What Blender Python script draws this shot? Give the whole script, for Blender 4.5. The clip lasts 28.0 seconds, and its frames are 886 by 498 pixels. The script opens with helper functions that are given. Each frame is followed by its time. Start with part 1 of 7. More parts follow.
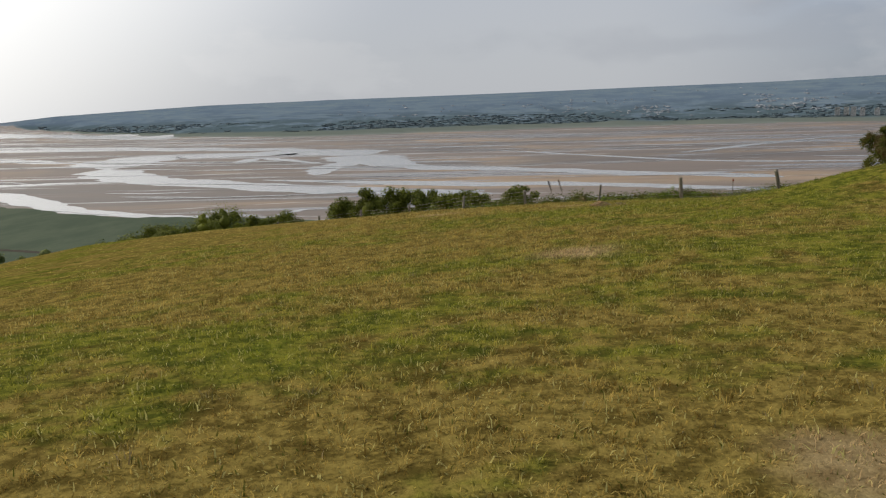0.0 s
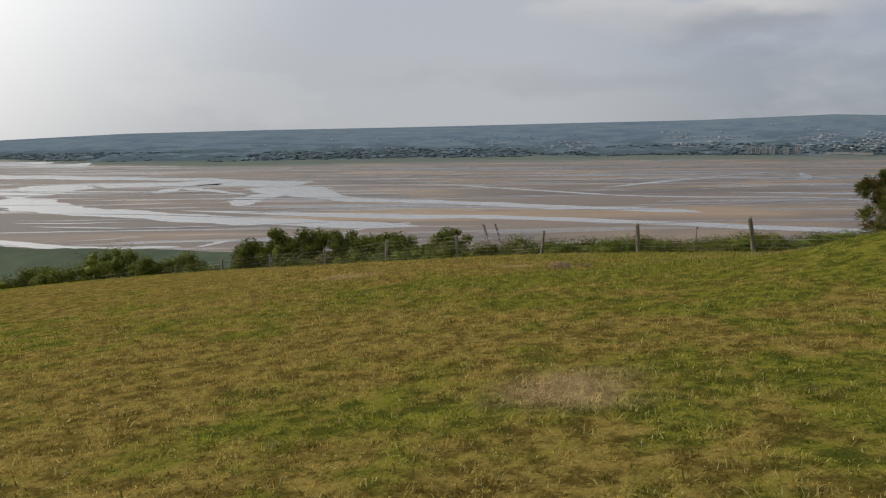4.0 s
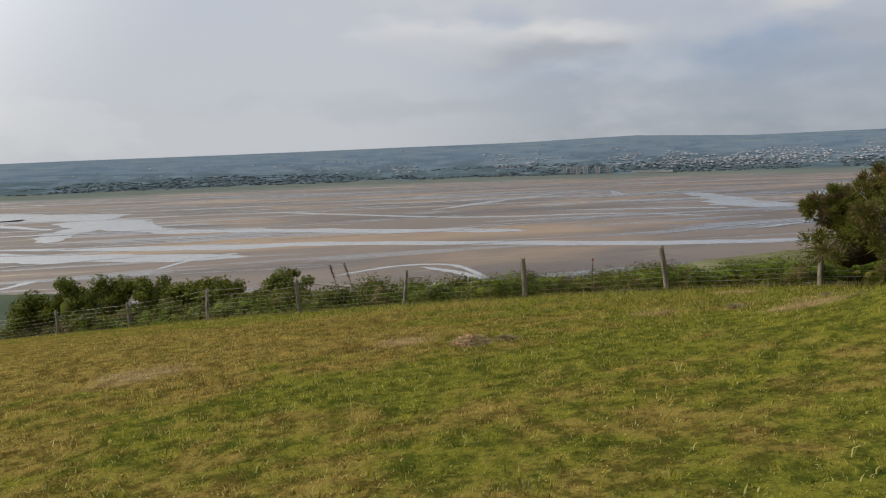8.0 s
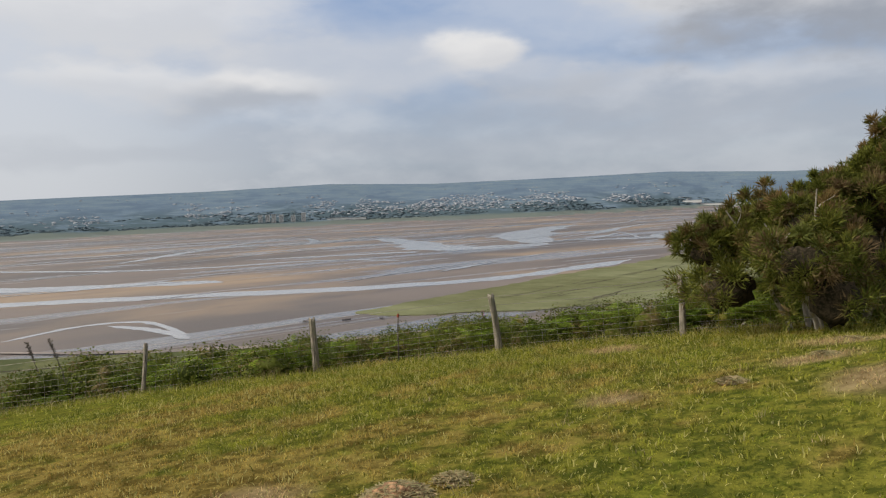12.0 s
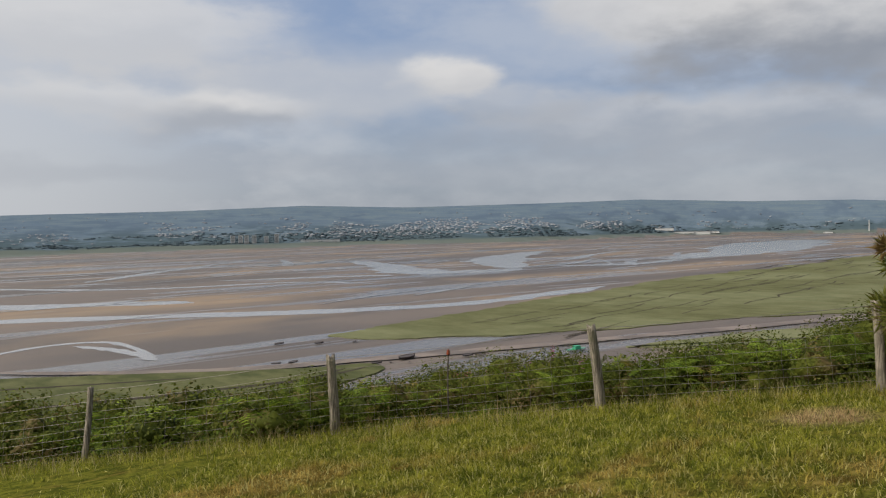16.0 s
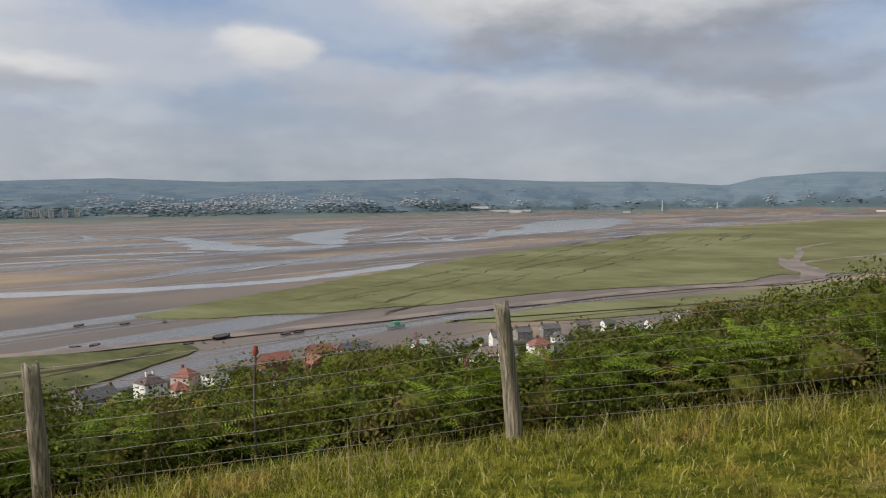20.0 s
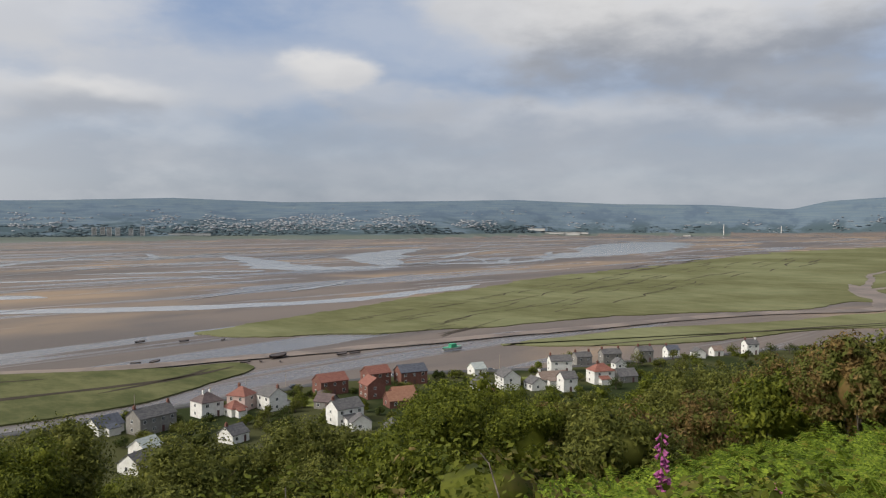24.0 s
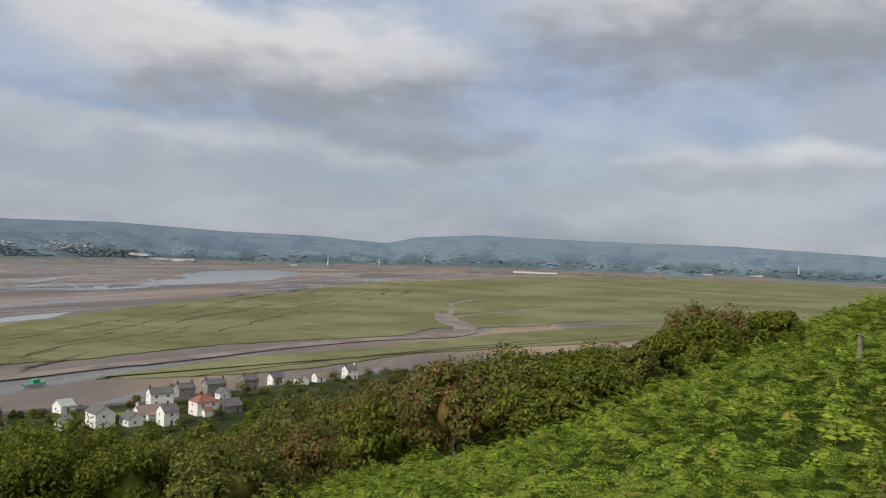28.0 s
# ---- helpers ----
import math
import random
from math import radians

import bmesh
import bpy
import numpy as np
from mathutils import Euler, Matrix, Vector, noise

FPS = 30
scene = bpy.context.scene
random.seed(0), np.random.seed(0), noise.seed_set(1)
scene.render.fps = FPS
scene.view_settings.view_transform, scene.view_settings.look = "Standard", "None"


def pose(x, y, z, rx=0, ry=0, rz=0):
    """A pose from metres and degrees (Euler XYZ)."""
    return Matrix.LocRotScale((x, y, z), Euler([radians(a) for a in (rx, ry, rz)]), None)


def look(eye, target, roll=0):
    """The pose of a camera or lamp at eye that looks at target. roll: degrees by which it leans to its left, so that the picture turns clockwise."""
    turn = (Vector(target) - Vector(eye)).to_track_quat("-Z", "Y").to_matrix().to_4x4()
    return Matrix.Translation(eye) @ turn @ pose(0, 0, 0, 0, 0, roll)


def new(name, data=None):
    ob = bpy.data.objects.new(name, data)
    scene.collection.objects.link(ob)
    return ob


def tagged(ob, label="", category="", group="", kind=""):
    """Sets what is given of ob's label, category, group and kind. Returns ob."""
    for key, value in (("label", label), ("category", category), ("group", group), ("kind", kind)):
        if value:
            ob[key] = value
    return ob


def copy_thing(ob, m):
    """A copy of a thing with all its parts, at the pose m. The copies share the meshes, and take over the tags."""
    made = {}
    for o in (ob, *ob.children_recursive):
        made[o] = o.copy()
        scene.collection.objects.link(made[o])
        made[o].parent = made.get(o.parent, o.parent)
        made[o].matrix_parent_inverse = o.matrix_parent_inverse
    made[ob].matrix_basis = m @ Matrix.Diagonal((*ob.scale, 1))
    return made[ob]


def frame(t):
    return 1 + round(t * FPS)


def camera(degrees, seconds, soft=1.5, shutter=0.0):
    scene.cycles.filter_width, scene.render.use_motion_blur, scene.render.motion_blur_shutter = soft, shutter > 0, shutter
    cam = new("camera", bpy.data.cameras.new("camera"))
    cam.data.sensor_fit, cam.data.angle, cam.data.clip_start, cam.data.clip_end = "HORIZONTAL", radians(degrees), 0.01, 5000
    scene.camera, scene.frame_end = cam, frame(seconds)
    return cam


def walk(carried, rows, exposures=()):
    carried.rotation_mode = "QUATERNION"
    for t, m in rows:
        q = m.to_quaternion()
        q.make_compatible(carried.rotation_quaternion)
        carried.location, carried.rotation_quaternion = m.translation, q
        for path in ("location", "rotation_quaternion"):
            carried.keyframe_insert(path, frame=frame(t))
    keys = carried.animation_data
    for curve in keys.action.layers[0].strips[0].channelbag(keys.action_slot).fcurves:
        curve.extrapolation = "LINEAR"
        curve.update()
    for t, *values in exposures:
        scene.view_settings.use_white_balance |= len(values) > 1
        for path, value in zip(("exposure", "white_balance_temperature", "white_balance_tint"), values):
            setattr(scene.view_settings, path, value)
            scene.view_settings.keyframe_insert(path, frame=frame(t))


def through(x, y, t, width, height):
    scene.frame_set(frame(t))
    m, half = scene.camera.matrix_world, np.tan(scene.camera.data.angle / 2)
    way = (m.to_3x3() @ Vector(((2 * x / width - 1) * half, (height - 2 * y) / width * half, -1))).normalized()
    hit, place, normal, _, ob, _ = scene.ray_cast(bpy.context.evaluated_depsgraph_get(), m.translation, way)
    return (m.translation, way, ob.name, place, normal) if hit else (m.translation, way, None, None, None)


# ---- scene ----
cam = camera(56.43, 28.0, 1.2)
# seconds, eye x, y, z, yaw to the left, pitch up, roll
PATH = [
    (0.0, 0.34, -1.51, 70.02, 0.28, -9.46, -1.28),
    (0.5, 0.43, -0.57, 69.92, -4.21, -9.47, -1.40),
    (1.0, 0.41, 0.18, 69.85, -3.93, -9.47, -1.38),
    (1.5, 0.32, 0.71, 69.83, 1.11, -9.61, -3.49),
    (1.7, 0.31, 0.84, 69.84, 10.71, -8.28, -4.20),
    (1.8, 0.31, 0.91, 69.84, 19.61, -7.62, -4.56),
    (1.9, 0.31, 0.98, 69.85, 31.01, -6.96, -4.91),
    (2.0, 0.31, 1.05, 69.86, 41.40, -6.29, -5.27),
    (2.2, 0.31, 1.12, 69.88, 62.11, -5.04, -6.55),
    (2.3, 0.31, 1.16, 69.89, 70.24, -4.26, -6.94),
    (2.5, 0.32, 1.23, 69.92, 75.25, -3.81, -7.03),
    (2.8, 0.37, 1.43, 69.93, 70.53, -4.82, -6.47),
    (3.0, 0.42, 1.64, 69.94, 57.20, -8.62, -6.80),
    (3.2, 0.47, 1.89, 69.95, 40.06, -12.11, -4.85),
    (3.5, 0.54, 2.33, 69.98, 15.16, -10.12, -0.60),
    (4.0, 0.58, 3.10, 70.01, -4.92, -7.30, -0.32),
    (4.5, 0.62, 3.77, 70.04, -5.15, -7.36, -1.31),
    (6.5, 0.87, 6.46, 70.02, -14.65, -4.64, -1.10),
    (7.0, 0.88, 7.12, 69.97, -14.97, -5.94, -1.99),
    (7.5, 0.90, 7.76, 69.94, -16.00, -5.91, -2.00),
    (8.0, 0.87, 8.46, 69.89, -16.71, -5.77, -1.62),
    (8.5, 0.85, 9.12, 69.84, -17.23, -5.37, -1.61),
    (9.0, 0.82, 9.74, 69.79, -20.12, -6.48, -1.41),
    (9.5, 0.83, 10.29, 69.78, -29.80, -6.95, -1.36),
    (10.0, 0.85, 10.92, 69.78, -32.79, -6.68, -1.31),
    (10.5, 0.78, 11.51, 69.71, -33.22, -6.87, -2.31),
    (11.0, 0.86, 12.17, 69.66, -33.95, -6.39, -2.70),
    (11.5, 0.93, 12.79, 69.65, -35.04, -5.54, -2.18),
    (12.0, 1.07, 13.34, 69.64, -37.63, -3.12, -2.21),
    (12.5, 1.35, 13.96, 69.59, -37.78, -1.73, -3.52),
    (13.0, 1.56, 14.48, 69.56, -37.04, -1.54, -4.65),
    (13.5, 1.63, 14.98, 69.53, -24.16, -0.49, -4.82),
    (15.5, 2.42, 17.18, 69.28, -34.75, -1.90, -1.77),
    (16.0, 2.76, 17.75, 69.25, -39.52, -1.51, -1.21),
    (16.5, 3.01, 18.19, 69.21, -44.10, -1.52, -1.47),
    (17.0, 3.34, 18.61, 69.16, -44.26, -1.41, -1.86),
    (17.5, 3.64, 19.06, 69.08, -44.82, -2.18, -1.83),
    (18.0, 4.08, 19.45, 68.99, -47.05, -3.33, -1.98),
    (18.5, 4.46, 19.87, 68.94, -49.86, -3.73, -0.13),
    (19.0, 4.88, 20.24, 68.86, -50.52, -3.66, 0.29),
    (19.5, 5.32, 20.66, 68.82, -50.98, -3.84, -0.24),
    (20.0, 5.70, 21.15, 68.73, -51.99, -3.31, -0.52),
    (20.5, 6.20, 21.64, 68.63, -52.52, 0.74, -0.44),
    (22.5, 7.50, 23.41, 68.40, -50.20, -1.09, -2.54),
    (23.0, 7.95, 24.05, 68.38, -47.87, -0.61, -0.53),
    (23.5, 8.45, 24.55, 68.35, -48.01, -0.56, 1.13),
    (24.0, 8.90, 25.00, 68.32, -48.12, -1.79, -0.03),
    (24.5, 9.25, 25.35, 68.30, -48.53, -3.42, -0.10),
    (25.0, 9.50, 25.62, 68.28, -53.91, -4.08, -1.47),
    (25.5, 9.60, 25.75, 68.28, -59.67, -3.84, -0.91),
    (26.0, 9.65, 25.80, 68.28, -65.91, -2.77, 0.85),
    (26.5, 9.66, 25.80, 68.28, -74.37, -0.80, 2.74),
    (27.0, 9.66, 25.80, 68.28, -75.62, 1.42, 3.34),
    (27.5, 9.66, 25.80, 68.28, -75.61, 1.02, 2.71),
    (28.0, 9.66, 25.80, 68.28, -74.80, 0.60, 1.91),
]
EXPOSURES = [(0.0, -0.38), (1.5, -0.36), (2.0, -0.85), (2.5, -1.08), (2.9, -1.2), (3.3, -0.9), (4.0, -0.45), (6.5, -0.35), (9.0, -0.18), (11.0, -0.06), (13.0, -0.12), (15.5, -0.27), (17.0, -0.27), (20.0, -0.2), (28.0, -0.2)]
walk(cam, [(t, pose(x, y, z, 90 + pitch, 0, yaw) @ pose(0, 0, 0, 0, 0, roll)) for t, x, y, z, yaw, pitch, roll in PATH], EXPOSURES)

# ---- sky and sun: hazy afternoon sun behind broken cloud ----
SUN_AZ, SUN_EL = 63.0, 40.0          # degrees to the left of +y, and up
sun_dir = Vector((-math.sin(radians(SUN_AZ)) * math.cos(radians(SUN_EL)), math.cos(radians(SUN_AZ)) * math.cos(radians(SUN_EL)), math.sin(radians(SUN_EL))))
sun = new("sun", bpy.data.lights.new("sun", "SUN"))
sun.data.energy, sun.data.angle, sun.data.color = 3.1, radians(3.0), (1.0, 0.93, 0.82)
sun.matrix_world = look((0, 0, 300), Vector((0, 0, 300)) - sun_dir)

world = bpy.data.worlds.new("sky")
scene.world = world
world.use_nodes = True
wn, wl = world.node_tree.nodes, world.node_tree.links
wn.clear()


def wnode(kind, **values):
    n = wn.new(kind)
    for k, v in values.items():
        n.inputs[k].default_value = v
    return n


def wmath(op, a, b=None, c=None, clamp=False):
    n = wn.new("ShaderNodeMath")
    n.operation, n.use_clamp = op, clamp
    for i, v in enumerate((a, b, c)):
        if v is None:
            continue
        if isinstance(v, (int, float)):
            n.inputs[i].default_value = v
        else:
            wl.new(v, n.inputs[i])
    return n.outputs[0]


def wmix(fac, a, b):
    n = wn.new("ShaderNodeMix")
    n.data_type = "RGBA"
    if isinstance(fac, (int, float)):
        n.inputs[0].default_value = fac
    else:
        wl.new(fac, n.inputs[0])
    for i, v in ((6, a), (7, b)):
        if isinstance(v, tuple):
            n.inputs[i].default_value = (*v, 1)
        else:
            wl.new(v, n.inputs[i])
    return n.outputs[2]


def wstep(v, lo, hi):
    n = wn.new("ShaderNodeMapRange")
    n.interpolation_type = "SMOOTHSTEP"
    wl.new(v, n.inputs[0])
    n.inputs[1].default_value, n.inputs[2].default_value = lo, hi
    return n.outputs[0]


coord = wn.new("ShaderNodeTexCoord")
split = wn.new("ShaderNodeSeparateXYZ")
wl.new(coord.outputs["Generated"], split.inputs[0])
dx, dy, dz = split.outputs
elev = wmath("MULTIPLY", wmath("ARCSINE", dz), 57.29578)
azim = wmath("MULTIPLY", wmath("ARCTAN2", wmath("MULTIPLY", dx, -1.0), dy), 57.29578)
angles = wn.new("ShaderNodeCombineXYZ")
wl.new(wmath("MULTIPLY", azim, 0.10), angles.inputs[0])
wl.new(wmath("MULTIPLY", elev, 0.22), angles.inputs[1])


def wnoise(scale, detail, rough, shift=0.0):
    n = wnode("ShaderNodeTexNoise", Scale=scale, Detail=detail, Roughness=rough)
    moved = wn.new("ShaderNodeVectorMath")
    moved.operation = "ADD"
    wl.new(angles.outputs[0], moved.inputs[0])
    moved.inputs[1].default_value = (shift, 1.7 * shift, 0.3)
    wl.new(moved.outputs[0], n.inputs["Vector"])
    return wmath("SUBTRACT", n.outputs[0], 0.5)


# slow swirls bend the clouds' outlines, finer puffs fray them
swirl_u, swirl_v, puff, fine = wnoise(1.0, 3, 0.5, 3.0), wnoise(1.1, 3, 0.5, 11.0), wnoise(2.2, 6, 0.55, 23.0), wnoise(7.0, 5, 0.55, 31.0)
broad = wnoise(0.45, 4, 0.5, 47.0)
bent_az = wmath("ADD", azim, wmath("MULTIPLY", swirl_u, 12.0))
bent_el = wmath("ADD", elev, wmath("MULTIPLY", swirl_v, 4.0))
fray = wmath("ADD", wmath("MULTIPLY", puff, 1.2), wmath("MULTIPLY", fine, 0.22))


def cloud(below, az, el, wide, high, white, grey, strength):
    """Lays one soft cloud about az, el degrees over what is below: bright on top, grey under."""
    u = wmath("DIVIDE", wmath("SUBTRACT", bent_az, az), wide)
    v = wmath("DIVIDE", wmath("SUBTRACT", bent_el, el), high)
    d = wmath("ADD", wmath("SQRT", wmath("ADD", wmath("MULTIPLY", u, u), wmath("MULTIPLY", v, v))), fray)
    mask = wmath("MULTIPLY", wstep(d, 1.3, 0.45), strength)
    shade = wstep(wmath("ADD", v, wmath("MULTIPLY", fray, 0.8)), 0.7, -0.4)
    return wmix(mask, below, wmix(shade, white, grey))


sky = wn.new("ShaderNodeTexSky")
sky.sky_type, sky.sun_disc = "NISHITA", False
sky.sun_elevation, sky.sun_rotation = radians(SUN_EL), radians(-SUN_AZ)
sky.altitude, sky.air_density, sky.dust_density, sky.ozone_density = 70, 1.0, 2.5, 1.0
toward = wn.new("ShaderNodeVectorMath")
toward.operation = "DOT_PRODUCT"
wl.new(coord.outputs["Generated"], toward.inputs[0])
toward.inputs[1].default_value = sun_dir
glow = wstep(toward.outputs["Value"], 0.44, 0.97)
veil = wstep(elev, 14.0, 0.0)
clear = wmix(0.7, sky.outputs[0], wmix(veil, (3.4, 4.65, 7.2), (4.1, 4.7, 5.65)))
thin = wstep(wmath("ADD", wmath("MULTIPLY", broad, 0.8), wmath("MULTIPLY", puff, 0.35)), -0.14, 0.16)
west = wmath("ADD", 0.42, wmath("MULTIPLY", wstep(azim, -42.0, -8.0), 0.42))
cover = wmath("MAXIMUM", wmath("MULTIPLY", thin, west), wmath("MULTIPLY", wstep(azim, -36.0, -10.0), 0.7))
layer = wmix(cover, clear, (7.4, 7.55, 7.8))
layer = wmix(wmath("MULTIPLY", glow, 0.9), layer, (24.0, 23.4, 22.2))
PALE, WARM, DIM, DARK = (8.4, 8.3, 8.25), (6.9, 6.95, 7.15), (4.6, 4.9, 5.45), (3.5, 3.75, 4.25)
SUNNY, MURK = (10.5, 10.2, 10.0), (6.0, 6.3, 7.0)
# azimuth, elevation, half width, half height, top, underside, strength
CLOUDS = [
    (-30.0, 9.6, 14.0, 2.6, WARM, WARM, 0.55), (-58.0, 6.6, 22.0, 1.9, WARM, DIM, 0.65), (-40.2, 9.8, 3.4, 1.7, PALE, WARM, 0.95), (-44.0, 8.0, 7.0, 1.2, WARM, DIM, 0.5), (-25.0, 7.8, 6.5, 1.5, PALE, DIM, 0.85), (-17.0, 8.0, 5.0, 1.3, PALE, WARM, 0.6), (-18.0, 12.5, 12.0, 3.0, PALE, WARM, 0.7),
    (-54.0, 14.0, 8.0, 3.4, PALE, WARM, 0.9), (-65.0, 12.2, 13.0, 4.8, PALE, DARK, 0.92), (-73.0, 8.6, 6.0, 1.8, DIM, DARK, 0.7),
    (-96.0, 16.0, 19.0, 4.8, PALE, DARK, 0.95), (-105.0, 9.5, 9.0, 2.0, DIM, DIM, 0.7), (-90.0, 5.9, 6.0, 1.3, WARM, DIM, 0.7), (-99.0, 6.6, 6.0, 1.5, PALE, DIM, 0.7), (-30.0, 4.2, 26.0, 1.1, DIM, DIM, 0.35), (-70.0, 4.0, 24.0, 1.1, DIM, DIM, 0.45),
    (97.0, 9.5, 22.0, 4.6, MURK, (5.1, 5.4, 6.1), 0.92), (78.0, 12.2, 13.0, 2.6, MURK, MURK, 0.9), (104.0, 15.0, 30.0, 4.0, SUNNY, MURK, 0.8), (48.0, 4.8, 7.0, 1.3, SUNNY, SUNNY, 0.3), (98.0, 2.6, 16.0, 1.6, SUNNY, SUNNY, 0.7), (150.0, 30.0, 40.0, 18.0, PALE, DIM, 0.6), (-140.0, 35.0, 45.0, 20.0, PALE, DIM, 0.6),
]
for row in CLOUDS:
    layer = cloud(layer, *row)
under = wmix(wstep(elev, -1.0, -8.0), layer, (1.6, 1.5, 1.3))
back = wnode("ShaderNodeBackground", Strength=0.1)
wl.new(under, back.inputs[0])
world_out = wn.new("ShaderNodeOutputWorld")
wl.new(back.outputs[0], world_out.inputs[0])

# ---- materials ----
class Mat:
    """A node material with a few short cuts; coordinates are world metres."""

    def __init__(self, name, rough=0.7, spec=0.3, metal=0.0):
        self.m = bpy.data.materials.new(name)
        self.m.use_nodes = True
        self.n, self.l = self.m.node_tree.nodes, self.m.node_tree.links
        self.b = self.n["Principled BSDF"]
        self.b.inputs["Roughness"].default_value = rough
        self.b.inputs["Specular IOR Level"].default_value = spec
        self.b.inputs["Metallic"].default_value = metal
        self.pos = self.n.new("ShaderNodeNewGeometry")

    def vec(self, sx=1.0, sy=1.0, sz=1.0, turn=0.0):
        n = self.n.new("ShaderNodeMapping")
        n.inputs["Scale"].default_value = (sx, sy, sz)
        n.inputs["Rotation"].default_value = (0, 0, radians(turn))
        self.l.new(self.pos.outputs["Position"], n.inputs[0])
        return n.outputs[0]

    def noise(self, scale, detail=3.0, rough=0.55, vec=None, distort=0.0):
        n = self.n.new("ShaderNodeTexNoise")
        n.inputs["Scale"].default_value, n.inputs["Detail"].default_value = scale, detail
        n.inputs["Roughness"].default_value, n.inputs["Distortion"].default_value = rough, distort
        self.l.new(vec or self.pos.outputs["Position"], n.inputs["Vector"])
        return n.outputs[0]

    def cells(self, scale, vec=None):
        n = self.n.new("ShaderNodeTexVoronoi")
        n.inputs["Scale"].default_value = scale
        self.l.new(vec or self.pos.outputs["Position"], n.inputs["Vector"])
        return n

    def island(self):
        return self.pos.outputs["Random Per Island"]

    def each(self):
        return self.n.new("ShaderNodeObjectInfo").outputs["Random"]

    def attr(self, name):
        n = self.n.new("ShaderNodeAttribute")
        n.attribute_name = name
        return n.outputs["Fac"]

    def math(self, op, a, b=0.0, clamp=False):
        n = self.n.new("ShaderNodeMath")
        n.operation, n.use_clamp = op, clamp
        for i, v in enumerate((a, b)):
            if isinstance(v, (int, float)):
                n.inputs[i].default_value = v
            else:
                self.l.new(v, n.inputs[i])
        return n.outputs[0]

    def step(self, v, lo, hi):
        n = self.n.new("ShaderNodeMapRange")
        n.interpolation_type = "SMOOTHSTEP"
        self.l.new(v, n.inputs[0])
        n.inputs[1].default_value, n.inputs[2].default_value = lo, hi
        return n.outputs[0]

    def mix(self, fac, a, b):
        n = self.n.new("ShaderNodeMix")
        n.data_type = "RGBA"
        if isinstance(fac, (int, float)):
            n.inputs[0].default_value = fac
        else:
            self.l.new(fac, n.inputs[0])
        for i, v in ((6, a), (7, b)):
            if isinstance(v, tuple):
                n.inputs[i].default_value = (*v, 1)
            else:
                self.l.new(v, n.inputs[i])
        return n.outputs[2]

    def ramp(self, fac, *stops):
        n = self.n.new("ShaderNodeValToRGB")
        e = n.color_ramp.elements
        while len(e) < len(stops):
            e.new(0.5)
        for s, (p, c) in zip(e, stops):
            s.position, s.color = p, (*c, 1)
        self.l.new(fac, n.inputs[0])
        return n.outputs[0]

    def bump(self, height, strength=0.4, dist=0.02):
        n = self.n.new("ShaderNodeBump")
        n.inputs["Strength"].default_value, n.inputs["Distance"].default_value = strength, dist
        self.l.new(height, n.inputs["Height"])
        self.l.new(n.outputs[0], self.b.inputs["Normal"])

    def rough(self, v):
        self.l.new(v, self.b.inputs["Roughness"])

    def done(self, colour, through=0.0):
        if through:
            thin = self.n.new("ShaderNodeBsdfTranslucent")
            both = self.n.new("ShaderNodeMixShader")
            both.inputs[0].default_value = through
            if isinstance(colour, tuple):
                thin.inputs[0].default_value = (*colour, 1)
            else:
                self.l.new(colour, thin.inputs[0])
            self.l.new(self.b.outputs[0], both.inputs[1])
            self.l.new(thin.outputs[0], both.inputs[2])
            self.l.new(both.outputs[0], self.n["Material Output"].inputs["Surface"])
        if isinstance(colour, tuple):
            self.b.inputs["Base Color"].default_value = (*colour, 1)
        else:
            self.l.new(colour, self.b.inputs["Base Color"])
        return self.m


# worn, straw-dry spots in the turf: x, y, radius
DRY_SPOTS = [(2.0, 9.1, 0.85), (2.1, 1.9, 0.6), (6.9, 18.3, 0.5), (7.6, 16.3, 0.7), (8.9, 17.5, 0.6), (10.5, 21.5, 0.7), (10.9, 18.2, 0.9), (0.2, 18.8, 0.8), (3.3, 18.6, 0.5)]


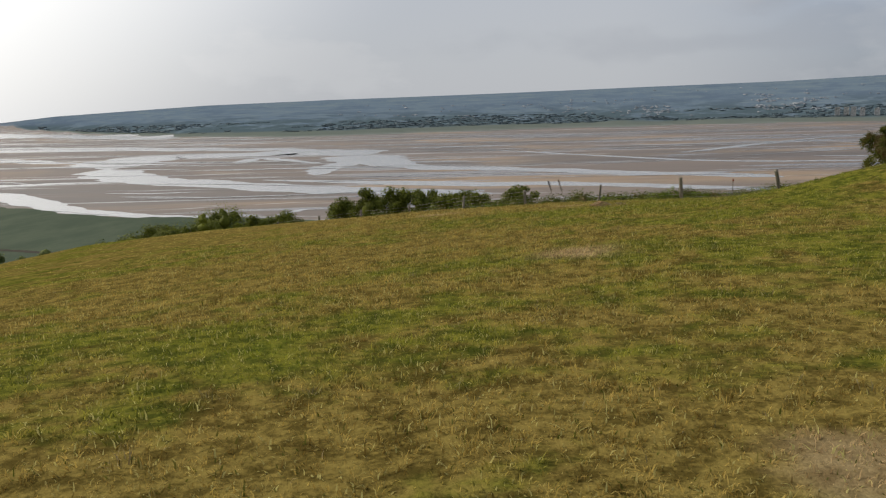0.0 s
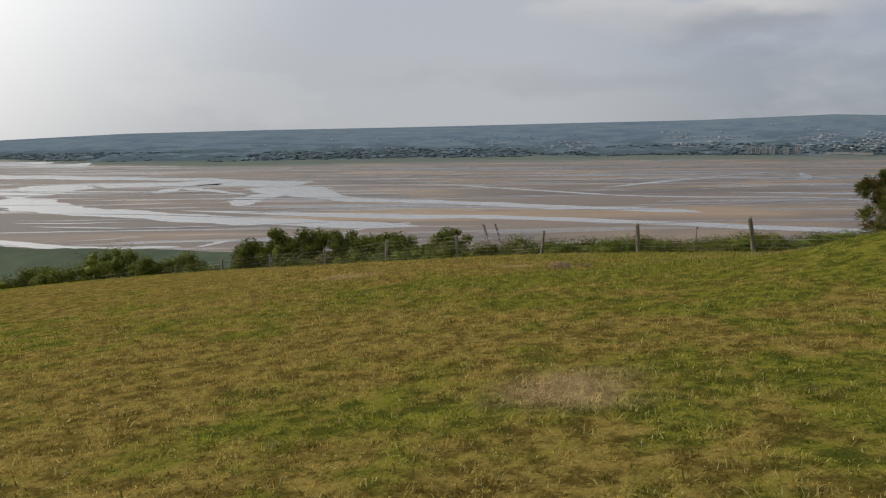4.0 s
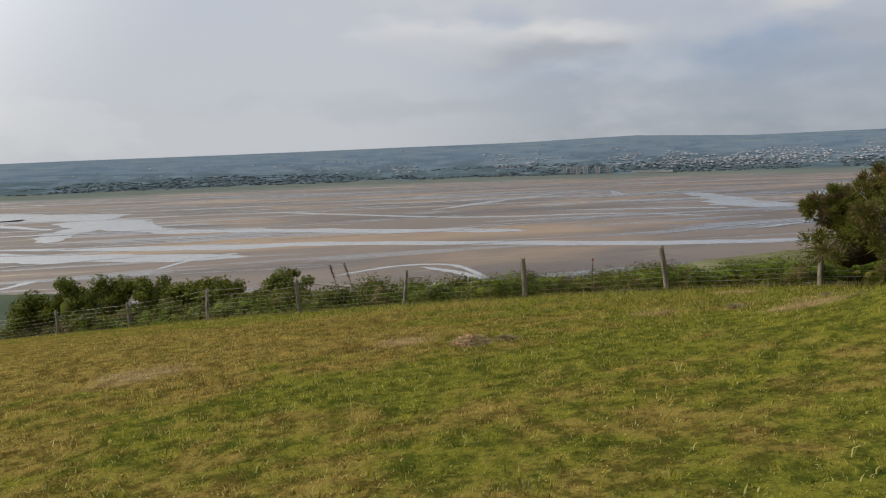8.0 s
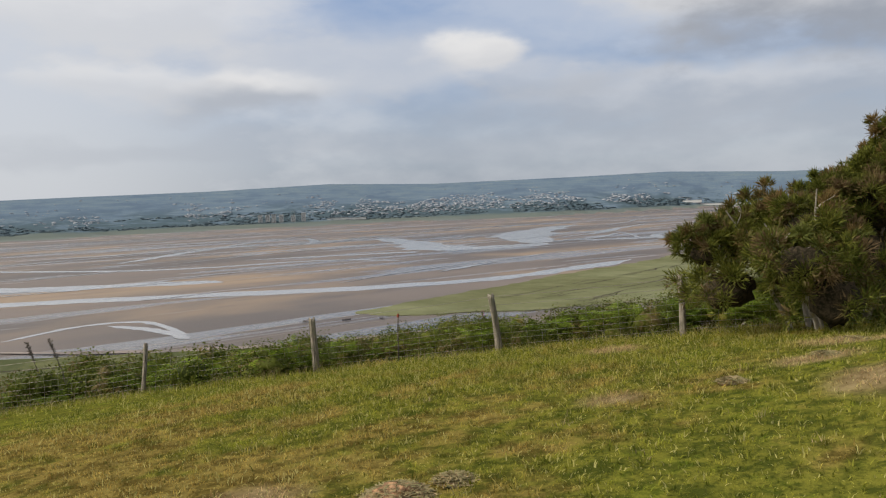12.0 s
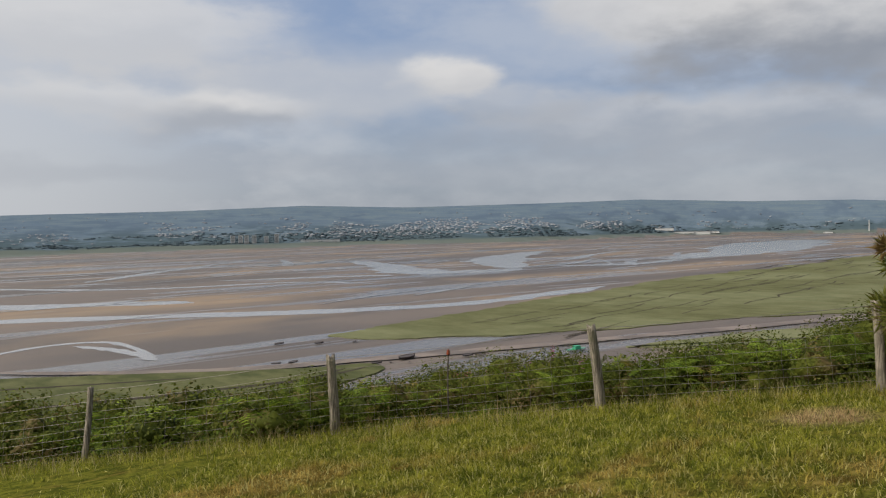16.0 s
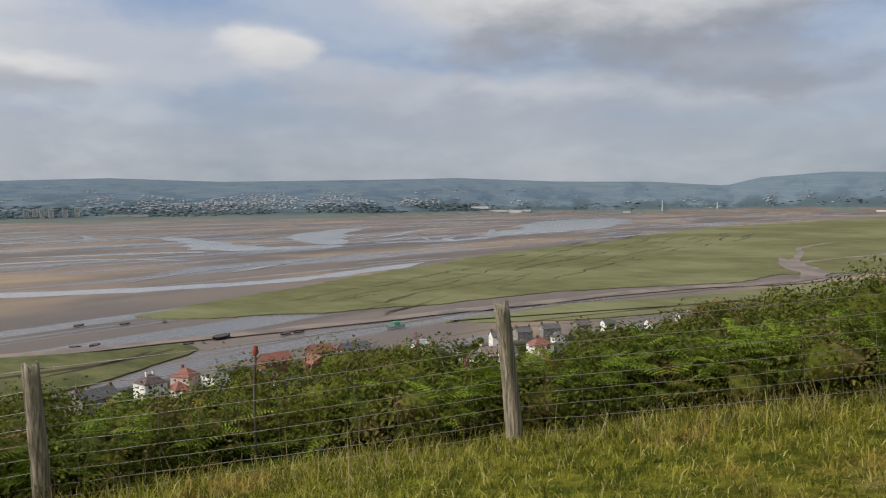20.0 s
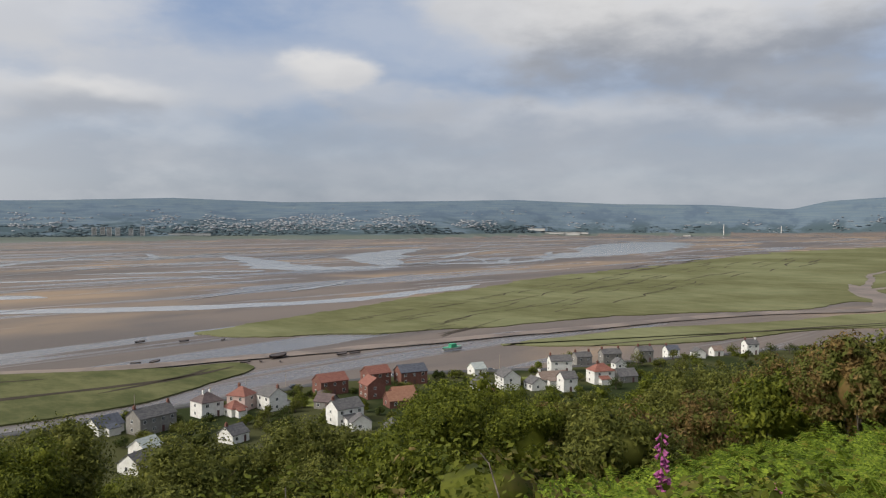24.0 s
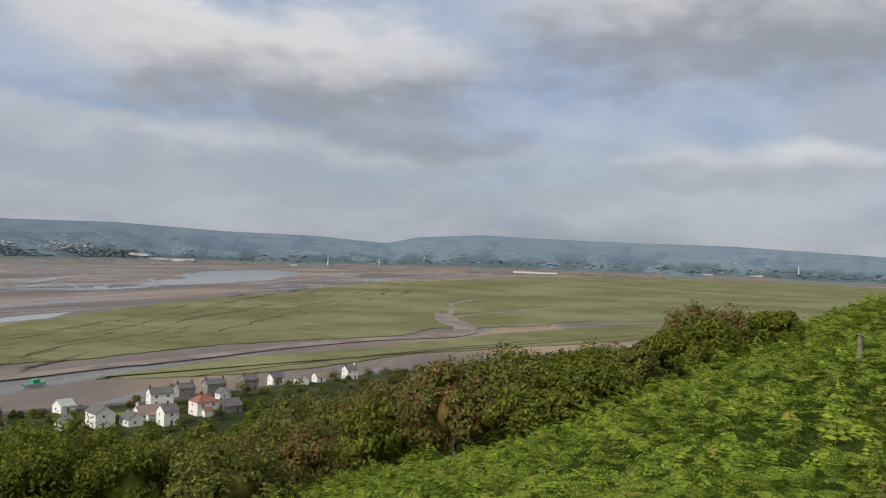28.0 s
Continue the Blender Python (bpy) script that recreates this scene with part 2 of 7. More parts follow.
def turf_colour(k):
    """Pasture in June: green, yellowing and straw-dry patches of several sizes, stretched along the slope."""
    broad = k.noise(1.0, 4, 0.6, k.vec(0.11, 0.24, 0.2, 20), 0.8)
    small = k.noise(1.1, 4, 0.65)
    mid = k.noise(3.2, 3, 0.6)
    tuft = k.noise(11.0, 4, 0.65)
    fleck = k.noise(34.0, 2, 0.6)
    clod = k.noise(4.5, 3, 0.6)
    grain = k.math("ADD", k.math("ADD", k.math("MULTIPLY", tuft, 0.35), k.math("MULTIPLY", fleck, 0.2)), k.math("MULTIPLY", clod, 0.45))
    green = k.mix(k.step(grain, 0.42, 0.58), (0.080, 0.100, 0.011), (0.315, 0.298, 0.040))
    lime = k.mix(k.step(grain, 0.41, 0.58), (0.092, 0.126, 0.011), (0.310, 0.318, 0.036))
    green = k.mix(k.step(mid, 0.52, 0.66), green, lime)
    dry = k.mix(k.step(grain, 0.41, 0.59), (0.155, 0.096, 0.022), (0.490, 0.345, 0.095))
    straw = k.mix(k.step(grain, 0.36, 0.64), (0.31, 0.200, 0.095), (0.60, 0.435, 0.225))
    patch = k.math("ADD", k.math("ADD", k.math("MULTIPLY", broad, 0.5), k.math("MULTIPLY", small, 0.32)), k.math("MULTIPLY", mid, 0.18))
    xyz = k.n.new("ShaderNodeSeparateXYZ")
    k.l.new(k.pos.outputs["Position"], xyz.inputs[0])
    toward_fence = k.step(k.math("ADD", xyz.outputs[0], xyz.outputs[1]), 26.0, 32.0)
    patch = k.math("SUBTRACT", patch, k.math("MULTIPLY", toward_fence, 0.055))
    col = k.mix(k.math("MULTIPLY", k.step(patch, 0.440, 0.535), 0.9), green, dry)
    spot = None
    for x, y, r in DRY_SPOTS:
        n = k.n.new("ShaderNodeVectorMath")
        n.operation = "DISTANCE"
        k.l.new(k.vec(1, 1, 0), n.inputs[0])
        n.inputs[1].default_value = (x, y, 0)
        ragged = k.math("ADD", n.outputs["Value"], k.math("MULTIPLY", k.math("SUBTRACT", small, 0.5), 1.6 * r))
        here = k.step(ragged, r, 0.25 * r)
        spot = here if spot is None else k.math("MAXIMUM", spot, here)
    return k.mix(k.math("MULTIPLY", spot, 0.95), col, straw)


k = Mat("pasture", 0.9, 0.35)
# turf mixed towards near-black: shade between the blades put into the colour
shaded_turf = k.mix(0.62, turf_colour(k), (0.026, 0.026, 0.008))
k.bump(k.noise(24.0, 4, 0.7), 0.6, 0.05)
# beyond the fence, leaf litter under bracken, darkened to paint shade between fronds
shaded_litter = k.mix(k.step(k.noise(3.0, 4), 0.4, 0.6), (0.026, 0.038, 0.008), (0.045, 0.064, 0.012))
land_soil = k.mix(k.step(k.attr("bank"), 0.3, 0.7), shaded_turf, shaded_litter)
# estuary mud and sand
long_noise = k.noise(1.0, 5, 0.6, k.vec(0.0011, 0.006, 1, 12), 0.6)
sand_noise = k.noise(1.0, 4, 0.55, k.vec(0.0022, 0.0042, 1, -20), 0.8)
ripple = k.noise(1.0, 4, 0.65, k.vec(0.010, 0.045, 1, 18), 0.5)
mud = k.mix(k.step(long_noise, 0.38, 0.62), (0.092, 0.076, 0.066), (0.152, 0.121, 0.101))
mud = k.mix(k.step(sand_noise, 0.50, 0.68), mud, (0.240, 0.170, 0.108))
mud = k.mix(k.math("MULTIPLY", k.step(ripple, 0.56, 0.70), 0.55), mud, (0.090, 0.078, 0.072))
film = k.step(k.noise(1.0, 6, 0.62, k.vec(0.0016, 0.013, 1, 14), 0.9), 0.525, 0.575)
mud = k.mix(k.math("MULTIPLY", film, 0.6), mud, (0.115, 0.105, 0.10))
# the country beyond the estuary, distance haze painted into its blue-grey base colours
field = k.cells(1.0, k.vec(0.009, 0.005, 1, 25))
tone = k.n.new("ShaderNodeSeparateColor")
k.l.new(field.outputs["Color"], tone.inputs[0])
hazed_farm = k.ramp(tone.outputs[0], (0.0, (0.092, 0.126, 0.172)), (0.3, (0.104, 0.142, 0.184)), (0.65, (0.118, 0.156, 0.188)), (1.0, (0.150, 0.184, 0.192)))
# western slopes: dark blue-grey, with haze put into the base colours
hazed_west_farm = k.ramp(tone.outputs[1], (0.0, (0.060, 0.078, 0.088)), (0.55, (0.070, 0.090, 0.096)), (0.8, (0.092, 0.115, 0.095)), (1.0, (0.130, 0.150, 0.105)))
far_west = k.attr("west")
hazed_farm = k.mix(far_west, hazed_farm, hazed_west_farm)
wood_noise = k.noise(0.0065, 8, 0.68)
inland = k.attr("inland")
# woods thicken below the town, thin out on the hill pastures; painted haze bluer uphill
wood_noise = k.math("ADD", wood_noise, k.math("MULTIPLY", k.math("SUBTRACT", 0.45, inland), 0.22))
hazed_farm = k.mix(k.step(wood_noise, 0.42, 0.56), hazed_farm, k.mix(far_west, k.mix(k.step(inland, 0.25, 0.65), (0.064, 0.090, 0.102), (0.090, 0.122, 0.162)), (0.046, 0.060, 0.064)))
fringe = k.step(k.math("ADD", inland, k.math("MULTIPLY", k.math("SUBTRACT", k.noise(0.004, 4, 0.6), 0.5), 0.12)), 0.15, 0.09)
hazed_farm = k.mix(k.math("MULTIPLY", fringe, k.math("SUBTRACT", 1.0, far_west)), hazed_farm, (0.112, 0.128, 0.110))
flats = k.mix(k.step(k.math("ADD", k.attr("land"), k.math("MULTIPLY", k.math("SUBTRACT", ripple, 0.5), 0.3)), 0.45, 0.55), mud, hazed_farm)
hillside = k.step(k.math("ADD", k.attr("hill"), k.math("MULTIPLY", k.math("SUBTRACT", k.noise(0.2, 3), 0.5), 0.3)), 0.45, 0.55)
wet = k.step(long_noise, 0.62, 0.40)
k.rough(k.math("MAXIMUM", k.math("SUBTRACT", k.math("SUBTRACT", 0.80, k.math("MULTIPLY", wet, 0.14)), k.math("MULTIPLY", film, 0.50)), k.math("MULTIPLY", k.math("MAXIMUM", hillside, k.math("MAXIMUM", k.attr("land"), k.attr("shore"))), 0.95)))
low_land = k.mix(k.step(k.noise(0.02, 4), 0.45, 0.55), (0.028, 0.036, 0.016), (0.058, 0.060, 0.028))
flats = k.mix(k.step(k.attr("shore"), 0.4, 0.6), flats, low_land)
dull = k.math("MAXIMUM", hillside, k.math("MAXIMUM", k.attr("land"), k.attr("shore")))
k.l.new(k.math("MULTIPLY", k.math("SUBTRACT", 1.0, dull), 0.3, True), k.b.inputs["Specular IOR Level"])
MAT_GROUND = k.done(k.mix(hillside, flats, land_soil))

k = Mat("grass blade", 0.75, 0.06)
col = turf_colour(k)
pale = k.mix(k.step(k.island(), 0.70, 1.0), col, (0.46, 0.41, 0.15))
MAT_BLADE = k.done(k.mix(k.step(k.island(), 0.16, 0.0), pale, (0.080, 0.090, 0.013)), 0.45)

k = Mat("dry grass stalk", 0.75, 0.2)
MAT_STALK = k.done(k.mix(k.island(), (0.30, 0.22, 0.11), (0.16, 0.15, 0.06)))


def leaf_mat(name, dark, light, brown=None, share=0.1, rough=0.6, through=0.3):
    k = Mat(name, rough, 0.08)
    col = k.mix(k.island(), dark, light)
    big = k.noise(0.9, 3)
    col = k.mix(k.math("MULTIPLY", k.step(big, 0.35, 0.7), 0.5), col, dark)
    if brown:
        col = k.mix(k.step(k.noise(1.7, 3), 1.0 - share - 0.35, 1.0 - share - 0.25), col, brown)
    return k.done(col, through)


MAT_FERN = leaf_mat("bracken", (0.048, 0.085, 0.009), (0.250, 0.315, 0.034), (0.24, 0.19, 0.04), 0.06)
MAT_BRAMBLE = leaf_mat("bramble leaf", (0.042, 0.056, 0.008), (0.132, 0.145, 0.020), (0.16, 0.12, 0.045), 0.09)
MAT_GORSE = leaf_mat("gorse needles", (0.050, 0.064, 0.010), (0.200, 0.195, 0.036), (0.14, 0.095, 0.045), 0.14)
MAT_OAK = leaf_mat("tree leaf", (0.040, 0.054, 0.008), (0.190, 0.205, 0.026))
MAT_OLIVE = leaf_mat("olive tree leaf", (0.050, 0.060, 0.014), (0.205, 0.205, 0.045))
MAT_BROWNLEAF = leaf_mat("browning leaf", (0.090, 0.060, 0.022), (0.25, 0.165, 0.062), (0.10, 0.11, 0.025), 0.2)
MAT_FARWOOD = leaf_mat("far wood", (0.030, 0.044, 0.012), (0.090, 0.105, 0.026))
# far leaves tinted blue-grey: the haze is part of their colour
MAT_DISTWOOD_HAZE = leaf_mat("hazed distant wood", (0.100, 0.135, 0.152), (0.116, 0.152, 0.166))
# valley wood greyed towards blue, distance haze painted into the leaf colour
MAT_WESTWOOD_HAZE = leaf_mat("hazed valley side wood", (0.058, 0.076, 0.078), (0.090, 0.108, 0.100))
MAT_WOODLAND = leaf_mat("woodland", (0.075, 0.094, 0.034), (0.215, 0.240, 0.080), None, 0.1, 0.7, 0.5)
MAT_HAWTHORN = leaf_mat("hawthorn leaf", (0.016, 0.020, 0.008), (0.050, 0.056, 0.018), None, 0.1, 0.7, 0.12)

# dark brown that stands in for shade deep among the gorse needles
k = Mat("gorse core shade", 0.9, 0.1)
MAT_GORSE_SHADE = k.done(k.mix(k.step(k.noise(18.0, 4, 0.7), 0.4, 0.6), (0.020, 0.018, 0.010), (0.062, 0.045, 0.026)))
k = Mat("bark", 0.85, 0.2)
g = k.noise(14.0, 4, 0.6, k.vec(1, 1, 0.25))
k.bump(g, 0.6, 0.02)
MAT_BARK = k.done(k.mix(k.step(g, 0.35, 0.65), (0.055, 0.045, 0.034), (0.15, 0.125, 0.095)))
k = Mat("dead wood", 0.8, 0.2)
MAT_DEAD = k.done(k.mix(k.noise(20.0, 3), (0.26, 0.22, 0.17), (0.44, 0.39, 0.32)))

k = Mat("weathered post wood", 0.85, 0.2)
grain = k.noise(60.0, 5, 0.65, k.vec(1, 1, 0.05))
stain = k.noise(5.0, 4, 0.6)
wood = k.mix(k.step(grain, 0.36, 0.66), (0.075, 0.062, 0.046), (0.33, 0.28, 0.215))
wood = k.mix(k.math("MULTIPLY", k.step(stain, 0.5, 0.7), 0.55), wood, (0.15, 0.15, 0.085))
k.bump(grain, 0.9, 0.012)
MAT_POST = k.done(k.mix(k.math("MULTIPLY", k.each(), 0.25), wood, (0.16, 0.14, 0.11)))
k = Mat("galvanised wire", 0.45, 0.5, 0.85)
MAT_WIRE = k.done(k.mix(k.noise(30.0, 3), (0.34, 0.33, 0.31), (0.20, 0.15, 0.11)))

k = Mat("tidal water", 0.16, 0.5)
k.bump(k.noise(1.0, 4, 0.6, k.vec(0.08, 0.25, 1, 15)), 0.12, 0.4)
MAT_WATER = k.done(k.mix(k.noise(0.004, 3), (0.20, 0.195, 0.19), (0.27, 0.26, 0.25)))
k = Mat("creek mud", 0.55, 0.3)
MAT_CREEK = k.done(k.mix(k.step(k.noise(0.03, 4), 0.4, 0.6), (0.125, 0.096, 0.076), (0.20, 0.155, 0.122)))
k = Mat("dark creek bank", 0.9, 0.02)
MAT_BANK = k.done(k.mix(k.noise(0.2, 3), (0.030, 0.028, 0.022), (0.075, 0.062, 0.046)))

k = Mat("salt marsh", 0.9, 0.02)
tex = k.noise(1.0, 6, 0.7, k.vec(0.06, 0.034, 1, 30))
zone = k.noise(0.005, 5)
marsh = k.mix(k.step(tex, 0.3, 0.72), (0.094, 0.096, 0.044), (0.142, 0.140, 0.070))
marsh = k.mix(k.step(zone, 0.42, 0.62), marsh, k.mix(k.step(tex, 0.3, 0.7), (0.138, 0.144, 0.074), (0.182, 0.182, 0.098)))
k.bump(k.noise(0.25, 5, 0.7), 0.8, 0.6)
MAT_MARSH = k.done(marsh)
k = Mat("low salt marsh", 0.9, 0.02)
tex = k.noise(1.0, 6, 0.7, k.vec(0.06, 0.03, 1, 20))
MAT_MARSH_LOW = k.done(k.mix(k.step(tex, 0.35, 0.66), (0.062, 0.070, 0.030), (0.118, 0.118, 0.056)))
k = Mat("left salt marsh", 0.9, 0.02)
tex = k.noise(1.0, 5, 0.65, k.vec(0.03, 0.012, 1, -35))
MAT_MARSH_DARK = k.done(k.mix(k.step(tex, 0.35, 0.66), (0.048, 0.064, 0.042), (0.070, 0.086, 0.056)))

k = Mat("grey salt marsh", 0.9, 0.02)
tex = k.noise(1.0, 5, 0.65, k.vec(0.004, 0.02, 1, -15), 0.6)
MAT_MARSH_GREY = k.done(k.mix(k.step(tex, 0.38, 0.64), (0.062, 0.068, 0.058), (0.108, 0.108, 0.092)))

# ---- small mesh tools ----
rng = np.random.default_rng(7)


def mesh_of(name, verts, faces, mat, smooth=False):
    """A mesh from arrays: verts (n, 3), faces (m, 3) or (m, 4)."""
    verts, faces = np.asarray(verts, np.float32), np.asarray(faces, np.int32)
    me = bpy.data.meshes.new(name)
    me.vertices.add(len(verts))
    me.vertices.foreach_set("co", verts.ravel())
    me.loops.add(faces.size)
    me.loops.foreach_set("vertex_index", faces.ravel())
    me.polygons.add(len(faces))
    me.polygons.foreach_set("loop_start", np.arange(0, faces.size, faces.shape[1], dtype=np.int32))
    me.polygons.foreach_set("loop_total", np.full(len(faces), faces.shape[1], np.int32))
    if smooth:
        me.polygons.foreach_set("use_smooth", np.ones(len(faces), bool))
    me.update(calc_edges=True)
    me.materials.append(mat)
    return me


def bm_mesh(name, bm, mat):
    me = bpy.data.meshes.new(name)
    bm.to_mesh(me)
    bm.free()
    me.materials.append(mat)
    return me


def part(name, me, parent, label="", m=None):
    ob = new(name, me)
    ob.parent = parent
    if m is not None:
        ob.matrix_basis = m
    if label:
        ob["label"] = label
    return ob


def thing(name, label, category, group="", at=(0, 0, 0), turn=0.0, data=None, kind=""):
    ob = tagged(new(name, data), label, category, group, kind)
    ob.matrix_basis = pose(*at, 0, 0, turn)
    return ob


def vnoise(x, y, seed=0):
    """Smooth value noise, 0 to 1, for arrays."""
    x, y = np.asarray(x, float), np.asarray(y, float)
    xi, yi = np.floor(x), np.floor(y)
    fx, fy = x - xi, y - yi
    fx, fy = fx * fx * (3 - 2 * fx), fy * fy * (3 - 2 * fy)

    def h(a, b):
        v = np.sin(a * 127.1 + b * 311.7 + seed * 74.7) * 43758.5453
        return v - np.floor(v)

    top = h(xi, yi) * (1 - fx) + h(xi + 1, yi) * fx
    low = h(xi, yi + 1) * (1 - fx) + h(xi + 1, yi + 1) * fx
    return top * (1 - fy) + low * fy


def fbm(x, y, seed=0, octaves=4):
    total, amp, norm = 0.0, 1.0, 0.0
    for o in range(octaves):
        total, norm = total + amp * vnoise(x * 2**o, y * 2**o, seed + o), norm + amp
        amp *= 0.5
    return total / norm


def smooth01(v, lo, hi):
    v = np.clip((v - lo) / (hi - lo), 0, 1)
    return v * v * (3 - 2 * v)


# ---- the lie of the land ----
CX, CY = 5.0, 15.0
# azimuth (degrees left of +y): where the far shore begins, and how high the country behind it stands
SHORE_AZ = [-180, -110, -97, -87, -77, -63, -56, -45, -33, -25, -17, -8, 3, 11, 18, 25, 28, 62, 66, 72, 78, 83, 87.4, 90, 94, 98, 104, 180]
SHORE_R = [4300, 4300, 4500, 4500, 4500, 4450, 4300, 3500, 3500, 3350, 3250, 3050, 2750, 2650, 3100, 4300, 4850, 4850, 4300, 3900, 3600, 3400, 3000, 2300, 1700, 1250, 1150, 1150]
SKY_AZ = [-180, -103, -94, -85, -77.4, -73, -70.8, -66, -60, -53, -47, -37, -30, -22, -14, -2, 7, 11, 16, 25, 28, 47, 62, 70, 73.3, 76.6, 82, 90, 93, 97, 103, 180]
SKY_EL = [0.8, 0.9, 1.34, 1.43, 1.62, 1.36, 0.85, 1.18, 1.27, 1.58, 1.5, 1.42, 1.66, 1.42, 1.32, 1.1, 0.95, 0.85, 0.72, 0.22, -0.1, -0.4, -0.12, 0.22, 0.79, 0.25, 0.61, 0.69, 0.42, 0.55, 0.95, 0.9]
FAR = 4900.0


def hill_z(x, y):
    """The pasture hill: a spur falling away past the fence, and to the far left."""
    s, v = (x + y) * 0.7071, (y - x) * 0.7071
    z = 68.5 - 0.055 * v - 0.0017 * np.clip(v, 0, 45) ** 2 - 0.15 * np.clip(v - 45, 0, None)
    z = z - 0.0033 * np.clip(np.clip(v - 5, 0, None) * np.clip(12 - s, 0, None), 0, 600)
    z = z - 0.006 * np.clip(s - 12.5, 0, 12.5) ** 2 - 0.15 * np.clip(s - 25, 0, None) - 0.019 * np.clip(s - 25, 0, 5) ** 2 - 0.19 * np.clip(s - 30, 0, None) + 0.1 * np.clip(s, None, 0)
    z = z + 0.15 * np.clip(4 - v, 0, 60) * smooth01(s, 20, 32)
    z = z + 11.0 * np.exp(-(((x + 178) / 50) ** 2 + ((y + 8) / 55) ** 2))
    z = z + 0.75 * np.exp(-(((x - 9.5) / 2.6) ** 2 + ((y - 14.0) / 2.6) ** 2))
    r = np.hypot(x - CX, y - CY)
    az = np.degrees(np.arctan2(-(x - CX), y - CY))
    z = z + 10.5 * np.exp(-(((r - 190) / 32) ** 2)) * smooth01(az, 58, 74) * smooth01(az, 125, 106)
    z = z - 2.6 * np.exp(-(((r - 122) / 20) ** 2)) * smooth01(az, 72, 84)
    z = z - 0.00022 * np.clip(r - 120, 0, None) ** 2
    return z + 0.14 * (fbm(x * 0.22, y * 0.22, 3, 3) - 0.5) * smooth01(r, 2, 8) + 2.4 * (fbm(x * 0.02, y * 0.02, 5, 3) - 0.5) * smooth01(r, 60, 140)


def polar(x, y):
    return np.hypot(x - CX, y - CY), np.degrees(np.arctan2(-(x - CX), y - CY))


def land_share(x, y):
    """0 on the tidal flats, 1 on the country behind the far shore."""
    r, az = polar(x, y)
    shore = np.interp(az, SHORE_AZ, SHORE_R) + 130 * (fbm(az * 0.5, r * 0.0, 11, 4) - 0.5)
    return (r - shore) / (FAR - shore + 1.0)


def flat_z(x, y):
    r, az = polar(x, y)
    sea = 38.0 * np.clip((r - 2800) / (FAR - 2800), 0, 1) ** 1.6 * smooth01(az, 20, 30) * smooth01(az, 84, 70)
    f = np.clip(land_share(x, y), 0, 1)
    crest = 70 + FAR * np.tan(np.radians(np.interp(az, SKY_AZ, SKY_EL)))
    ridge = 0.75 + 0.5 * fbm(x * 0.0016, y * 0.0016, 21, 4)
    rise = np.where(f < 0.97, f**1.15 * ridge * (1 - f) + f * f**1.15, f)
    return np.maximum(sea, crest * rise * smooth01(f, 0, 0.05) + sea * (1 - f))


ROAD_X, ROAD_Y = [-60, 40, 137, 178, 227, 276, 316, 378, 440, 520, 640, 900, 1300, 2600, 4800], [330, 312, 302, 300, 296, 279, 246, 220, 190, 150, 90, -90, -460, -1500, -3000]


def coast(x, y):
    """Metres inland of the near shore: the village foreshore, and the low coast to the left."""
    village = (np.interp(x, ROAD_X, ROAD_Y) - y) * np.where(x > -100, 1.0, 0.0) - np.where(x > -100, 0.0, 99.0)
    r, az = polar(x, y)
    edge = np.interp(az, [40, 43, 46, 49, 53.2, 54.2, 56.4, 60, 63, 65, 69, 73, 79, 85, 90, 95, 103, 180], [200, 300, 420, 478, 620, 1200, 1480, 1310, 1200, 1090, 1150, 1020, 1020, 1140, 1215, 1120, 1090, 1500])
    return np.maximum(village, np.where(az > 40, edge - r, -99.0))


def ground_z(x, y):
    a, b = hill_z(x, y), flat_z(x, y) + 3.0 * smooth01(coast(x, y), -3, 14)
    d = np.clip(0.5 + (a - b) / 12.0, 0, 1)
    return a * d + b * (1 - d) + 3.0 * d * (1 - d)


def gz(x, y):
    return float(ground_z(np.array([float(x)]), np.array([float(y)]))[0])


N_AZ, N_R = 720, 300
ang = np.linspace(0, 2 * np.pi, N_AZ, endpoint=False)
rad = np.concatenate([[0.02], np.geomspace(0.6, FAR, N_R - 1)])
RR, AA = np.meshgrid(rad, ang, indexing="ij")
GX, GY = CX - RR * np.sin(AA), CY + RR * np.cos(AA)
GZ = ground_z(GX, GY)
GV = np.stack([GX, GY, GZ], -1).reshape(-1, 3)
ri, ai = np.meshgrid(np.arange(N_R - 1), np.arange(N_AZ), indexing="ij")
an = (ai + 1) % N_AZ
GF = np.stack([ri * N_AZ + ai, ri * N_AZ + an, (ri + 1) * N_AZ + an, (ri + 1) * N_AZ + ai], -1).reshape(-1, 4)
me = mesh_of("ground", GV, GF, MAT_GROUND, True)
for key, values in (
    ("hill", smooth01(hill_z(GX, GY) - flat_z(GX, GY), -4.0, 4.0)),
    ("shore", np.maximum(smooth01(coast(GX, GY), -6, 10), smooth01(coast(GX, GY), -70, -25) * (polar(GX, GY)[1] > 41.5))),
    ("land", np.clip(0.5 + 14.0 * land_share(GX, GY), 0, 1)),
    ("inland", np.clip(land_share(GX, GY), 0, 1)),
    ("west", smooth01(polar(GX, GY)[1], 60, 84)),
    ("bank", smooth01((GX + GY) * 0.7071, 25.0, 26.2) * smooth01((GY - GX) * 0.7071, 75.0, 45.0)),
):
    me.attributes.new(key, "FLOAT", "POINT").data.foreach_set("value", values.ravel().astype(np.float32))
ground = thing("ground", "sloping pasture running down to wide tidal sand and mud flats", "ground", data=me, kind="structure")


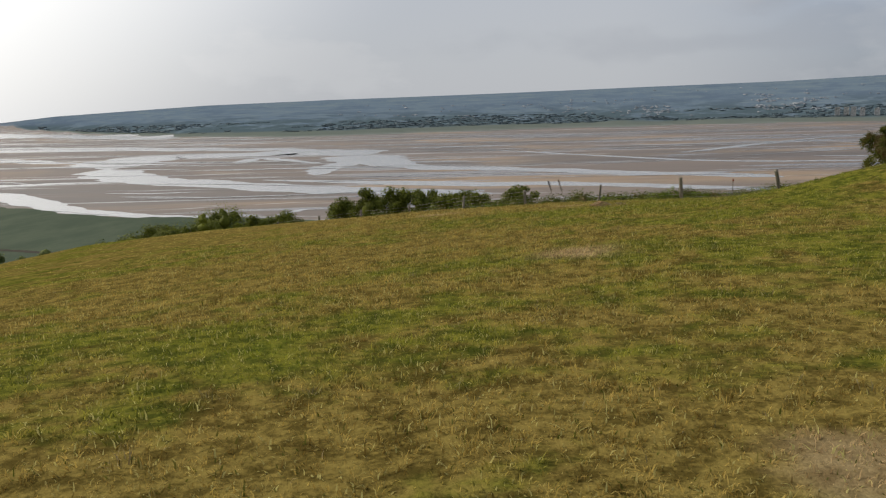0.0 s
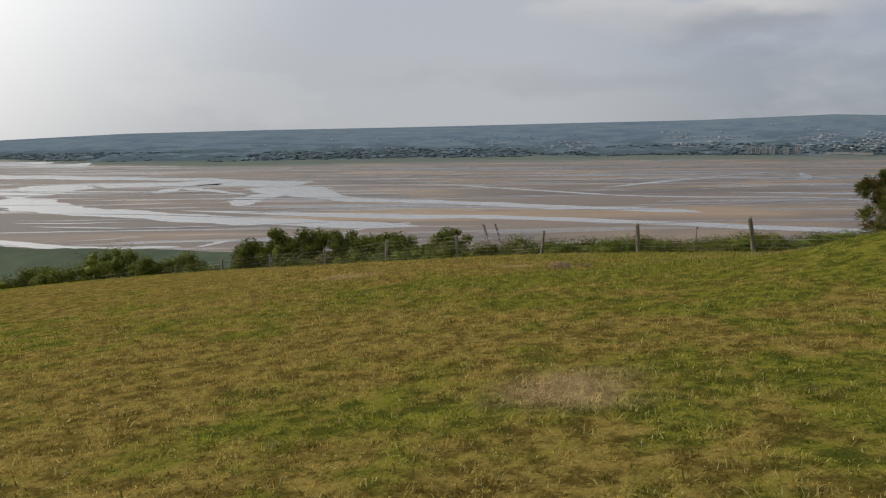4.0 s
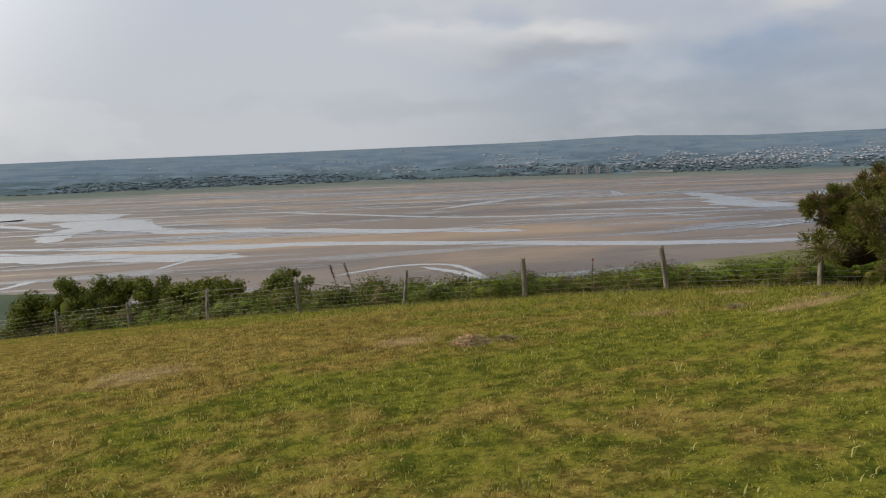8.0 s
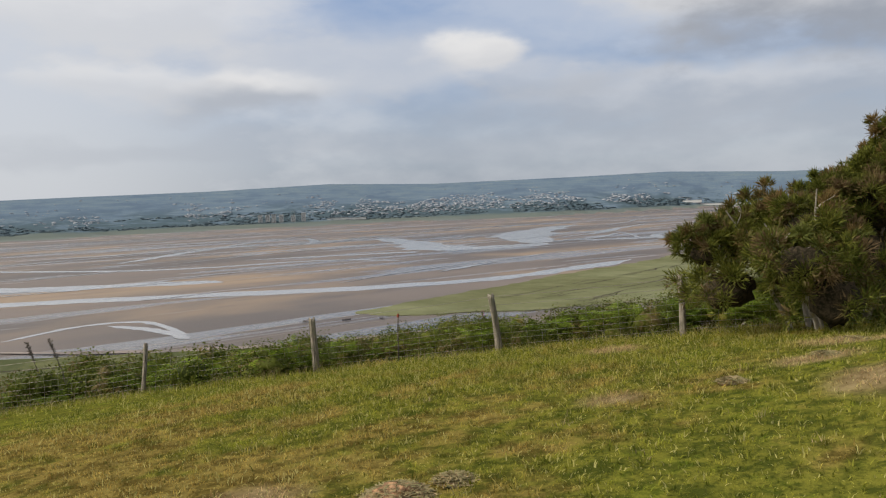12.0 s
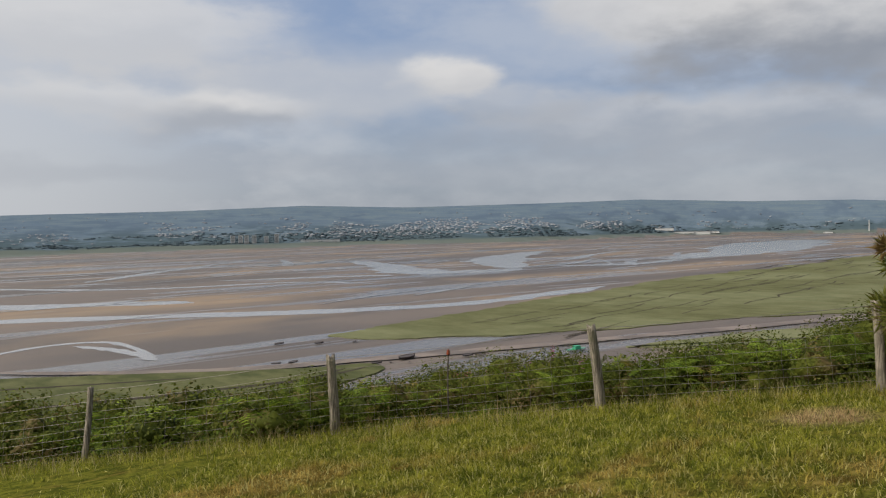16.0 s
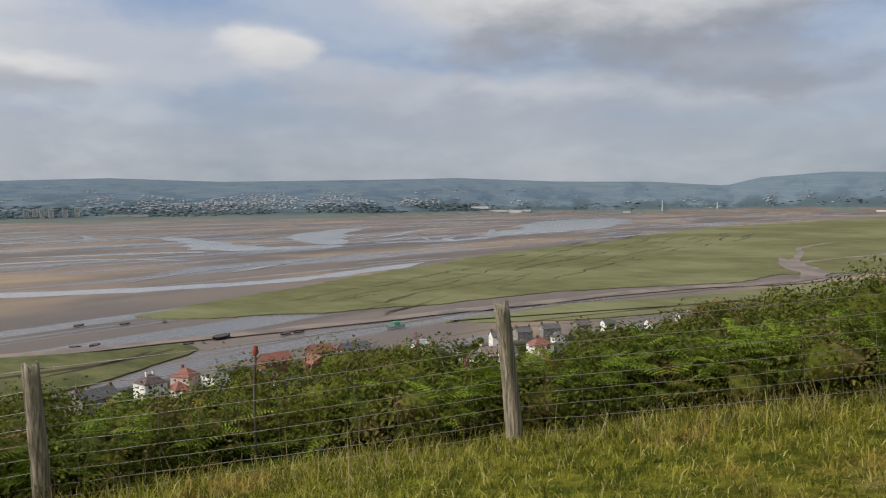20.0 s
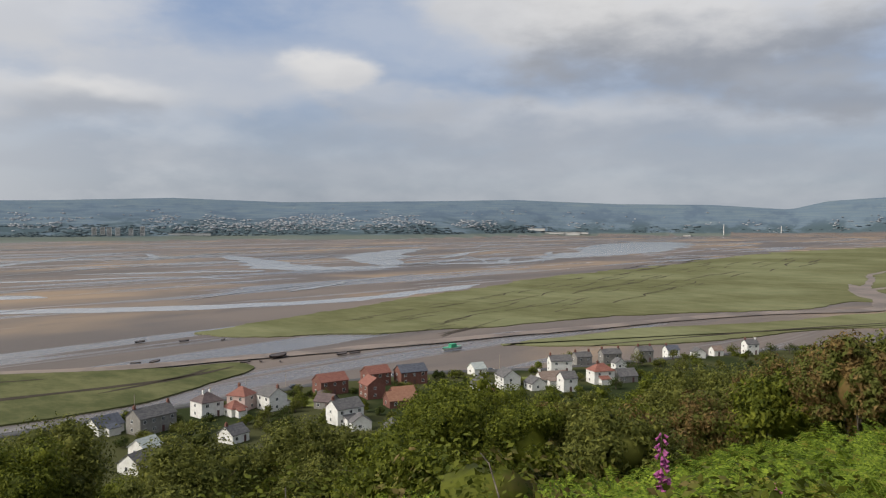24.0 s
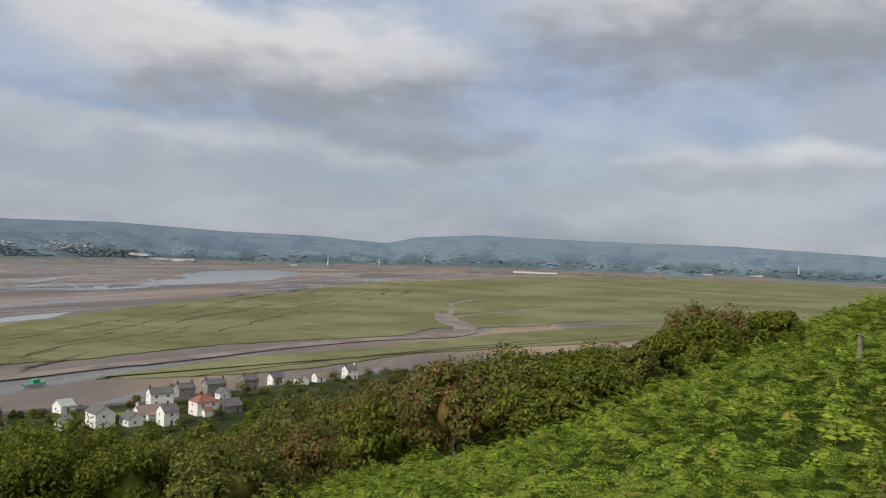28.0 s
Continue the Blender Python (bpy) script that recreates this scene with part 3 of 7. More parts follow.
# ---- tidal channels, creeks and salt marsh ----
def smooth_line(points, n):
    """A smooth curve through control points (x, y, width), as n rows."""
    p = np.array(points, float)
    p = np.vstack([2 * p[0] - p[1], p, 2 * p[-1] - p[-2]])
    out = []
    for t in np.linspace(0, len(points) - 1 - 1e-6, n):
        i, u = int(t), t - int(t)
        a, b, c, d = p[i : i + 4]
        out.append(0.5 * (2 * b + (c - a) * u + (2 * a - 5 * b + 4 * c - d) * u * u + (3 * b - a - 3 * c + d) * u**3))
    return np.array(out)


def ribbon(name, points, mat, label, category, lift=0.35, n=90, ragged=0.5, parent=None, seed=0):
    """A strip of water or mud lying on the flats, with uneven edges and pointed ends."""
    line = smooth_line(points, n)
    d = np.gradient(line[:, :2], axis=0)
    d /= np.hypot(d[:, 0], d[:, 1])[:, None] + 1e-9
    side = np.stack([-d[:, 1], d[:, 0]], 1)
    along = np.arange(n)
    taper = np.minimum(1, np.minimum(along + 0.4, n - along - 0.6) / (0.08 * n)) ** 0.7
    w = np.maximum(line[:, 2], 0.5) * taper * (1.45 if mat is MAT_WATER else 1.0)
    left = w * (0.5 + ragged * (fbm(along * 0.16, along * 0 + seed, 31, 4) - 0.5))
    right = w * (0.5 + ragged * (fbm(along * 0.16, along * 0 + seed + 9, 37, 4) - 0.5))
    cols = [line[:, :2] + side * left[:, None], line[:, :2] + side * (left * 0.3)[:, None], line[:, :2] - side * (right * 0.3)[:, None], line[:, :2] - side * right[:, None]]
    v = np.stack(cols, 1).reshape(-1, 2)
    z = flat_z(v[:, 0], v[:, 1]) + lift
    i = np.arange(n - 1)[:, None] * 4 + np.arange(3)[None]
    f = np.stack([i + 1, i, i + 4, i + 5], -1).reshape(-1, 4)
    me = mesh_of(name, np.c_[v, z], f, mat, True)
    if parent:
        return part(name, me, parent)
    return thing(name, label, category, data=me, kind="structure")


WATER = [
    [(-474, 1160, 60), (-395, 1015, 55), (-330, 935, 50), (-223, 845, 45), (-126, 780, 42), (-40, 735, 40), (40, 700, 30)],
    [(-474, 1160, 60), (-521, 1332, 80), (-496, 1480, 90), (-376, 1501, 100), (-259, 1560, 120), (-142, 1407, 120)],
    [(-142, 1400, 120), (-110, 1240, 70), (-27, 1057, 40), (76, 994, 36), (198, 900, 34), (293, 838, 30), (330, 800, 16)],
    [(-440, 810, 16), (-358, 713, 20), (-280, 630, 18), (-197, 585, 12), (-130, 582, 8)],
    [(-560, 880, 14), (-485, 896, 22), (-395, 930, 6)],
    [(-1500, 1980, 90), (-1044, 1946, 110), (-762, 1903, 90), (-522, 1793, 80), (-259, 1672, 60)],
    [(-1000, 1560, 40), (-793, 1474, 50), (-629, 1350, 30), (-537, 1337, 14)],
    [(-2600, 3000, 160), (-1829, 3300, 300), (-1400, 3300, 240), (-900, 2700, 90)],
    [(-151, 960, 12), (-155, 1080, 30), (-120, 1250, 40)],
    [(-310, 1232, 14), (-299, 1360, 24), (-177, 1188, 10)],
    [(-200, 905, 24), (2, 807, 28), (129, 773, 26), (263, 690, 24), (383, 615, 22), (483, 580, 20), (560, 583, 20), (639, 592, 22), (728, 612, 10)],
    [(-30, 640, 3), (1, 702, 5), (34, 735, 10)],
    [(85, 541, 3), (135, 573, 5), (172, 559, 5), (172, 480, 3)],
    [(483, 1622, 10), (611, 1570, 20), (734, 1560, 26)],
    [(-119, 579, 3), (-105, 614, 6)],
    [(1003, 1538, 26), (890, 1268, 46), (800, 1040, 70), (860, 968, 55), (948, 965, 30)],
    [(74, 1500, 10), (335, 1076, 16), (546, 992, 14), (600, 868, 6)],
    [(-64, 1640, 12), (39, 1662, 22), (169, 1664, 14)],
    [(496, 1120, 12), (656, 1045, 20), (720, 1003, 24)],
    [(945, 978, 30), (1060, 1130, 60), (1176, 1262, 80), (1480, 1480, 46), (1641, 1552, 30)],
    [(1315, 964, 20), (1430, 963, 70), (1875, 1090, 150), (2400, 1300, 180), (2800, 1420, 60)],
    [(1026, 978, 16), (1129, 900, 24), (1319, 915, 20)],
    [(150, 560, 3), (165, 510, 7), (166, 462, 4)],
    [(358, 1260, 10), (596, 1520, 24), (735, 1575, 30)],
    [(783, 1528, 8), (830, 1516, 16), (944, 1757, 12)],
    [(-695, 1060, 30), (-501, 852, 24), (-360, 703, 18), (-249, 603, 10)],
    [(-4400, 1701, 500), (-4200, 2195, 520), (-3800, 2705, 600), (-3100, 2880, 500), (-1630, 1850, 70)],
    [(-2600, 1000, 60), (-2181, 1116, 80), (-1933, 1313, 60), (-1652, 1476, 30)],
    [(-3347, 3200, 500), (-2415, 2745, 250), (-2054, 2906, 300), (-1900, 3600, 500)],
    [(-1458, 2282, 60), (-761, 1960, 50), (-387, 1740, 30)],
    [(-967, 1403, 20), (-1200, 1800, 50), (-1386, 2169, 90)],
]
for i, pts in enumerate(WATER):
    ribbon("tidal_channel", pts, MAT_WATER, "shallow shining water channel winding over tidal mud flats", "water channel", 0.06 + 0.006 * i, 120, 0.55, seed=i * 3)
# long thin wet streaks left by the tide
streak_rng = np.random.default_rng(19)
for i in range(130):
    az, r = streak_rng.uniform(-68, 58), streak_rng.uniform(700, 2700)
    x, y = CX - r * math.sin(radians(az)), CY + r * math.cos(radians(az))
    run, w = streak_rng.uniform(60, 240) * r / 1300, streak_rng.uniform(2, 11) * r / 1300
    turn = radians(-az * 0.55 + streak_rng.normal(0, 9))
    ux, uy = math.cos(turn), math.sin(turn)
    bow = streak_rng.normal(0, 0.09) * run
    if land_share(np.array([x]), np.array([y]))[0] > -0.05 or (x > 300 and y < 520 + 0.25 * x):
        continue
    ribbon("tidal_channel", [(x - run * ux, y - run * uy, w * 0.4), (x - bow * uy, y + bow * ux, w), (x + run * ux, y + run * uy, w * 0.4)], MAT_WATER, "thin wet streak of water left on the tidal flats", "water channel", 0.26 + 0.0015 * i, 40, 0.9, seed=i)

CREEKS = [
    [(990, 300, 14), (900, 262, 26), (790, 215, 24), (715, 206, 18), (613, 270, 16), (480, 310, 15), (395, 335, 14), (313, 358, 12), (259, 374, 12), (186, 400, 10), (120, 450, 10), (60, 520, 8)],
    [(1400, 330, 5), (1200, 330, 9), (1080, 300, 8), (960, 275, 10), (900, 262, 14)],
    [(1250, 180, 5), (1100, 215, 8), (980, 250, 8), (900, 262, 10)],
]
for i, pts in enumerate(CREEKS):
    ribbon("muddy_creek", pts, MAT_CREEK, "muddy tidal creek winding through green salt marsh", "creek", 0.63 + 0.01 * i, 150, 0.7, seed=50 + i)


def marsh(outline, mat, label, seed, height=0.6, jag=26.0):
    """A raised sheet of salt marsh with a ragged, cliffed edge."""
    ring = smooth_line([(*p, 0) for p in outline] + [(*outline[0], 0)], 130 * len(outline) // 2)[:-1, :2]
    c = ring.mean(0)
    d = np.gradient(ring, axis=0)
    d /= np.hypot(d[:, 0], d[:, 1])[:, None] + 1e-9
    far = np.hypot(ring[:, 0], ring[:, 1])
    ring = ring + np.stack([-d[:, 1], d[:, 0]], 1) * ((fbm(ring[:, 0] * 0.03, ring[:, 1] * 0.03, seed, 5) - 0.5) * jag * np.clip(far / 600, 0.5, 3))[:, None]
    bm = bmesh.new()
    z = flat_z(ring[:, 0], ring[:, 1])
    top = [bm.verts.new((x, y, h + height)) for (x, y), h in zip(ring, z)]
    low = [bm.verts.new((x, y, h - 0.2)) for (x, y), h in zip(ring, z)]
    for i in range(len(top)):
        j = (i + 1) % len(top)
        bm.faces.new((top[i], low[i], low[j], top[j]))
    f = bm.faces.new(top)
    if f.normal.z < 0:
        f.normal_flip()
    bmesh.ops.triangulate(bm, faces=[f])
    bm.normal_update()
    me = bm_mesh("salt_marsh", bm, mat)
    return thing("salt_marsh", label, "salt marsh", data=me, kind="structure")


big_marsh = marsh([(285, 478), (344, 500), (474, 527), (608, 559), (880, 620), (1169, 635), (1780, 715), (2440, 660), (3600, 440), (4150, 40), (4050, -700), (2600, -1200), (1300, -350), (1000, 85), (850, 160), (770, 232), (700, 240), (620, 288), (560, 325), (468, 352), (400, 378), (350, 404), (300, 440)],
    MAT_MARSH, "wide green salt marsh cut by dark winding creeks", 61)
strip_marsh = marsh([(372, 308), (430, 300), (500, 282), (575, 240), (640, 214), (720, 185), (800, 152), (880, 112), (980, 50), (1120, -90), (1080, -215), (900, -50), (800, 25), (690, 105), (570, 190), (500, 216), (430, 245), (385, 288)],
    MAT_MARSH, "narrow strip of salt marsh beside the shore", 67, 0.6, 18.0)
low_marsh = marsh([(60, 480), (122, 441), (170, 412), (205, 380), (240, 368), (236, 350), (200, 330), (150, 318), (90, 330), (30, 380), (10, 440)],
    MAT_MARSH_LOW, "green salt marsh below the shore road", 71, 0.6, 16.0)
left_marsh = marsh([(-440, 330), (-640, 455), (-810, 590), (-930, 720), (-850, 900), (-667, 905), (-544, 846), (-455, 750), (-328, 640), (-240, 585), (-130, 560), (-40, 500), (-60, 300), (-200, 250), (-330, 290)],
    MAT_MARSH_DARK, "dark green grazed salt marsh below the hill", 73, 0.6, 30.0)
# dark creek lines in the marshes
line_rng = np.random.default_rng(5)
for i in range(90):
    u = line_rng.uniform(0.05, 1) ** 1.4
    x0 = 380 + 1250 * u
    mid = 395 + 0.16 * (x0 - 380)
    y0 = mid + line_rng.uniform(-0.4, 0.75) * (90 + 0.12 * (x0 - 380))
    run = line_rng.uniform(14, 52) * (0.5 + x0 / 900)
    pts = [(x0 - run * 0.8, y0 - run * (0.14 + line_rng.normal(0, 0.06)), 1.2)]
    pts += [(x0 + line_rng.normal(0, 6), y0 + line_rng.normal(0, 2.5), 1.5 * x0 / 600), (x0 + run, y0 + run * (0.20 + line_rng.normal(0, 0.06)), 1.0)]
    ribbon("creek_line", pts, MAT_BANK, "", "", 0.66 + 0.001 * i, 32, 0.9, parent=big_marsh, seed=i)
for pts in ([(30, 392, 2), (95, 372, 5), (150, 358, 5), (195, 352, 4), (222, 362, 2)], [(40, 450, 1.5), (110, 415, 3), (160, 392, 2)], [(160, 345, 1.5), (205, 352, 4), (232, 358, 2)]):
    ribbon("creek_line", pts, MAT_BANK, "", "", 0.68, 50, 0.8, parent=low_marsh)
ribbon("creek_line", [(390, 272, 1), (470, 243, 3), (560, 205, 4), (660, 155, 3), (740, 110, 2)], MAT_BANK, "", "", 0.68, 60, 0.8, parent=strip_marsh)
for i in range(9):
    x0, y0 = -330 - 45 * i + line_rng.normal(0, 25), 480 + 42 * i + line_rng.normal(0, 50)
    ribbon("creek_line", [(x0 - 50, y0 + 18, 1.5), (x0, y0 + line_rng.normal(0, 14), 3), (x0 + 60, y0 - 25, 1.5)], MAT_BANK, "", "", 0.67 + 0.003 * i, 40, 0.9, parent=left_marsh, seed=i)
ribbon("creek_line", [(-190, 420, 3), (-260, 445, 6), (-330, 430, 5), (-400, 470, 3)], MAT_BANK, "", "", 0.72, 50, 0.9, parent=left_marsh)

# ---- plants ----
def turned(n, yaw, tilt, roll=None):
    """Rotation matrices (n, 3, 3): tilt away from upright, then yaw."""
    cy, sy, ct, st = np.cos(yaw), np.sin(yaw), np.cos(tilt), np.sin(tilt)
    o, i = np.zeros(n), np.ones(n)
    rz = np.stack([cy, -sy, o, sy, cy, o, o, o, i], -1).reshape(n, 3, 3)
    rx = np.stack([i, o, o, o, ct, -st, o, st, ct], -1).reshape(n, 3, 3)
    m = rz @ rx
    if roll is not None:
        cr, sr = np.cos(roll), np.sin(roll)
        m = m @ np.stack([cr, -sr, o, sr, cr, o, o, o, i], -1).reshape(n, 3, 3)
    return m


def strewn(tv, tf, at, rot, size):
    """Copies of a small template (tv, tf) at many places, as one pair of arrays."""
    tv, tf = np.asarray(tv, float), np.asarray(tf)
    n = len(at)
    size = np.broadcast_to(np.asarray(size, float).reshape(-1, 1, 1) if np.ndim(size) else np.full((1, 1, 1), size), (n, 1, 1))
    v = np.einsum("nij,kj->nki", rot, tv) * size + at[:, None, :]
    f = tf[None] + (np.arange(n) * len(tv))[:, None, None]
    return v.reshape(-1, 3), f.reshape(-1, tf.shape[1])


def joined(pairs):
    vs, fs, k = [], [], 0
    for v, f in pairs:
        vs.append(v), fs.append(f + k)
        k += len(v)
    return np.vstack(vs), np.vstack(fs)


LEAF_V = [(-0.5, 0, 0), (0, -0.28, 0.06), (0.5, 0, 0), (0, 0.28, 0.06)]
LEAF_F = [(0, 1, 2), (0, 2, 3)]
LEAFLET_V = [(-0.5, -0.22, 0), (0.5, 0.0, 0.05), (-0.1, 0.36, 0)]
LEAFLET_F = [(0, 1, 2)]


def frond_template(pairs=9, fine=True, grain=0.085):
    """A bracken frond 1 m long: arching stem along +y, pinnae to both sides that shorten to the tip."""
    v, f = [], []
    for j in range(pairs + 1):
        u = 0.18 + 0.82 * j / pairs
        y, z = u * 0.92, 0.34 * u - 0.42 * u * u
        reach = 0.40 * (1 - u) ** 0.8 * min(1, u * 3.2) + 0.025
        for side in (-1, 1):
            pieces = max(1, int(reach / grain)) if fine else 1
            for q in range(pieces):
                a, b = reach * q / pieces, reach * (q + 1) / pieces
                w = (0.55 * grain if fine else 0.045) * (1 - 0.55 * (q + 0.5) / pieces)
                k = len(v)
                v += [(side * a, y + a * 0.25, z - a * 0.10), (side * (a + b) / 2, y + (a + b) * 0.125 - w, z - a * 0.14), (side * b * 1.03, y + b * 0.27, z - b * 0.22), (side * (a + b) / 2, y + (a + b) * 0.125 + w, z - a * 0.10)]
                f += [(k, k + 1, k + 2), (k, k + 2, k + 3)]
    k = len(v)
    v += [(-0.008, 0, -0.25), (0.008, 0, -0.25), (0.006, 0.45, 0.07), (-0.006, 0.45, 0.07), (0, 0.92, -0.06)]
    f += [(k, k + 1, k + 2), (k, k + 2, k + 3), (k + 3, k + 2, k + 4)]
    return np.array(v), np.array(f)


FROND = frond_template(7, True, 0.13)
FROND_FINE = frond_template(11, True, 0.062)
FROND_FAR = frond_template(7, False)


def tube(points, radii, sides=6):
    """A tapered limb through points, as arrays of quads."""
    p, r = np.array(points, float), np.array(radii, float)
    d = np.gradient(p, axis=0)
    d /= np.linalg.norm(d, axis=1)[:, None] + 1e-9
    a = np.cross(d, (0.31, 0.17, 0.05)) + 1e-6
    a /= np.linalg.norm(a, axis=1)[:, None]
    b = np.cross(d, a)
    t = np.linspace(0, 2 * np.pi, sides, endpoint=False)
    v = (p[:, None] + r[:, None, None] * (np.cos(t)[None, :, None] * a[:, None] + np.sin(t)[None, :, None] * b[:, None])).reshape(-1, 3)
    f = [(i * sides + j, i * sides + (j + 1) % sides, (i + 1) * sides + (j + 1) % sides, (i + 1) * sides + j) for i in range(len(p) - 1) for j in range(sides)]
    return v, np.array(f)


def tris(f):
    return np.vstack([f[:, [0, 1, 2]], f[:, [0, 2, 3]]])


def ball(c, r, sides=9, rows=5):
    u, w = np.meshgrid(np.linspace(0, 2 * np.pi, sides, endpoint=False), np.linspace(0.25, np.pi - 0.25, rows))
    v = np.stack([np.cos(u) * np.sin(w), np.sin(u) * np.sin(w), np.cos(w)], -1).reshape(-1, 3) * np.array(r) + np.array(c)
    f = [(i * sides + j, i * sides + (j + 1) % sides, (i + 1) * sides + (j + 1) % sides, (i + 1) * sides + j) for i in range(rows - 1) for j in range(sides)]
    return v, tris(np.array(f))


def facing(n, gen, loose):
    """Rotations that turn a leaf's face to the ways n (m, 3), more or less loosely."""
    m = len(n)
    z = n + gen.normal(0, loose, (m, 3)) + (0, 0, 0.35)
    z /= np.linalg.norm(z, axis=1)[:, None] + 1e-9
    a = np.cross(z, gen.normal(size=(m, 3)))
    a /= np.linalg.norm(a, axis=1)[:, None] + 1e-9
    return np.stack([a, np.cross(z, a), z], -1)


def crown(lobes, leaves, size, gen, core=0.0, depth=0.75, loose=0.55):
    """Leaves over a cluster of lobes (x, y, z, rx, ry, rz), each lobe ragged and with gaps, about a dark inner mass."""
    lobes = np.array(lobes, float)
    area = lobes[:, 3] * lobes[:, 4] + lobes[:, 3] * lobes[:, 5] + lobes[:, 4] * lobes[:, 5]
    pick = gen.choice(len(lobes), leaves, p=area / area.sum())
    n = gen.normal(size=(leaves, 3))
    n /= np.linalg.norm(n, axis=1)[:, None]
    bumps = 1.0 + 0.7 * (fbm(n[:, 0] * 2.2 + pick * 3.7, n[:, 1] * 2.2 + n[:, 2] * 1.9, 41, 3) - 0.5)
    r = (1.0 - depth * gen.random(leaves) ** 1.6) * bumps * np.where(gen.random(leaves) < 0.05, 1.15, 1.0)
    at = lobes[pick, :3] + n * r[:, None] * lobes[pick, 3:]
    tv, tf = (LEAF_V, LEAF_F) if size < 0.15 else (LEAFLET_V, LEAFLET_F)
    pairs = [strewn(tv, tf, at, facing(n, gen, loose), size * gen.uniform(0.6, 1.35, leaves))]
    if core:
        for l in lobes:
            bv, bf = ball(l[:3], l[3:] * core, 7, 4)
            pairs.append((l[:3] + (bv - l[:3]) * gen.uniform(0.6, 1.35, (len(bv), 1)), bf))
    return joined(pairs)


def shell_lobes(gen, count, width, height, base):
    """Small lobes over an uneven egg-shaped crown, so that the outline breaks up into clumps with gaps."""
    out = []
    c, half = height * (base + 1) / 2, height * (1 - base) / 2
    skew = gen.uniform(0.8, 1.2, 2)
    for i in range(count):
        n = gen.normal(size=3)
        n /= np.linalg.norm(n)
        if n[2] < -0.55:
            n[2] *= -0.6
        u = gen.uniform(0.55, 0.95) * (1 + 0.25 * (vnoise(n[0] * 1.7 + count, n[1] * 1.7 + n[2], 5) - 0.5))
        s = width * gen.uniform(0.10, 0.19)
        out.append((n[0] * u * (width / 2 - s * 0.6) * skew[0], n[1] * u * (width / 2 - s * 0.6) * skew[1], c + n[2] * u * (half - s * 0.4), s, s, s * gen.uniform(0.6, 0.9)))
    return out


def blob_lobes(gen, count, width, height, base=0.25):
    """Lobes of a rounded but uneven crown, width across and from base * height up to height."""
    out = []
    for i in range(count):
        a, rr = gen.uniform(0, 6.283), width * 0.34 * math.sqrt(gen.random())
        z = height * (base + (1 - base) * gen.uniform(0.25, 0.80) * (1 - 0.5 * rr / (width * 0.34 + 1e-6)) + 0.05)
        s = width * gen.uniform(0.17, 0.29)
        out.append((rr * math.cos(a), rr * math.sin(a), min(z, height - s * 0.75), s, s, s * gen.uniform(0.65, 0.95)))
    out.append((0, 0, height * 0.55, width * 0.30, width * 0.30, height * 0.34))
    return out


def limbs(gen, width, height, thick, count=6, lean=0.0):
    pairs = []
    top = height * 0.62
    trunk = [(lean * u * u, 0.12 * width * math.sin(u * 2.0) * 0.4, u * top - 0.25 * (u == 0)) for u in np.linspace(0, 1, 6)]
    pairs.append(tube(trunk, np.linspace(thick, thick * 0.4, 6), 8))
    for i in range(count):
        a, z0 = gen.uniform(0, 6.283), top * gen.uniform(0.25, 0.75)
        reach = width * gen.uniform(0.22, 0.42)
        pts = [(reach * u * math.cos(a), reach * u * math.sin(a), z0 + (height * 0.82 - z0) * u**0.8 * gen.uniform(0.6, 0.8)) for u in np.linspace(0, 1, 5)]
        pairs.append(tube(pts, np.linspace(thick * 0.5, thick * 0.10, 5), 5))
    return pairs


def tree(name, label, x, y, height, width, leaf, mat, seed, leaves, group="", sink=0.0, lobes=9, thick=None, category="tree", base=0.25, split=False):
    gen = np.random.default_rng(seed)
    top = thing(name, label, category, group, (x, y, gz(x, y) - sink), gen.uniform(0, 360))
    stems = limbs(gen, width, height, thick or 0.035 * height, 6)
    for i, (v, f) in enumerate(stems if split else [joined(stems)]):
        part("limb" if i else "trunk", mesh_of("trunk", v, f, MAT_BARK, True), top)
    if lobes > 14:
        v, f = crown(shell_lobes(gen, lobes, width, height, base), leaves, leaf, gen, 0.4, 0.55)
        half = (1 - base) * height / 2
        v, f = joined([(v, f), ball((0, 0, height * (base + 1) / 2), (0.20 * width, 0.20 * width, 0.45 * half), 9, 6)])
    else:
        v, f = crown(blob_lobes(gen, lobes, width, height, base), leaves, leaf, gen)
    part("crown", mesh_of("crown", v, f, mat), top)
    return top


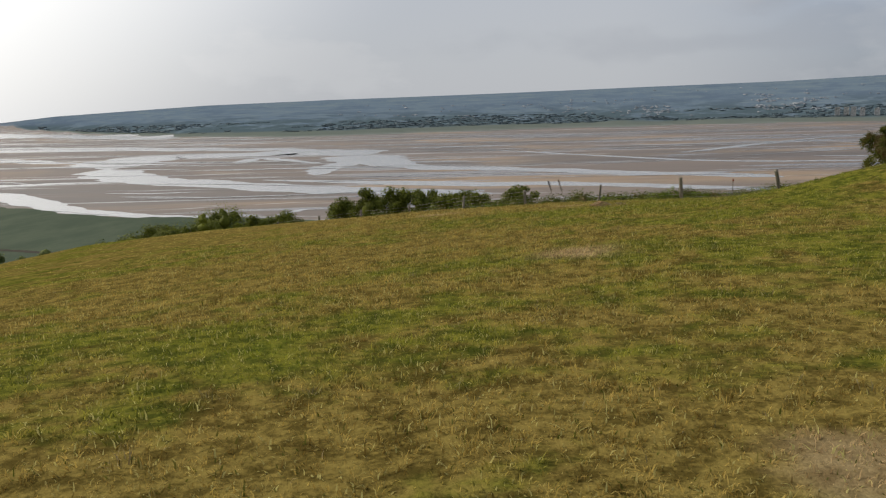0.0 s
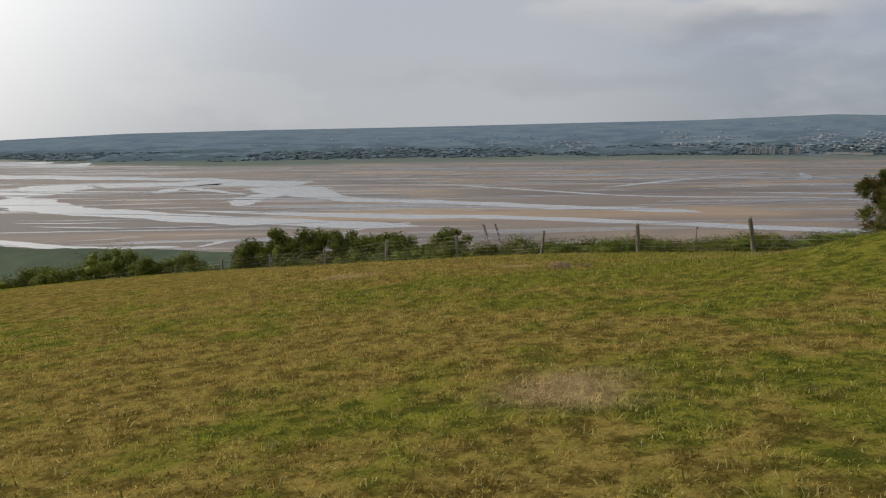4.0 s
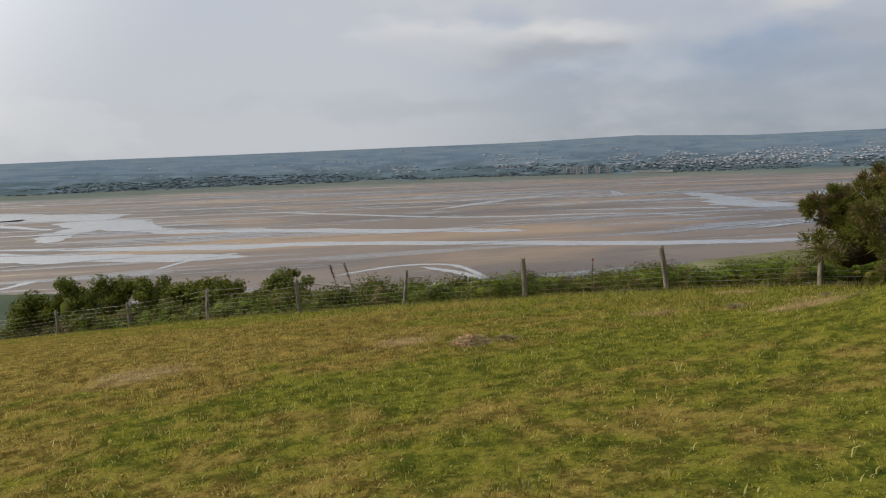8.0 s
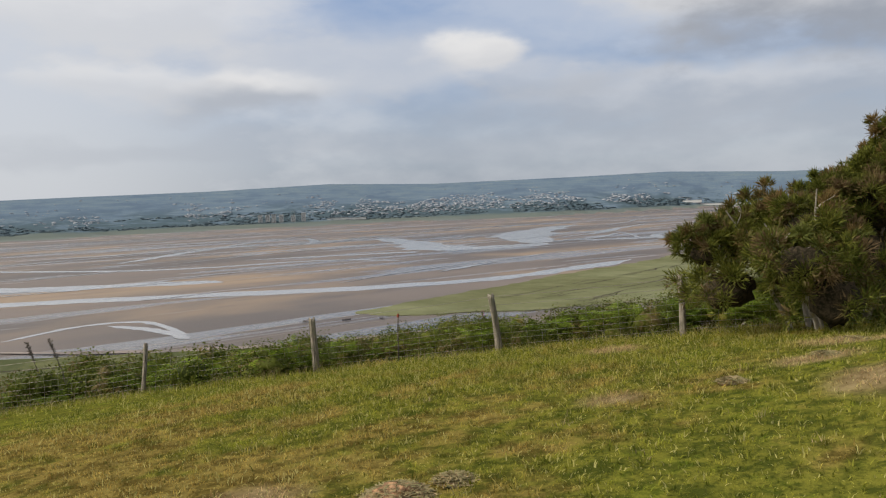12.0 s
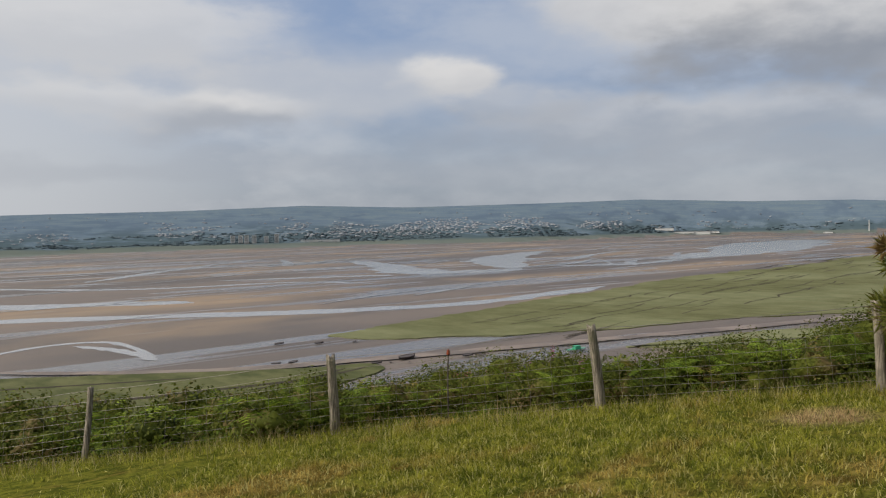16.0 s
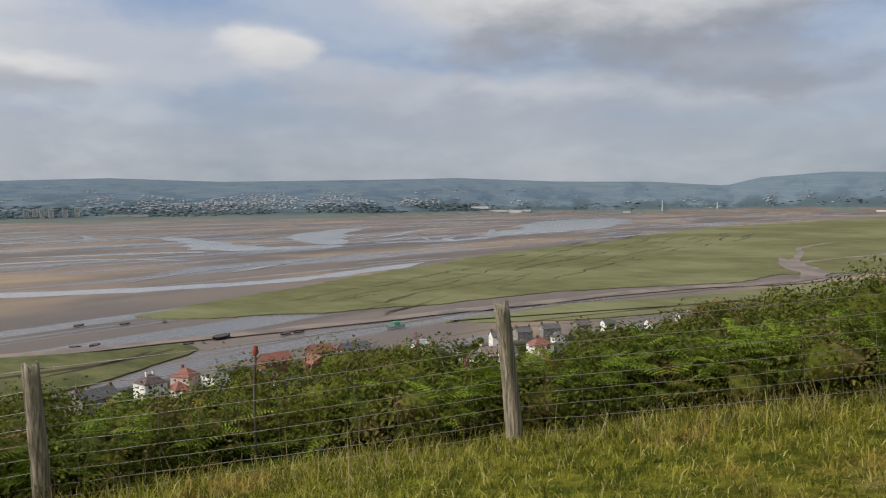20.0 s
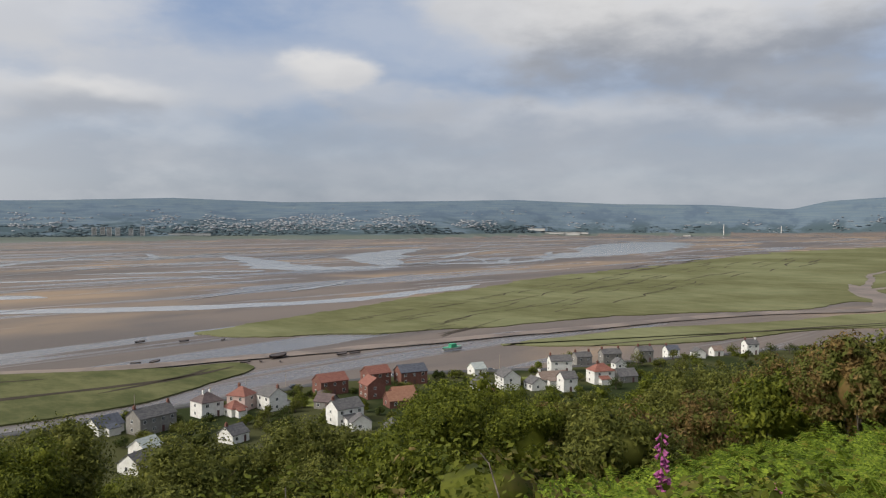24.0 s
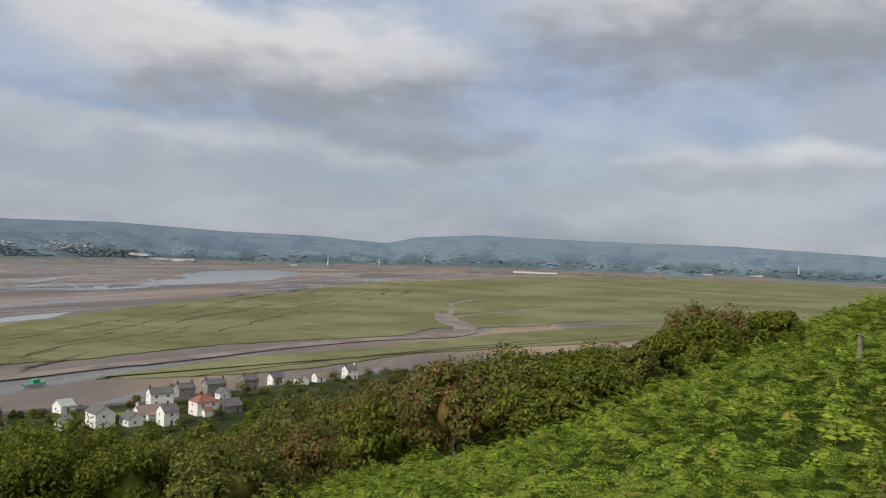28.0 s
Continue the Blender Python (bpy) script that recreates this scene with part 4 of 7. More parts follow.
# trees and bushes on the bank below the fence: x, y, top, width, kind
BANK_TREES = [
    (35.9, 78.5, 51.6, 7.5, 0), (32.5, 63.3, 57.8, 7.8, 1), (39.9, 64.2, 57.3, 6.6, 1), (45.5, 66.0, 55.0, 5.5, 1), (40.8, 56.7, 57.6, 5.0, 0), (45.7, 55.8, 59.8, 7.6, 0), (52.4, 57.3, 57.6, 5.0, 0), (58.8, 58.2, 56.6, 5.0, 2),
    (62.3, 56.4, 56.9, 6.0, 0), (78.5, 61.4, 56.2, 4.4, 0), (63.1, 50.7, 58.7, 6.2, 1), (59.9, 45.6, 60.0, 6.2, 1), (55.5, 42.0, 61.0, 4.6, 2), (45.5, 35.1, 64.1, 5.4, 2), (41.0, 33.6, 64.4, 3.4, 2), (45.2, 31.8, 64.6, 5.0, 1), (42.5, 28.6, 64.7, 3.8, 0),
    (54.2, 23.8, 65.8, 3.6, 0), (60.5, 24.5, 65.0, 4.0, 0), (48.0, 30.0, 64.4, 3.6, 0), (50.5, 27.4, 64.8, 3.4, 1), (52.6, 25.6, 65.2, 3.2, 0), (57.0, 22.4, 65.4, 3.0, 0), (55.5, 20.3, 66.4, 2.6, 0), (39.5, 30.5, 63.9, 3.0, 0), (66.0, 30.0, 63.0, 5.5, 0), (28.0, 72.0, 57.8, 7.5, 1), (24.5, 69.0, 58.0, 6.5, 0), (50.0, 48.0, 58.6, 5.0, 0), (36.5, 58.5, 56.2, 4.2, 1), (70.0, 52.0, 57.2, 6.0, 0),
    (54.0, 66.3, 56.9, 6.5, 0), (50.0, 60.0, 58.0, 6.0, 1), (56.4, 63.5, 56.6, 6.0, 2), (62.0, 61.0, 56.0, 6.0, 0), (65.0, 66.0, 54.8, 6.5, 1), (68.0, 72.9, 53.8, 7.0, 0), (73.7, 64.8, 53.4, 6.5, 0), (63.0, 53.3, 56.3, 5.5, 2), (70.0, 57.0, 54.8, 6.0, 1), (78.6, 55.2, 53.3, 6.0, 0), (46.0, 52.0, 59.3, 5.5, 0), (43.0, 56.0, 59.6, 6.0, 0), (48.5, 49.5, 59.2, 5.0, 1), (52.0, 44.0, 59.3, 4.5, 2), (66.0, 45.5, 56.4, 5.5, 1), (80.0, 84.0, 50.4, 8.0, 0),
]
KINDS = [("tree", "leafy green hawthorn on the steep bank below the fence", MAT_OAK), ("tree", "olive-green young willow on the bank above the village", MAT_OLIVE), ("bush", "browning thorny bush among the bracken on the bank", MAT_BROWNLEAF)]
for i, (x, y, top, width, kind) in enumerate(BANK_TREES):
    nm, label, mat = KINDS[kind]
    h = max(2.2, top - gz(x, y)) * 0.99
    tree(nm, label, x, y, h, width * 1.2, 0.20, mat, 100 + i, 13000, "trees on the bank", 0.1, 30, 0.10, nm, 0.05)

# lower thorn and willow scrub filling the bank between them
fill = np.random.default_rng(131)
count = 0
while count < 50:
    s, v = fill.uniform(52, 92), fill.uniform(-30, 34)
    if s < 56 + 0.35 * (v + 30) * 0.35 or s + 0.2 * v > 92:
        continue
    x, y = (s - v) * 0.7071, (s + v) * 0.7071
    kind = int(fill.choice([0, 1, 2], p=[0.5, 0.35, 0.15]))
    tree("bush", "dense leafy scrub bush on the bank above the village", x, y, fill.uniform(3.0, 5.0), fill.uniform(4.5, 7.5), 0.24, KINDS[kind][2], 150 + count, 6000, "scrub on the bank", 0.3, 22, 0.07, "bush", 0.0)
    count += 1

# gorse thicket by the fence, green with dead brown tops and bare grey branches
NEEDLE_V = [(-0.11, 0, 0.0), (0.11, 0, 0.0), (0.0, 0.05, 1.0)]
NEEDLE_F = [(0, 1, 2)]


def sprays(lobes, per, needles, size, gen):
    """Spiky sprays over the outside of the lobes: clumps of needles that all point out of their clump."""
    at, way = [], []
    for l in np.array(lobes, float):
        for _ in range(per):
            n = gen.normal(size=3)
            n /= np.linalg.norm(n)
            n[2] = abs(n[2]) if n[2] < -0.3 else n[2]
            c, r = l[:3] + n * l[3:] * gen.uniform(0.66, 1.2), l[3] * gen.uniform(0.2, 0.36)
            d = gen.normal(size=(needles, 3)) + 0.9 * n + (0, 0, 0.35)
            d /= np.linalg.norm(d, axis=1)[:, None]
            at.append(c + d * (r * gen.uniform(0.15, 0.85, needles))[:, None])
            way.append(d + gen.normal(0, 0.25, (needles, 3)))
    at, way = np.vstack(at), np.vstack(way)
    way /= np.linalg.norm(way, axis=1)[:, None]
    a = np.cross(way, gen.normal(size=way.shape))
    a /= np.linalg.norm(a, axis=1)[:, None]
    rot = np.stack([a, np.cross(way, a), way], -1)
    return strewn(NEEDLE_V, NEEDLE_F, at, rot, size * gen.uniform(0.6, 1.3, len(at)))


def gorse(x, y, lobes, dead, seed, leaves, label):
    gen = np.random.default_rng(seed)
    top = thing("gorse_bush", label, "bush", "gorse by the fence", (x, y, gz(x, y) - 0.05))
    needles = 170
    v, f = sprays(lobes, max(4, 2 * leaves // (needles * len(lobes))), needles, 0.10, gen)
    part("crown", mesh_of("crown", v, f, MAT_GORSE), top)
    # added dark balls in the lobes, colouring in the bush's inner shade
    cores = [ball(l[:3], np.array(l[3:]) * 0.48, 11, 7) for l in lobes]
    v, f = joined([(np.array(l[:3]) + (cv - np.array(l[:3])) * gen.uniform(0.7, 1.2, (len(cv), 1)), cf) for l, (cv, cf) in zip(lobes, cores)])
    part("stem_mass", mesh_of("stem_mass", v, f, MAT_GORSE_SHADE), top, "dark core painted as shade inside the bush")
    brown = dead + [(l[0] * 1.05, l[1] * 1.05, l[2] + 0.1 * l[5], l[3], l[4], l[5]) for l in lobes[::2]]
    v, f = sprays(brown, 7, needles, 0.105, gen)
    tagged(part("dead_top", mesh_of("dead_top", v, f, MAT_BROWNLEAF), top, "dead brown gorse tips"), "dead brown gorse tips", kind="stuff")
    for q, l in enumerate(lobes[:: max(1, len(lobes) // 9)]):
        side = gen.normal(0, 0.35, 2)
        out = 1.12 if q % 2 else 1.35
        pts = [(l[0] * 0.4 * (1 - u) + u * (l[0] * out + side[0] * u), l[1] * 0.4 * (1 - u) + u * (l[1] * out + side[1] * u), u * (l[2] + l[5] * out) - 0.1 * (u == 0) + 0.05 * math.sin(7 * u + q)) for u in np.linspace(0, 1, 8)]
        v, f = tube(pts, np.linspace(0.045, 0.008, 8), 6)
        limb = part("branch", mesh_of("branch", v, f, MAT_DEAD, True), top, "bare grey dead branch")
        for k in (4, 5, 6):
            p, a = np.array(pts[k]), gen.uniform(0, 6.28)
            tip = p + np.array((math.cos(a), math.sin(a), 0.7)) * gen.uniform(0.18, 0.4)
            v, f = tube([p, (p + tip) / 2 + gen.normal(0, 0.03, 3), tip], [0.012, 0.008, 0.003], 5)
            part("twig", mesh_of("twig", v, f, MAT_DEAD, True), limb)
    return top


gorse(14.2, 20.1, [(0.9, -0.4, 1.9, 0.8, 0.8, 0.8), (1.5, -0.8, 2.2, 0.7, 0.7, 0.7), (-2.0, -0.6, 1.25, 0.75, 0.7, 0.5), (-1.6, -0.9, 0.7, 0.8, 0.8, 0.7), (-1.4, -0.4, 1.75, 0.6, 0.6, 0.4), (-1.9, 1.0, 1.35, 0.55, 0.55, 0.35), (-1.3, 0.8, 1.5, 0.6, 0.6, 0.5), (-1.5, 0.9, 0.75, 0.9, 0.8, 0.6), (-0.5, 0.3, 1.0, 1.0, 0.9, 0.9), (-0.3, 0.2, 1.75, 0.6, 0.6, 0.55), (-0.8, 0.4, 1.55, 0.55, 0.5, 0.5), (0.5, -0.3, 1.2, 1.0, 1.0, 1.1), (0.5, -0.2, 2.0, 0.7, 0.7, 0.6), (0.3, 0.1, 2.2, 0.4, 0.4, 0.35), (1.0, -0.8, 0.9, 0.9, 0.9, 0.8), (0.95, -0.45, 2.5, 0.55, 0.55, 0.5), (1.2, -0.6, 2.95, 0.42, 0.42, 0.38), (0.8, -0.3, 2.5, 0.3, 0.3, 0.3)], [(-1.9, 1.0, 1.55, 0.5, 0.5, 0.35), (-0.9, 0.5, 1.9, 0.6, 0.5, 0.4), (1.2, -0.6, 3.0, 0.5, 0.5, 0.5), (0.85, -0.35, 2.6, 0.5, 0.5, 0.4)], 301, 44000, "large green gorse bush with browned tips beside the fence")
gorse(17.0, 17.6, [(-0.9, 1.0, 1.3, 1.1, 1.0, 1.0), (-0.6, 0.8, 2.3, 0.8, 0.8, 0.7), (0, 0, 1.5, 1.3, 1.3, 1.2), (-0.2, 0.3, 2.9, 0.7, 0.7, 0.6), (0.4, -0.4, 3.2, 0.8, 0.8, 0.7), (0.1, 0.1, 3.7, 0.45, 0.45, 0.4), (0.8, -1.0, 1.6, 1.1, 1.1, 1.2), (0.9, -0.8, 2.7, 0.8, 0.8, 0.7)], [(0.1, 0.1, 3.8, 0.6, 0.6, 0.5), (-0.2, 0.3, 3.2, 0.8, 0.8, 0.5)], 302, 24000, "tall gorse bush with dead brown upper branches")
gorse(19.4, 14.6, [(0, 0, 1.2, 1.5, 1.5, 1.2), (-0.4, 0.4, 2.2, 1.0, 1.0, 0.8), (0.9, -0.9, 1.4, 1.3, 1.3, 1.2)], [(-0.4, 0.4, 2.6, 0.9, 0.9, 0.5)], 303, 9000, "gorse bush at the edge of the pasture")

# ---- the stock fence ----
FENCE = [(16.2, 16.6), (14.5, 19.2), (12.73, 21.89), (10.89, 24.54), (8.51, 27.07), (6.05, 29.5), (3.6, 31.9), (1.1, 34.2), (-1.4, 37.4), (-3.9, 39.6), (-6.4, 41.8), (-9.0, 43.8), (-11.5, 45.6), (-14.0, 47.2)]
TALL = [1.05, 1.05, 1.06, 1.10, 1.08, 1.0, 1.05, 1.05, 1.0, 1.0, 1.0, 1.0, 1.0, 1.0]
LEANS = [(0, 0), (2, 3), (2, -5), (-7, -1.5), (-2, 4), (7, -2), (-3, 2), (2, -4), (1, 2), (-2, 1), (1, -2), (3, 2), (-2, 3), (1, 1)]
WIDE = [0.055, 0.055, 0.058, 0.066, 0.058, 0.045, 0.05, 0.055, 0.05, 0.05, 0.05, 0.05, 0.05, 0.05]


def post_mesh(height, radius, seed, cleft=False):
    """A cleft chestnut post: uneven round section, slightly bent, worn top."""
    gen = np.random.default_rng(seed)
    sides, rows = 14, 15
    t = np.linspace(0, 2 * np.pi, sides, endpoint=False)
    v = []
    ph = gen.uniform(0, 6.28, 4)
    for i in range(rows):
        u = i / (rows - 1)
        z = -0.25 + (height + 0.25) * u
        r = radius * (1.08 - 0.16 * u) * (1 + 0.10 * np.cos(2 * t + ph[0] + u) + 0.07 * np.cos(3 * t + ph[1] + 2 * u) + 0.03 * np.cos(7 * t + ph[2]) + 0.05 * (vnoise(t * 2, t * 0 + u * 9, seed) - 0.5))
        cx, cy = 0.02 * math.sin(3 * u + ph[3]), 0.015 * math.sin(4 * u + ph[0])
        top = gen.normal(0, 0.006, sides) - (0.05 * (np.abs(np.cos(t + 0.5)) < 0.35) if cleft else 0) if i == rows - 1 else np.zeros(sides)
        v.append(np.stack([cx + r * np.cos(t), cy + r * np.sin(t), z + top], -1))
    v = np.vstack(v + [np.array([[v[-1][:, 0].mean(), v[-1][:, 1].mean(), height - (0.035 if cleft else -0.004)]])])
    f = [(i * sides + j, i * sides + (j + 1) % sides, (i + 1) * sides + (j + 1) % sides, (i + 1) * sides + j) for i in range(rows - 1) for j in range(sides)]
    last = (rows - 1) * sides
    f = tris(np.array(f))
    f = np.vstack([f, [(last + j, last + (j + 1) % sides, rows * sides) for j in range(sides)]])
    return mesh_of("post", v, f, MAT_POST, True)


fence = thing("fence", "stock fence of weathered wooden posts with barbed wire and netting", "fence")
tops = []
for i, ((x, y), h, (lx, ly), w) in enumerate(zip(FENCE, TALL, LEANS, WIDE)):
    m = Matrix.Translation((x, y, gz(x, y))) @ Euler((radians(ly), radians(lx), 0)).to_matrix().to_4x4() @ pose(0, 0, 0, 0, 0, 47 * i)
    part("post", post_mesh(h, w, 500 + i, i in (3, 4)), fence, "", m)
    tops.append(m)


def strand(level, radius, sag, seed, name="wire", label=""):
    """One wire from post to post at a share of the posts' height, sagging between them."""
    gen = np.random.default_rng(seed)
    pts = []
    for i in range(len(tops) - 1):
        a = tops[i] @ Vector((-WIDE[i] * 0.4, -WIDE[i] * 0.9, TALL[i] * level))
        b = tops[i + 1] @ Vector((-WIDE[i + 1] * 0.4, -WIDE[i + 1] * 0.9, TALL[i + 1] * level))
        s = sag * gen.uniform(0.5, 1.4)
        for u in np.linspace(0, 1, 12, endpoint=False):
            p = a.lerp(b, u)
            pts.append((p.x, p.y, p.z - s * 4 * u * (1 - u) + gen.normal(0, 0.003)))
    v, f = tube(pts, np.full(len(pts), radius), 4)
    part(name, mesh_of(name, v, f, MAT_WIRE, True), fence, label)
    return np.array(pts)


barbed = strand(0.945, 0.0032, 0.025, 1, "barbed_wire", "rusting barbed top wire")
v = []
for i in range(len(barbed) - 1):
    for u in (0.15, 0.5, 0.85):
        v.append(barbed[i] * (1 - u) + barbed[i + 1] * u)
v = np.array(v)
tv = [(0, 0, 0.018), (0.0025, 0, 0), (0, 0, -0.018), (-0.0025, 0, 0), (0.014, 0, 0.010), (0, 0.002, 0), (-0.014, 0, -0.010), (0, -0.002, 0)]
tf = [(0, 1, 2), (0, 2, 3), (4, 5, 6), (4, 6, 7)]
g = np.random.default_rng(3)
bv, bf = strewn(tv, tf, v, turned(len(v), g.uniform(0, 6.28, len(v)), g.normal(0, 0.5, len(v))), 1.0)
part("barbs", mesh_of("barbs", bv, bf, MAT_WIRE), fence)
strand(0.80, 0.0028, 0.03, 2)
levels = [0.66, 0.54, 0.43, 0.33, 0.23, 0.13, 0.04]
nets = [strand(l, 0.0024, 0.02, 10 + k, "netting_wire") for k, l in enumerate(levels)]
# upright wires of the netting
pairs = []
g = np.random.default_rng(8)
step = 12
for span in range(len(FENCE) - 1):
    if not 1 <= span <= 8:
        continue
    for u in np.arange(0.06, 1.0, 0.085):
        i = min(int(span * step + u * step), len(nets[0]) - 1)
        col = [n[i] + g.normal(0, 0.006, 3) for n in nets]
        pairs.append(tube(col, np.full(len(col), 0.0021), 3))
v, f = joined(pairs)
tagged(part("netting", mesh_of("netting", v, f, MAT_WIRE), fence), kind="stuff")

# a lone old post in the bracken, and a thin marker rod by the fence
old_post = thing("wooden_post", "old grey wooden post standing in bracken", "post", "", (30.71, 21.42, 66.83 - 1.3), 20)
part("shaft", post_mesh(1.3, 0.075, 540), old_post)
rod = thing("marker_rod", "thin rusty rod standing behind the stock fence", "rod", "", (10.12, 26.63, gz(10.12, 26.63)))
v, f = tube([(0, 0, -0.2), (0.0, 0, 0.6), (0.02, 0, 0.92)], [0.013, 0.012, 0.011], 8)
part("shaft", mesh_of("shaft", v, f, MAT_BARK, True), rod)
k = Mat("rust red cap", 0.7, 0.2)
v, f = tube([(0.02, 0, 0.92), (0.02, 0, 0.94), (0.022, 0, 0.99)], [0.024, 0.028, 0.018], 10)
part("cap", mesh_of("cap", v, f, k.done(k.mix(k.noise(40.0), (0.30, 0.07, 0.03), (0.16, 0.05, 0.03))), True), rod, "red-brown cap")

# ---- bracken bank beyond the fence ----
def sv(s, v):
    return (s - v) * 0.7071, (s + v) * 0.7071


def bracken(name, count, s0, s1, v0, v1, template, lo, hi, lift, seed, label, keep=None):
    gen = np.random.default_rng(seed)
    s, v = gen.uniform(s0, s1, count), gen.uniform(v0, v1, count)
    x, y = sv(s, v)
    ok = fbm(x * 0.35, y * 0.35, 51, 3) > 0.20
    if keep is not None:
        ok &= keep(x, y)
    x, y = x[ok], y[ok]
    n = len(x)
    mound = 0.7 * (fbm(x * 0.55, y * 0.55, 55, 3) - 0.5)
    z = ground_z(x, y) + lift * gen.uniform(0.2, 1.2, n) + mound
    rot = turned(n, gen.uniform(0, 6.283, n), gen.normal(0.22, 0.32, n))
    vv, ff = strewn(*template, np.stack([x, y, z], -1), rot, gen.uniform(lo, hi, n))
    return thing(name, label, "bracken", data=mesh_of(name, vv, ff, MAT_FERN), kind="stuff")


near_end = lambda x, y: (np.hypot(x - 9.6, y - 25.7) < 9) & (np.hypot(x - 9.6, y - 25.7) > 1.25)
mid_end = lambda x, y: (np.hypot(x - 9.6, y - 25.7) >= 8.5) & (np.hypot(x - 9.6, y - 25.7) < 30)
bracken("bracken", 7200, 25.6, 34.5, -8, 9 + 12, FROND_FINE, 0.26, 0.47, 0.34, 61, "fresh green bracken fronds covering the bank beyond the fence", near_end)
bracken("bracken", 13500, 25.8, 47, -27, 20, FROND, 0.36, 0.62, 0.44, 62, "dense green bracken on the upper slope", mid_end)
bracken("bracken", 9000, 30, 66, -52, 20, FROND_FAR, 0.6, 1.1, 0.5, 63, "distant bracken running down the bank", lambda x, y: np.hypot(x - 9.2, y - 25.2) >= 28)
bracken("bracken", 950, 25.2, 26.9, 3, 14, FROND_FINE, 0.25, 0.48, 0.40, 64, "tall bracken pressing against the fence netting", lambda x, y: np.hypot(x - 9.6, y - 25.7) > 1.15)
bracken("bracken", 900, 25.3, 27.5, 13, 30, FROND_FAR, 0.4, 0.7, 0.35, 65, "bracken among brambles behind the fence")
bracken("bracken", 1500, 24.2, 27, -7, 4, FROND, 0.5, 0.8, 0.5, 66, "bracken beneath the gorse bush", lambda x, y: x > 12.6)

# dark bramble and thorn behind the fence, one bush after another
g = np.random.default_rng(77)
for i, v0 in enumerate([*np.arange(4.2, 14, 0.95), *np.arange(14, 44, 1.7)]):
    x, y = sv(26.1 + g.uniform(0, 0.5), v0)
    if math.hypot(x - 9.66, y - 25.8) < 1.7:
        x, y = sv(27.1, v0)
    tall = float(np.interp(v0, [4, 6, 8, 9.5, 11, 12.5, 14, 18], [1.2, 1.0, 0.82, 0.76, 0.86, 0.68, 0.78, 1.0])) + 0.1 * g.random()
    lobes = [(g.uniform(-0.9, 0.9), g.uniform(-0.9, 0.9), tall * g.uniform(0.35, 0.62), g.uniform(0.5, 0.8), g.uniform(0.5, 0.8), tall * g.uniform(0.3, 0.42)) for _ in range(6)]
    vv, ff = crown(lobes, 9500 if v0 < 14 else 4200 if v0 < 22 else 2400, 0.042 if v0 < 14 else 0.07 if v0 < 22 else 0.10, g, 0.42)
    bush = thing("bramble_bush", "low tangled bramble growing through the stock fence", "bush", "brambles along the fence", (x, y, gz(x, y)))
    part("foliage", mesh_of("foliage", vv, ff, MAT_BRAMBLE), bush)
    for l in lobes[:3]:
        vv, ff = tube([(l[0] * u, l[1] * u, (l[2] + 0.8 * l[5]) * math.sin(1.57 * u) - 0.05) for u in np.linspace(0, 1.15, 6)], np.linspace(0.009, 0.003, 6), 5)
        part("cane", mesh_of("cane", vv, ff, MAT_BARK, True), bush, "brown arching bramble cane")
THORNS = [(-14.8, 51.3, 2.9, 5.5), (-16.6, 47.5, 1.7, 3.6), (-9.3, 46.6, 1.8, 3), (-3.6, 41.7, 2.3, 2.2), (-2.1, 40.8, 2.3, 2.2), (-0.8, 39.9, 2.2, 2.0), (0.5, 39.0, 2.1, 2.2), (1.6, 38.0, 1.9, 2.2), (3.6, 36.3, 1.9, 1.8), (-5.2, 42.9, 2.0, 2.2), (-10.6, 45.3, 1.5, 2.0), (-18.5, 47.8, 1.1, 4)]
# taller thorn bushes behind the far part of the fence: x, y, height, width
for i, (x, y, h, w) in enumerate(THORNS):
    tree("thorn_bush", "dark green thorn bush behind the stock fence", x, y, h * 1.15, w * 1.15, 0.10, MAT_OAK, 400 + i, 6000, "thorn bushes behind the fence", 0.1, 20, 0.05, "bush", 0.02)

# two dead dock stalks standing over the hedge
for i, (x, y, lean) in enumerate([(4.75, 31.6, -0.28), (5.15, 31.4, -0.30)]):
    dock = thing("dock_stalk", "tall dead dock stalk with a dark seed head", "weed", "dock stalks", (x, y, gz(x, y)))
    v, f = tube([(0, 0, 0), (lean * 0.3, 0, 0.7), (lean, 0, 1.35)], [0.012, 0.010, 0.006], 6)
    part("stem", mesh_of("stem", v, f, MAT_BARK, True), dock)
    n = 260
    u = g.random(n)
    at = np.stack([lean * (0.62 + 0.42 * u) + g.normal(0, 0.022, n), g.normal(0, 0.022, n), 1.0 + 0.42 * u], -1)
    v, f = strewn(LEAF_V, LEAF_F, at, turned(n, g.uniform(0, 6.28, n), g.normal(0, 1, n)), 0.035)
    part("seed_head", mesh_of("seed_head", v, f, MAT_BARK), dock)

# ---- foxgloves ----
k = Mat("foxglove bell", 0.5, 0.3)
MAT_FOX = k.done(k.mix(k.island(), (0.20, 0.035, 0.12), (0.34, 0.085, 0.23)))
k = Mat("faded foxglove", 0.6, 0.2)
MAT_FOX_OLD = k.done(k.mix(k.island(), (0.26, 0.06, 0.13), (0.42, 0.14, 0.22)))
k = Mat("foxglove stem", 0.6, 0.2)
MAT_FOX_STEM = k.done(k.mix(k.island(), (0.09, 0.13, 0.04), (0.14, 0.12, 0.05)))


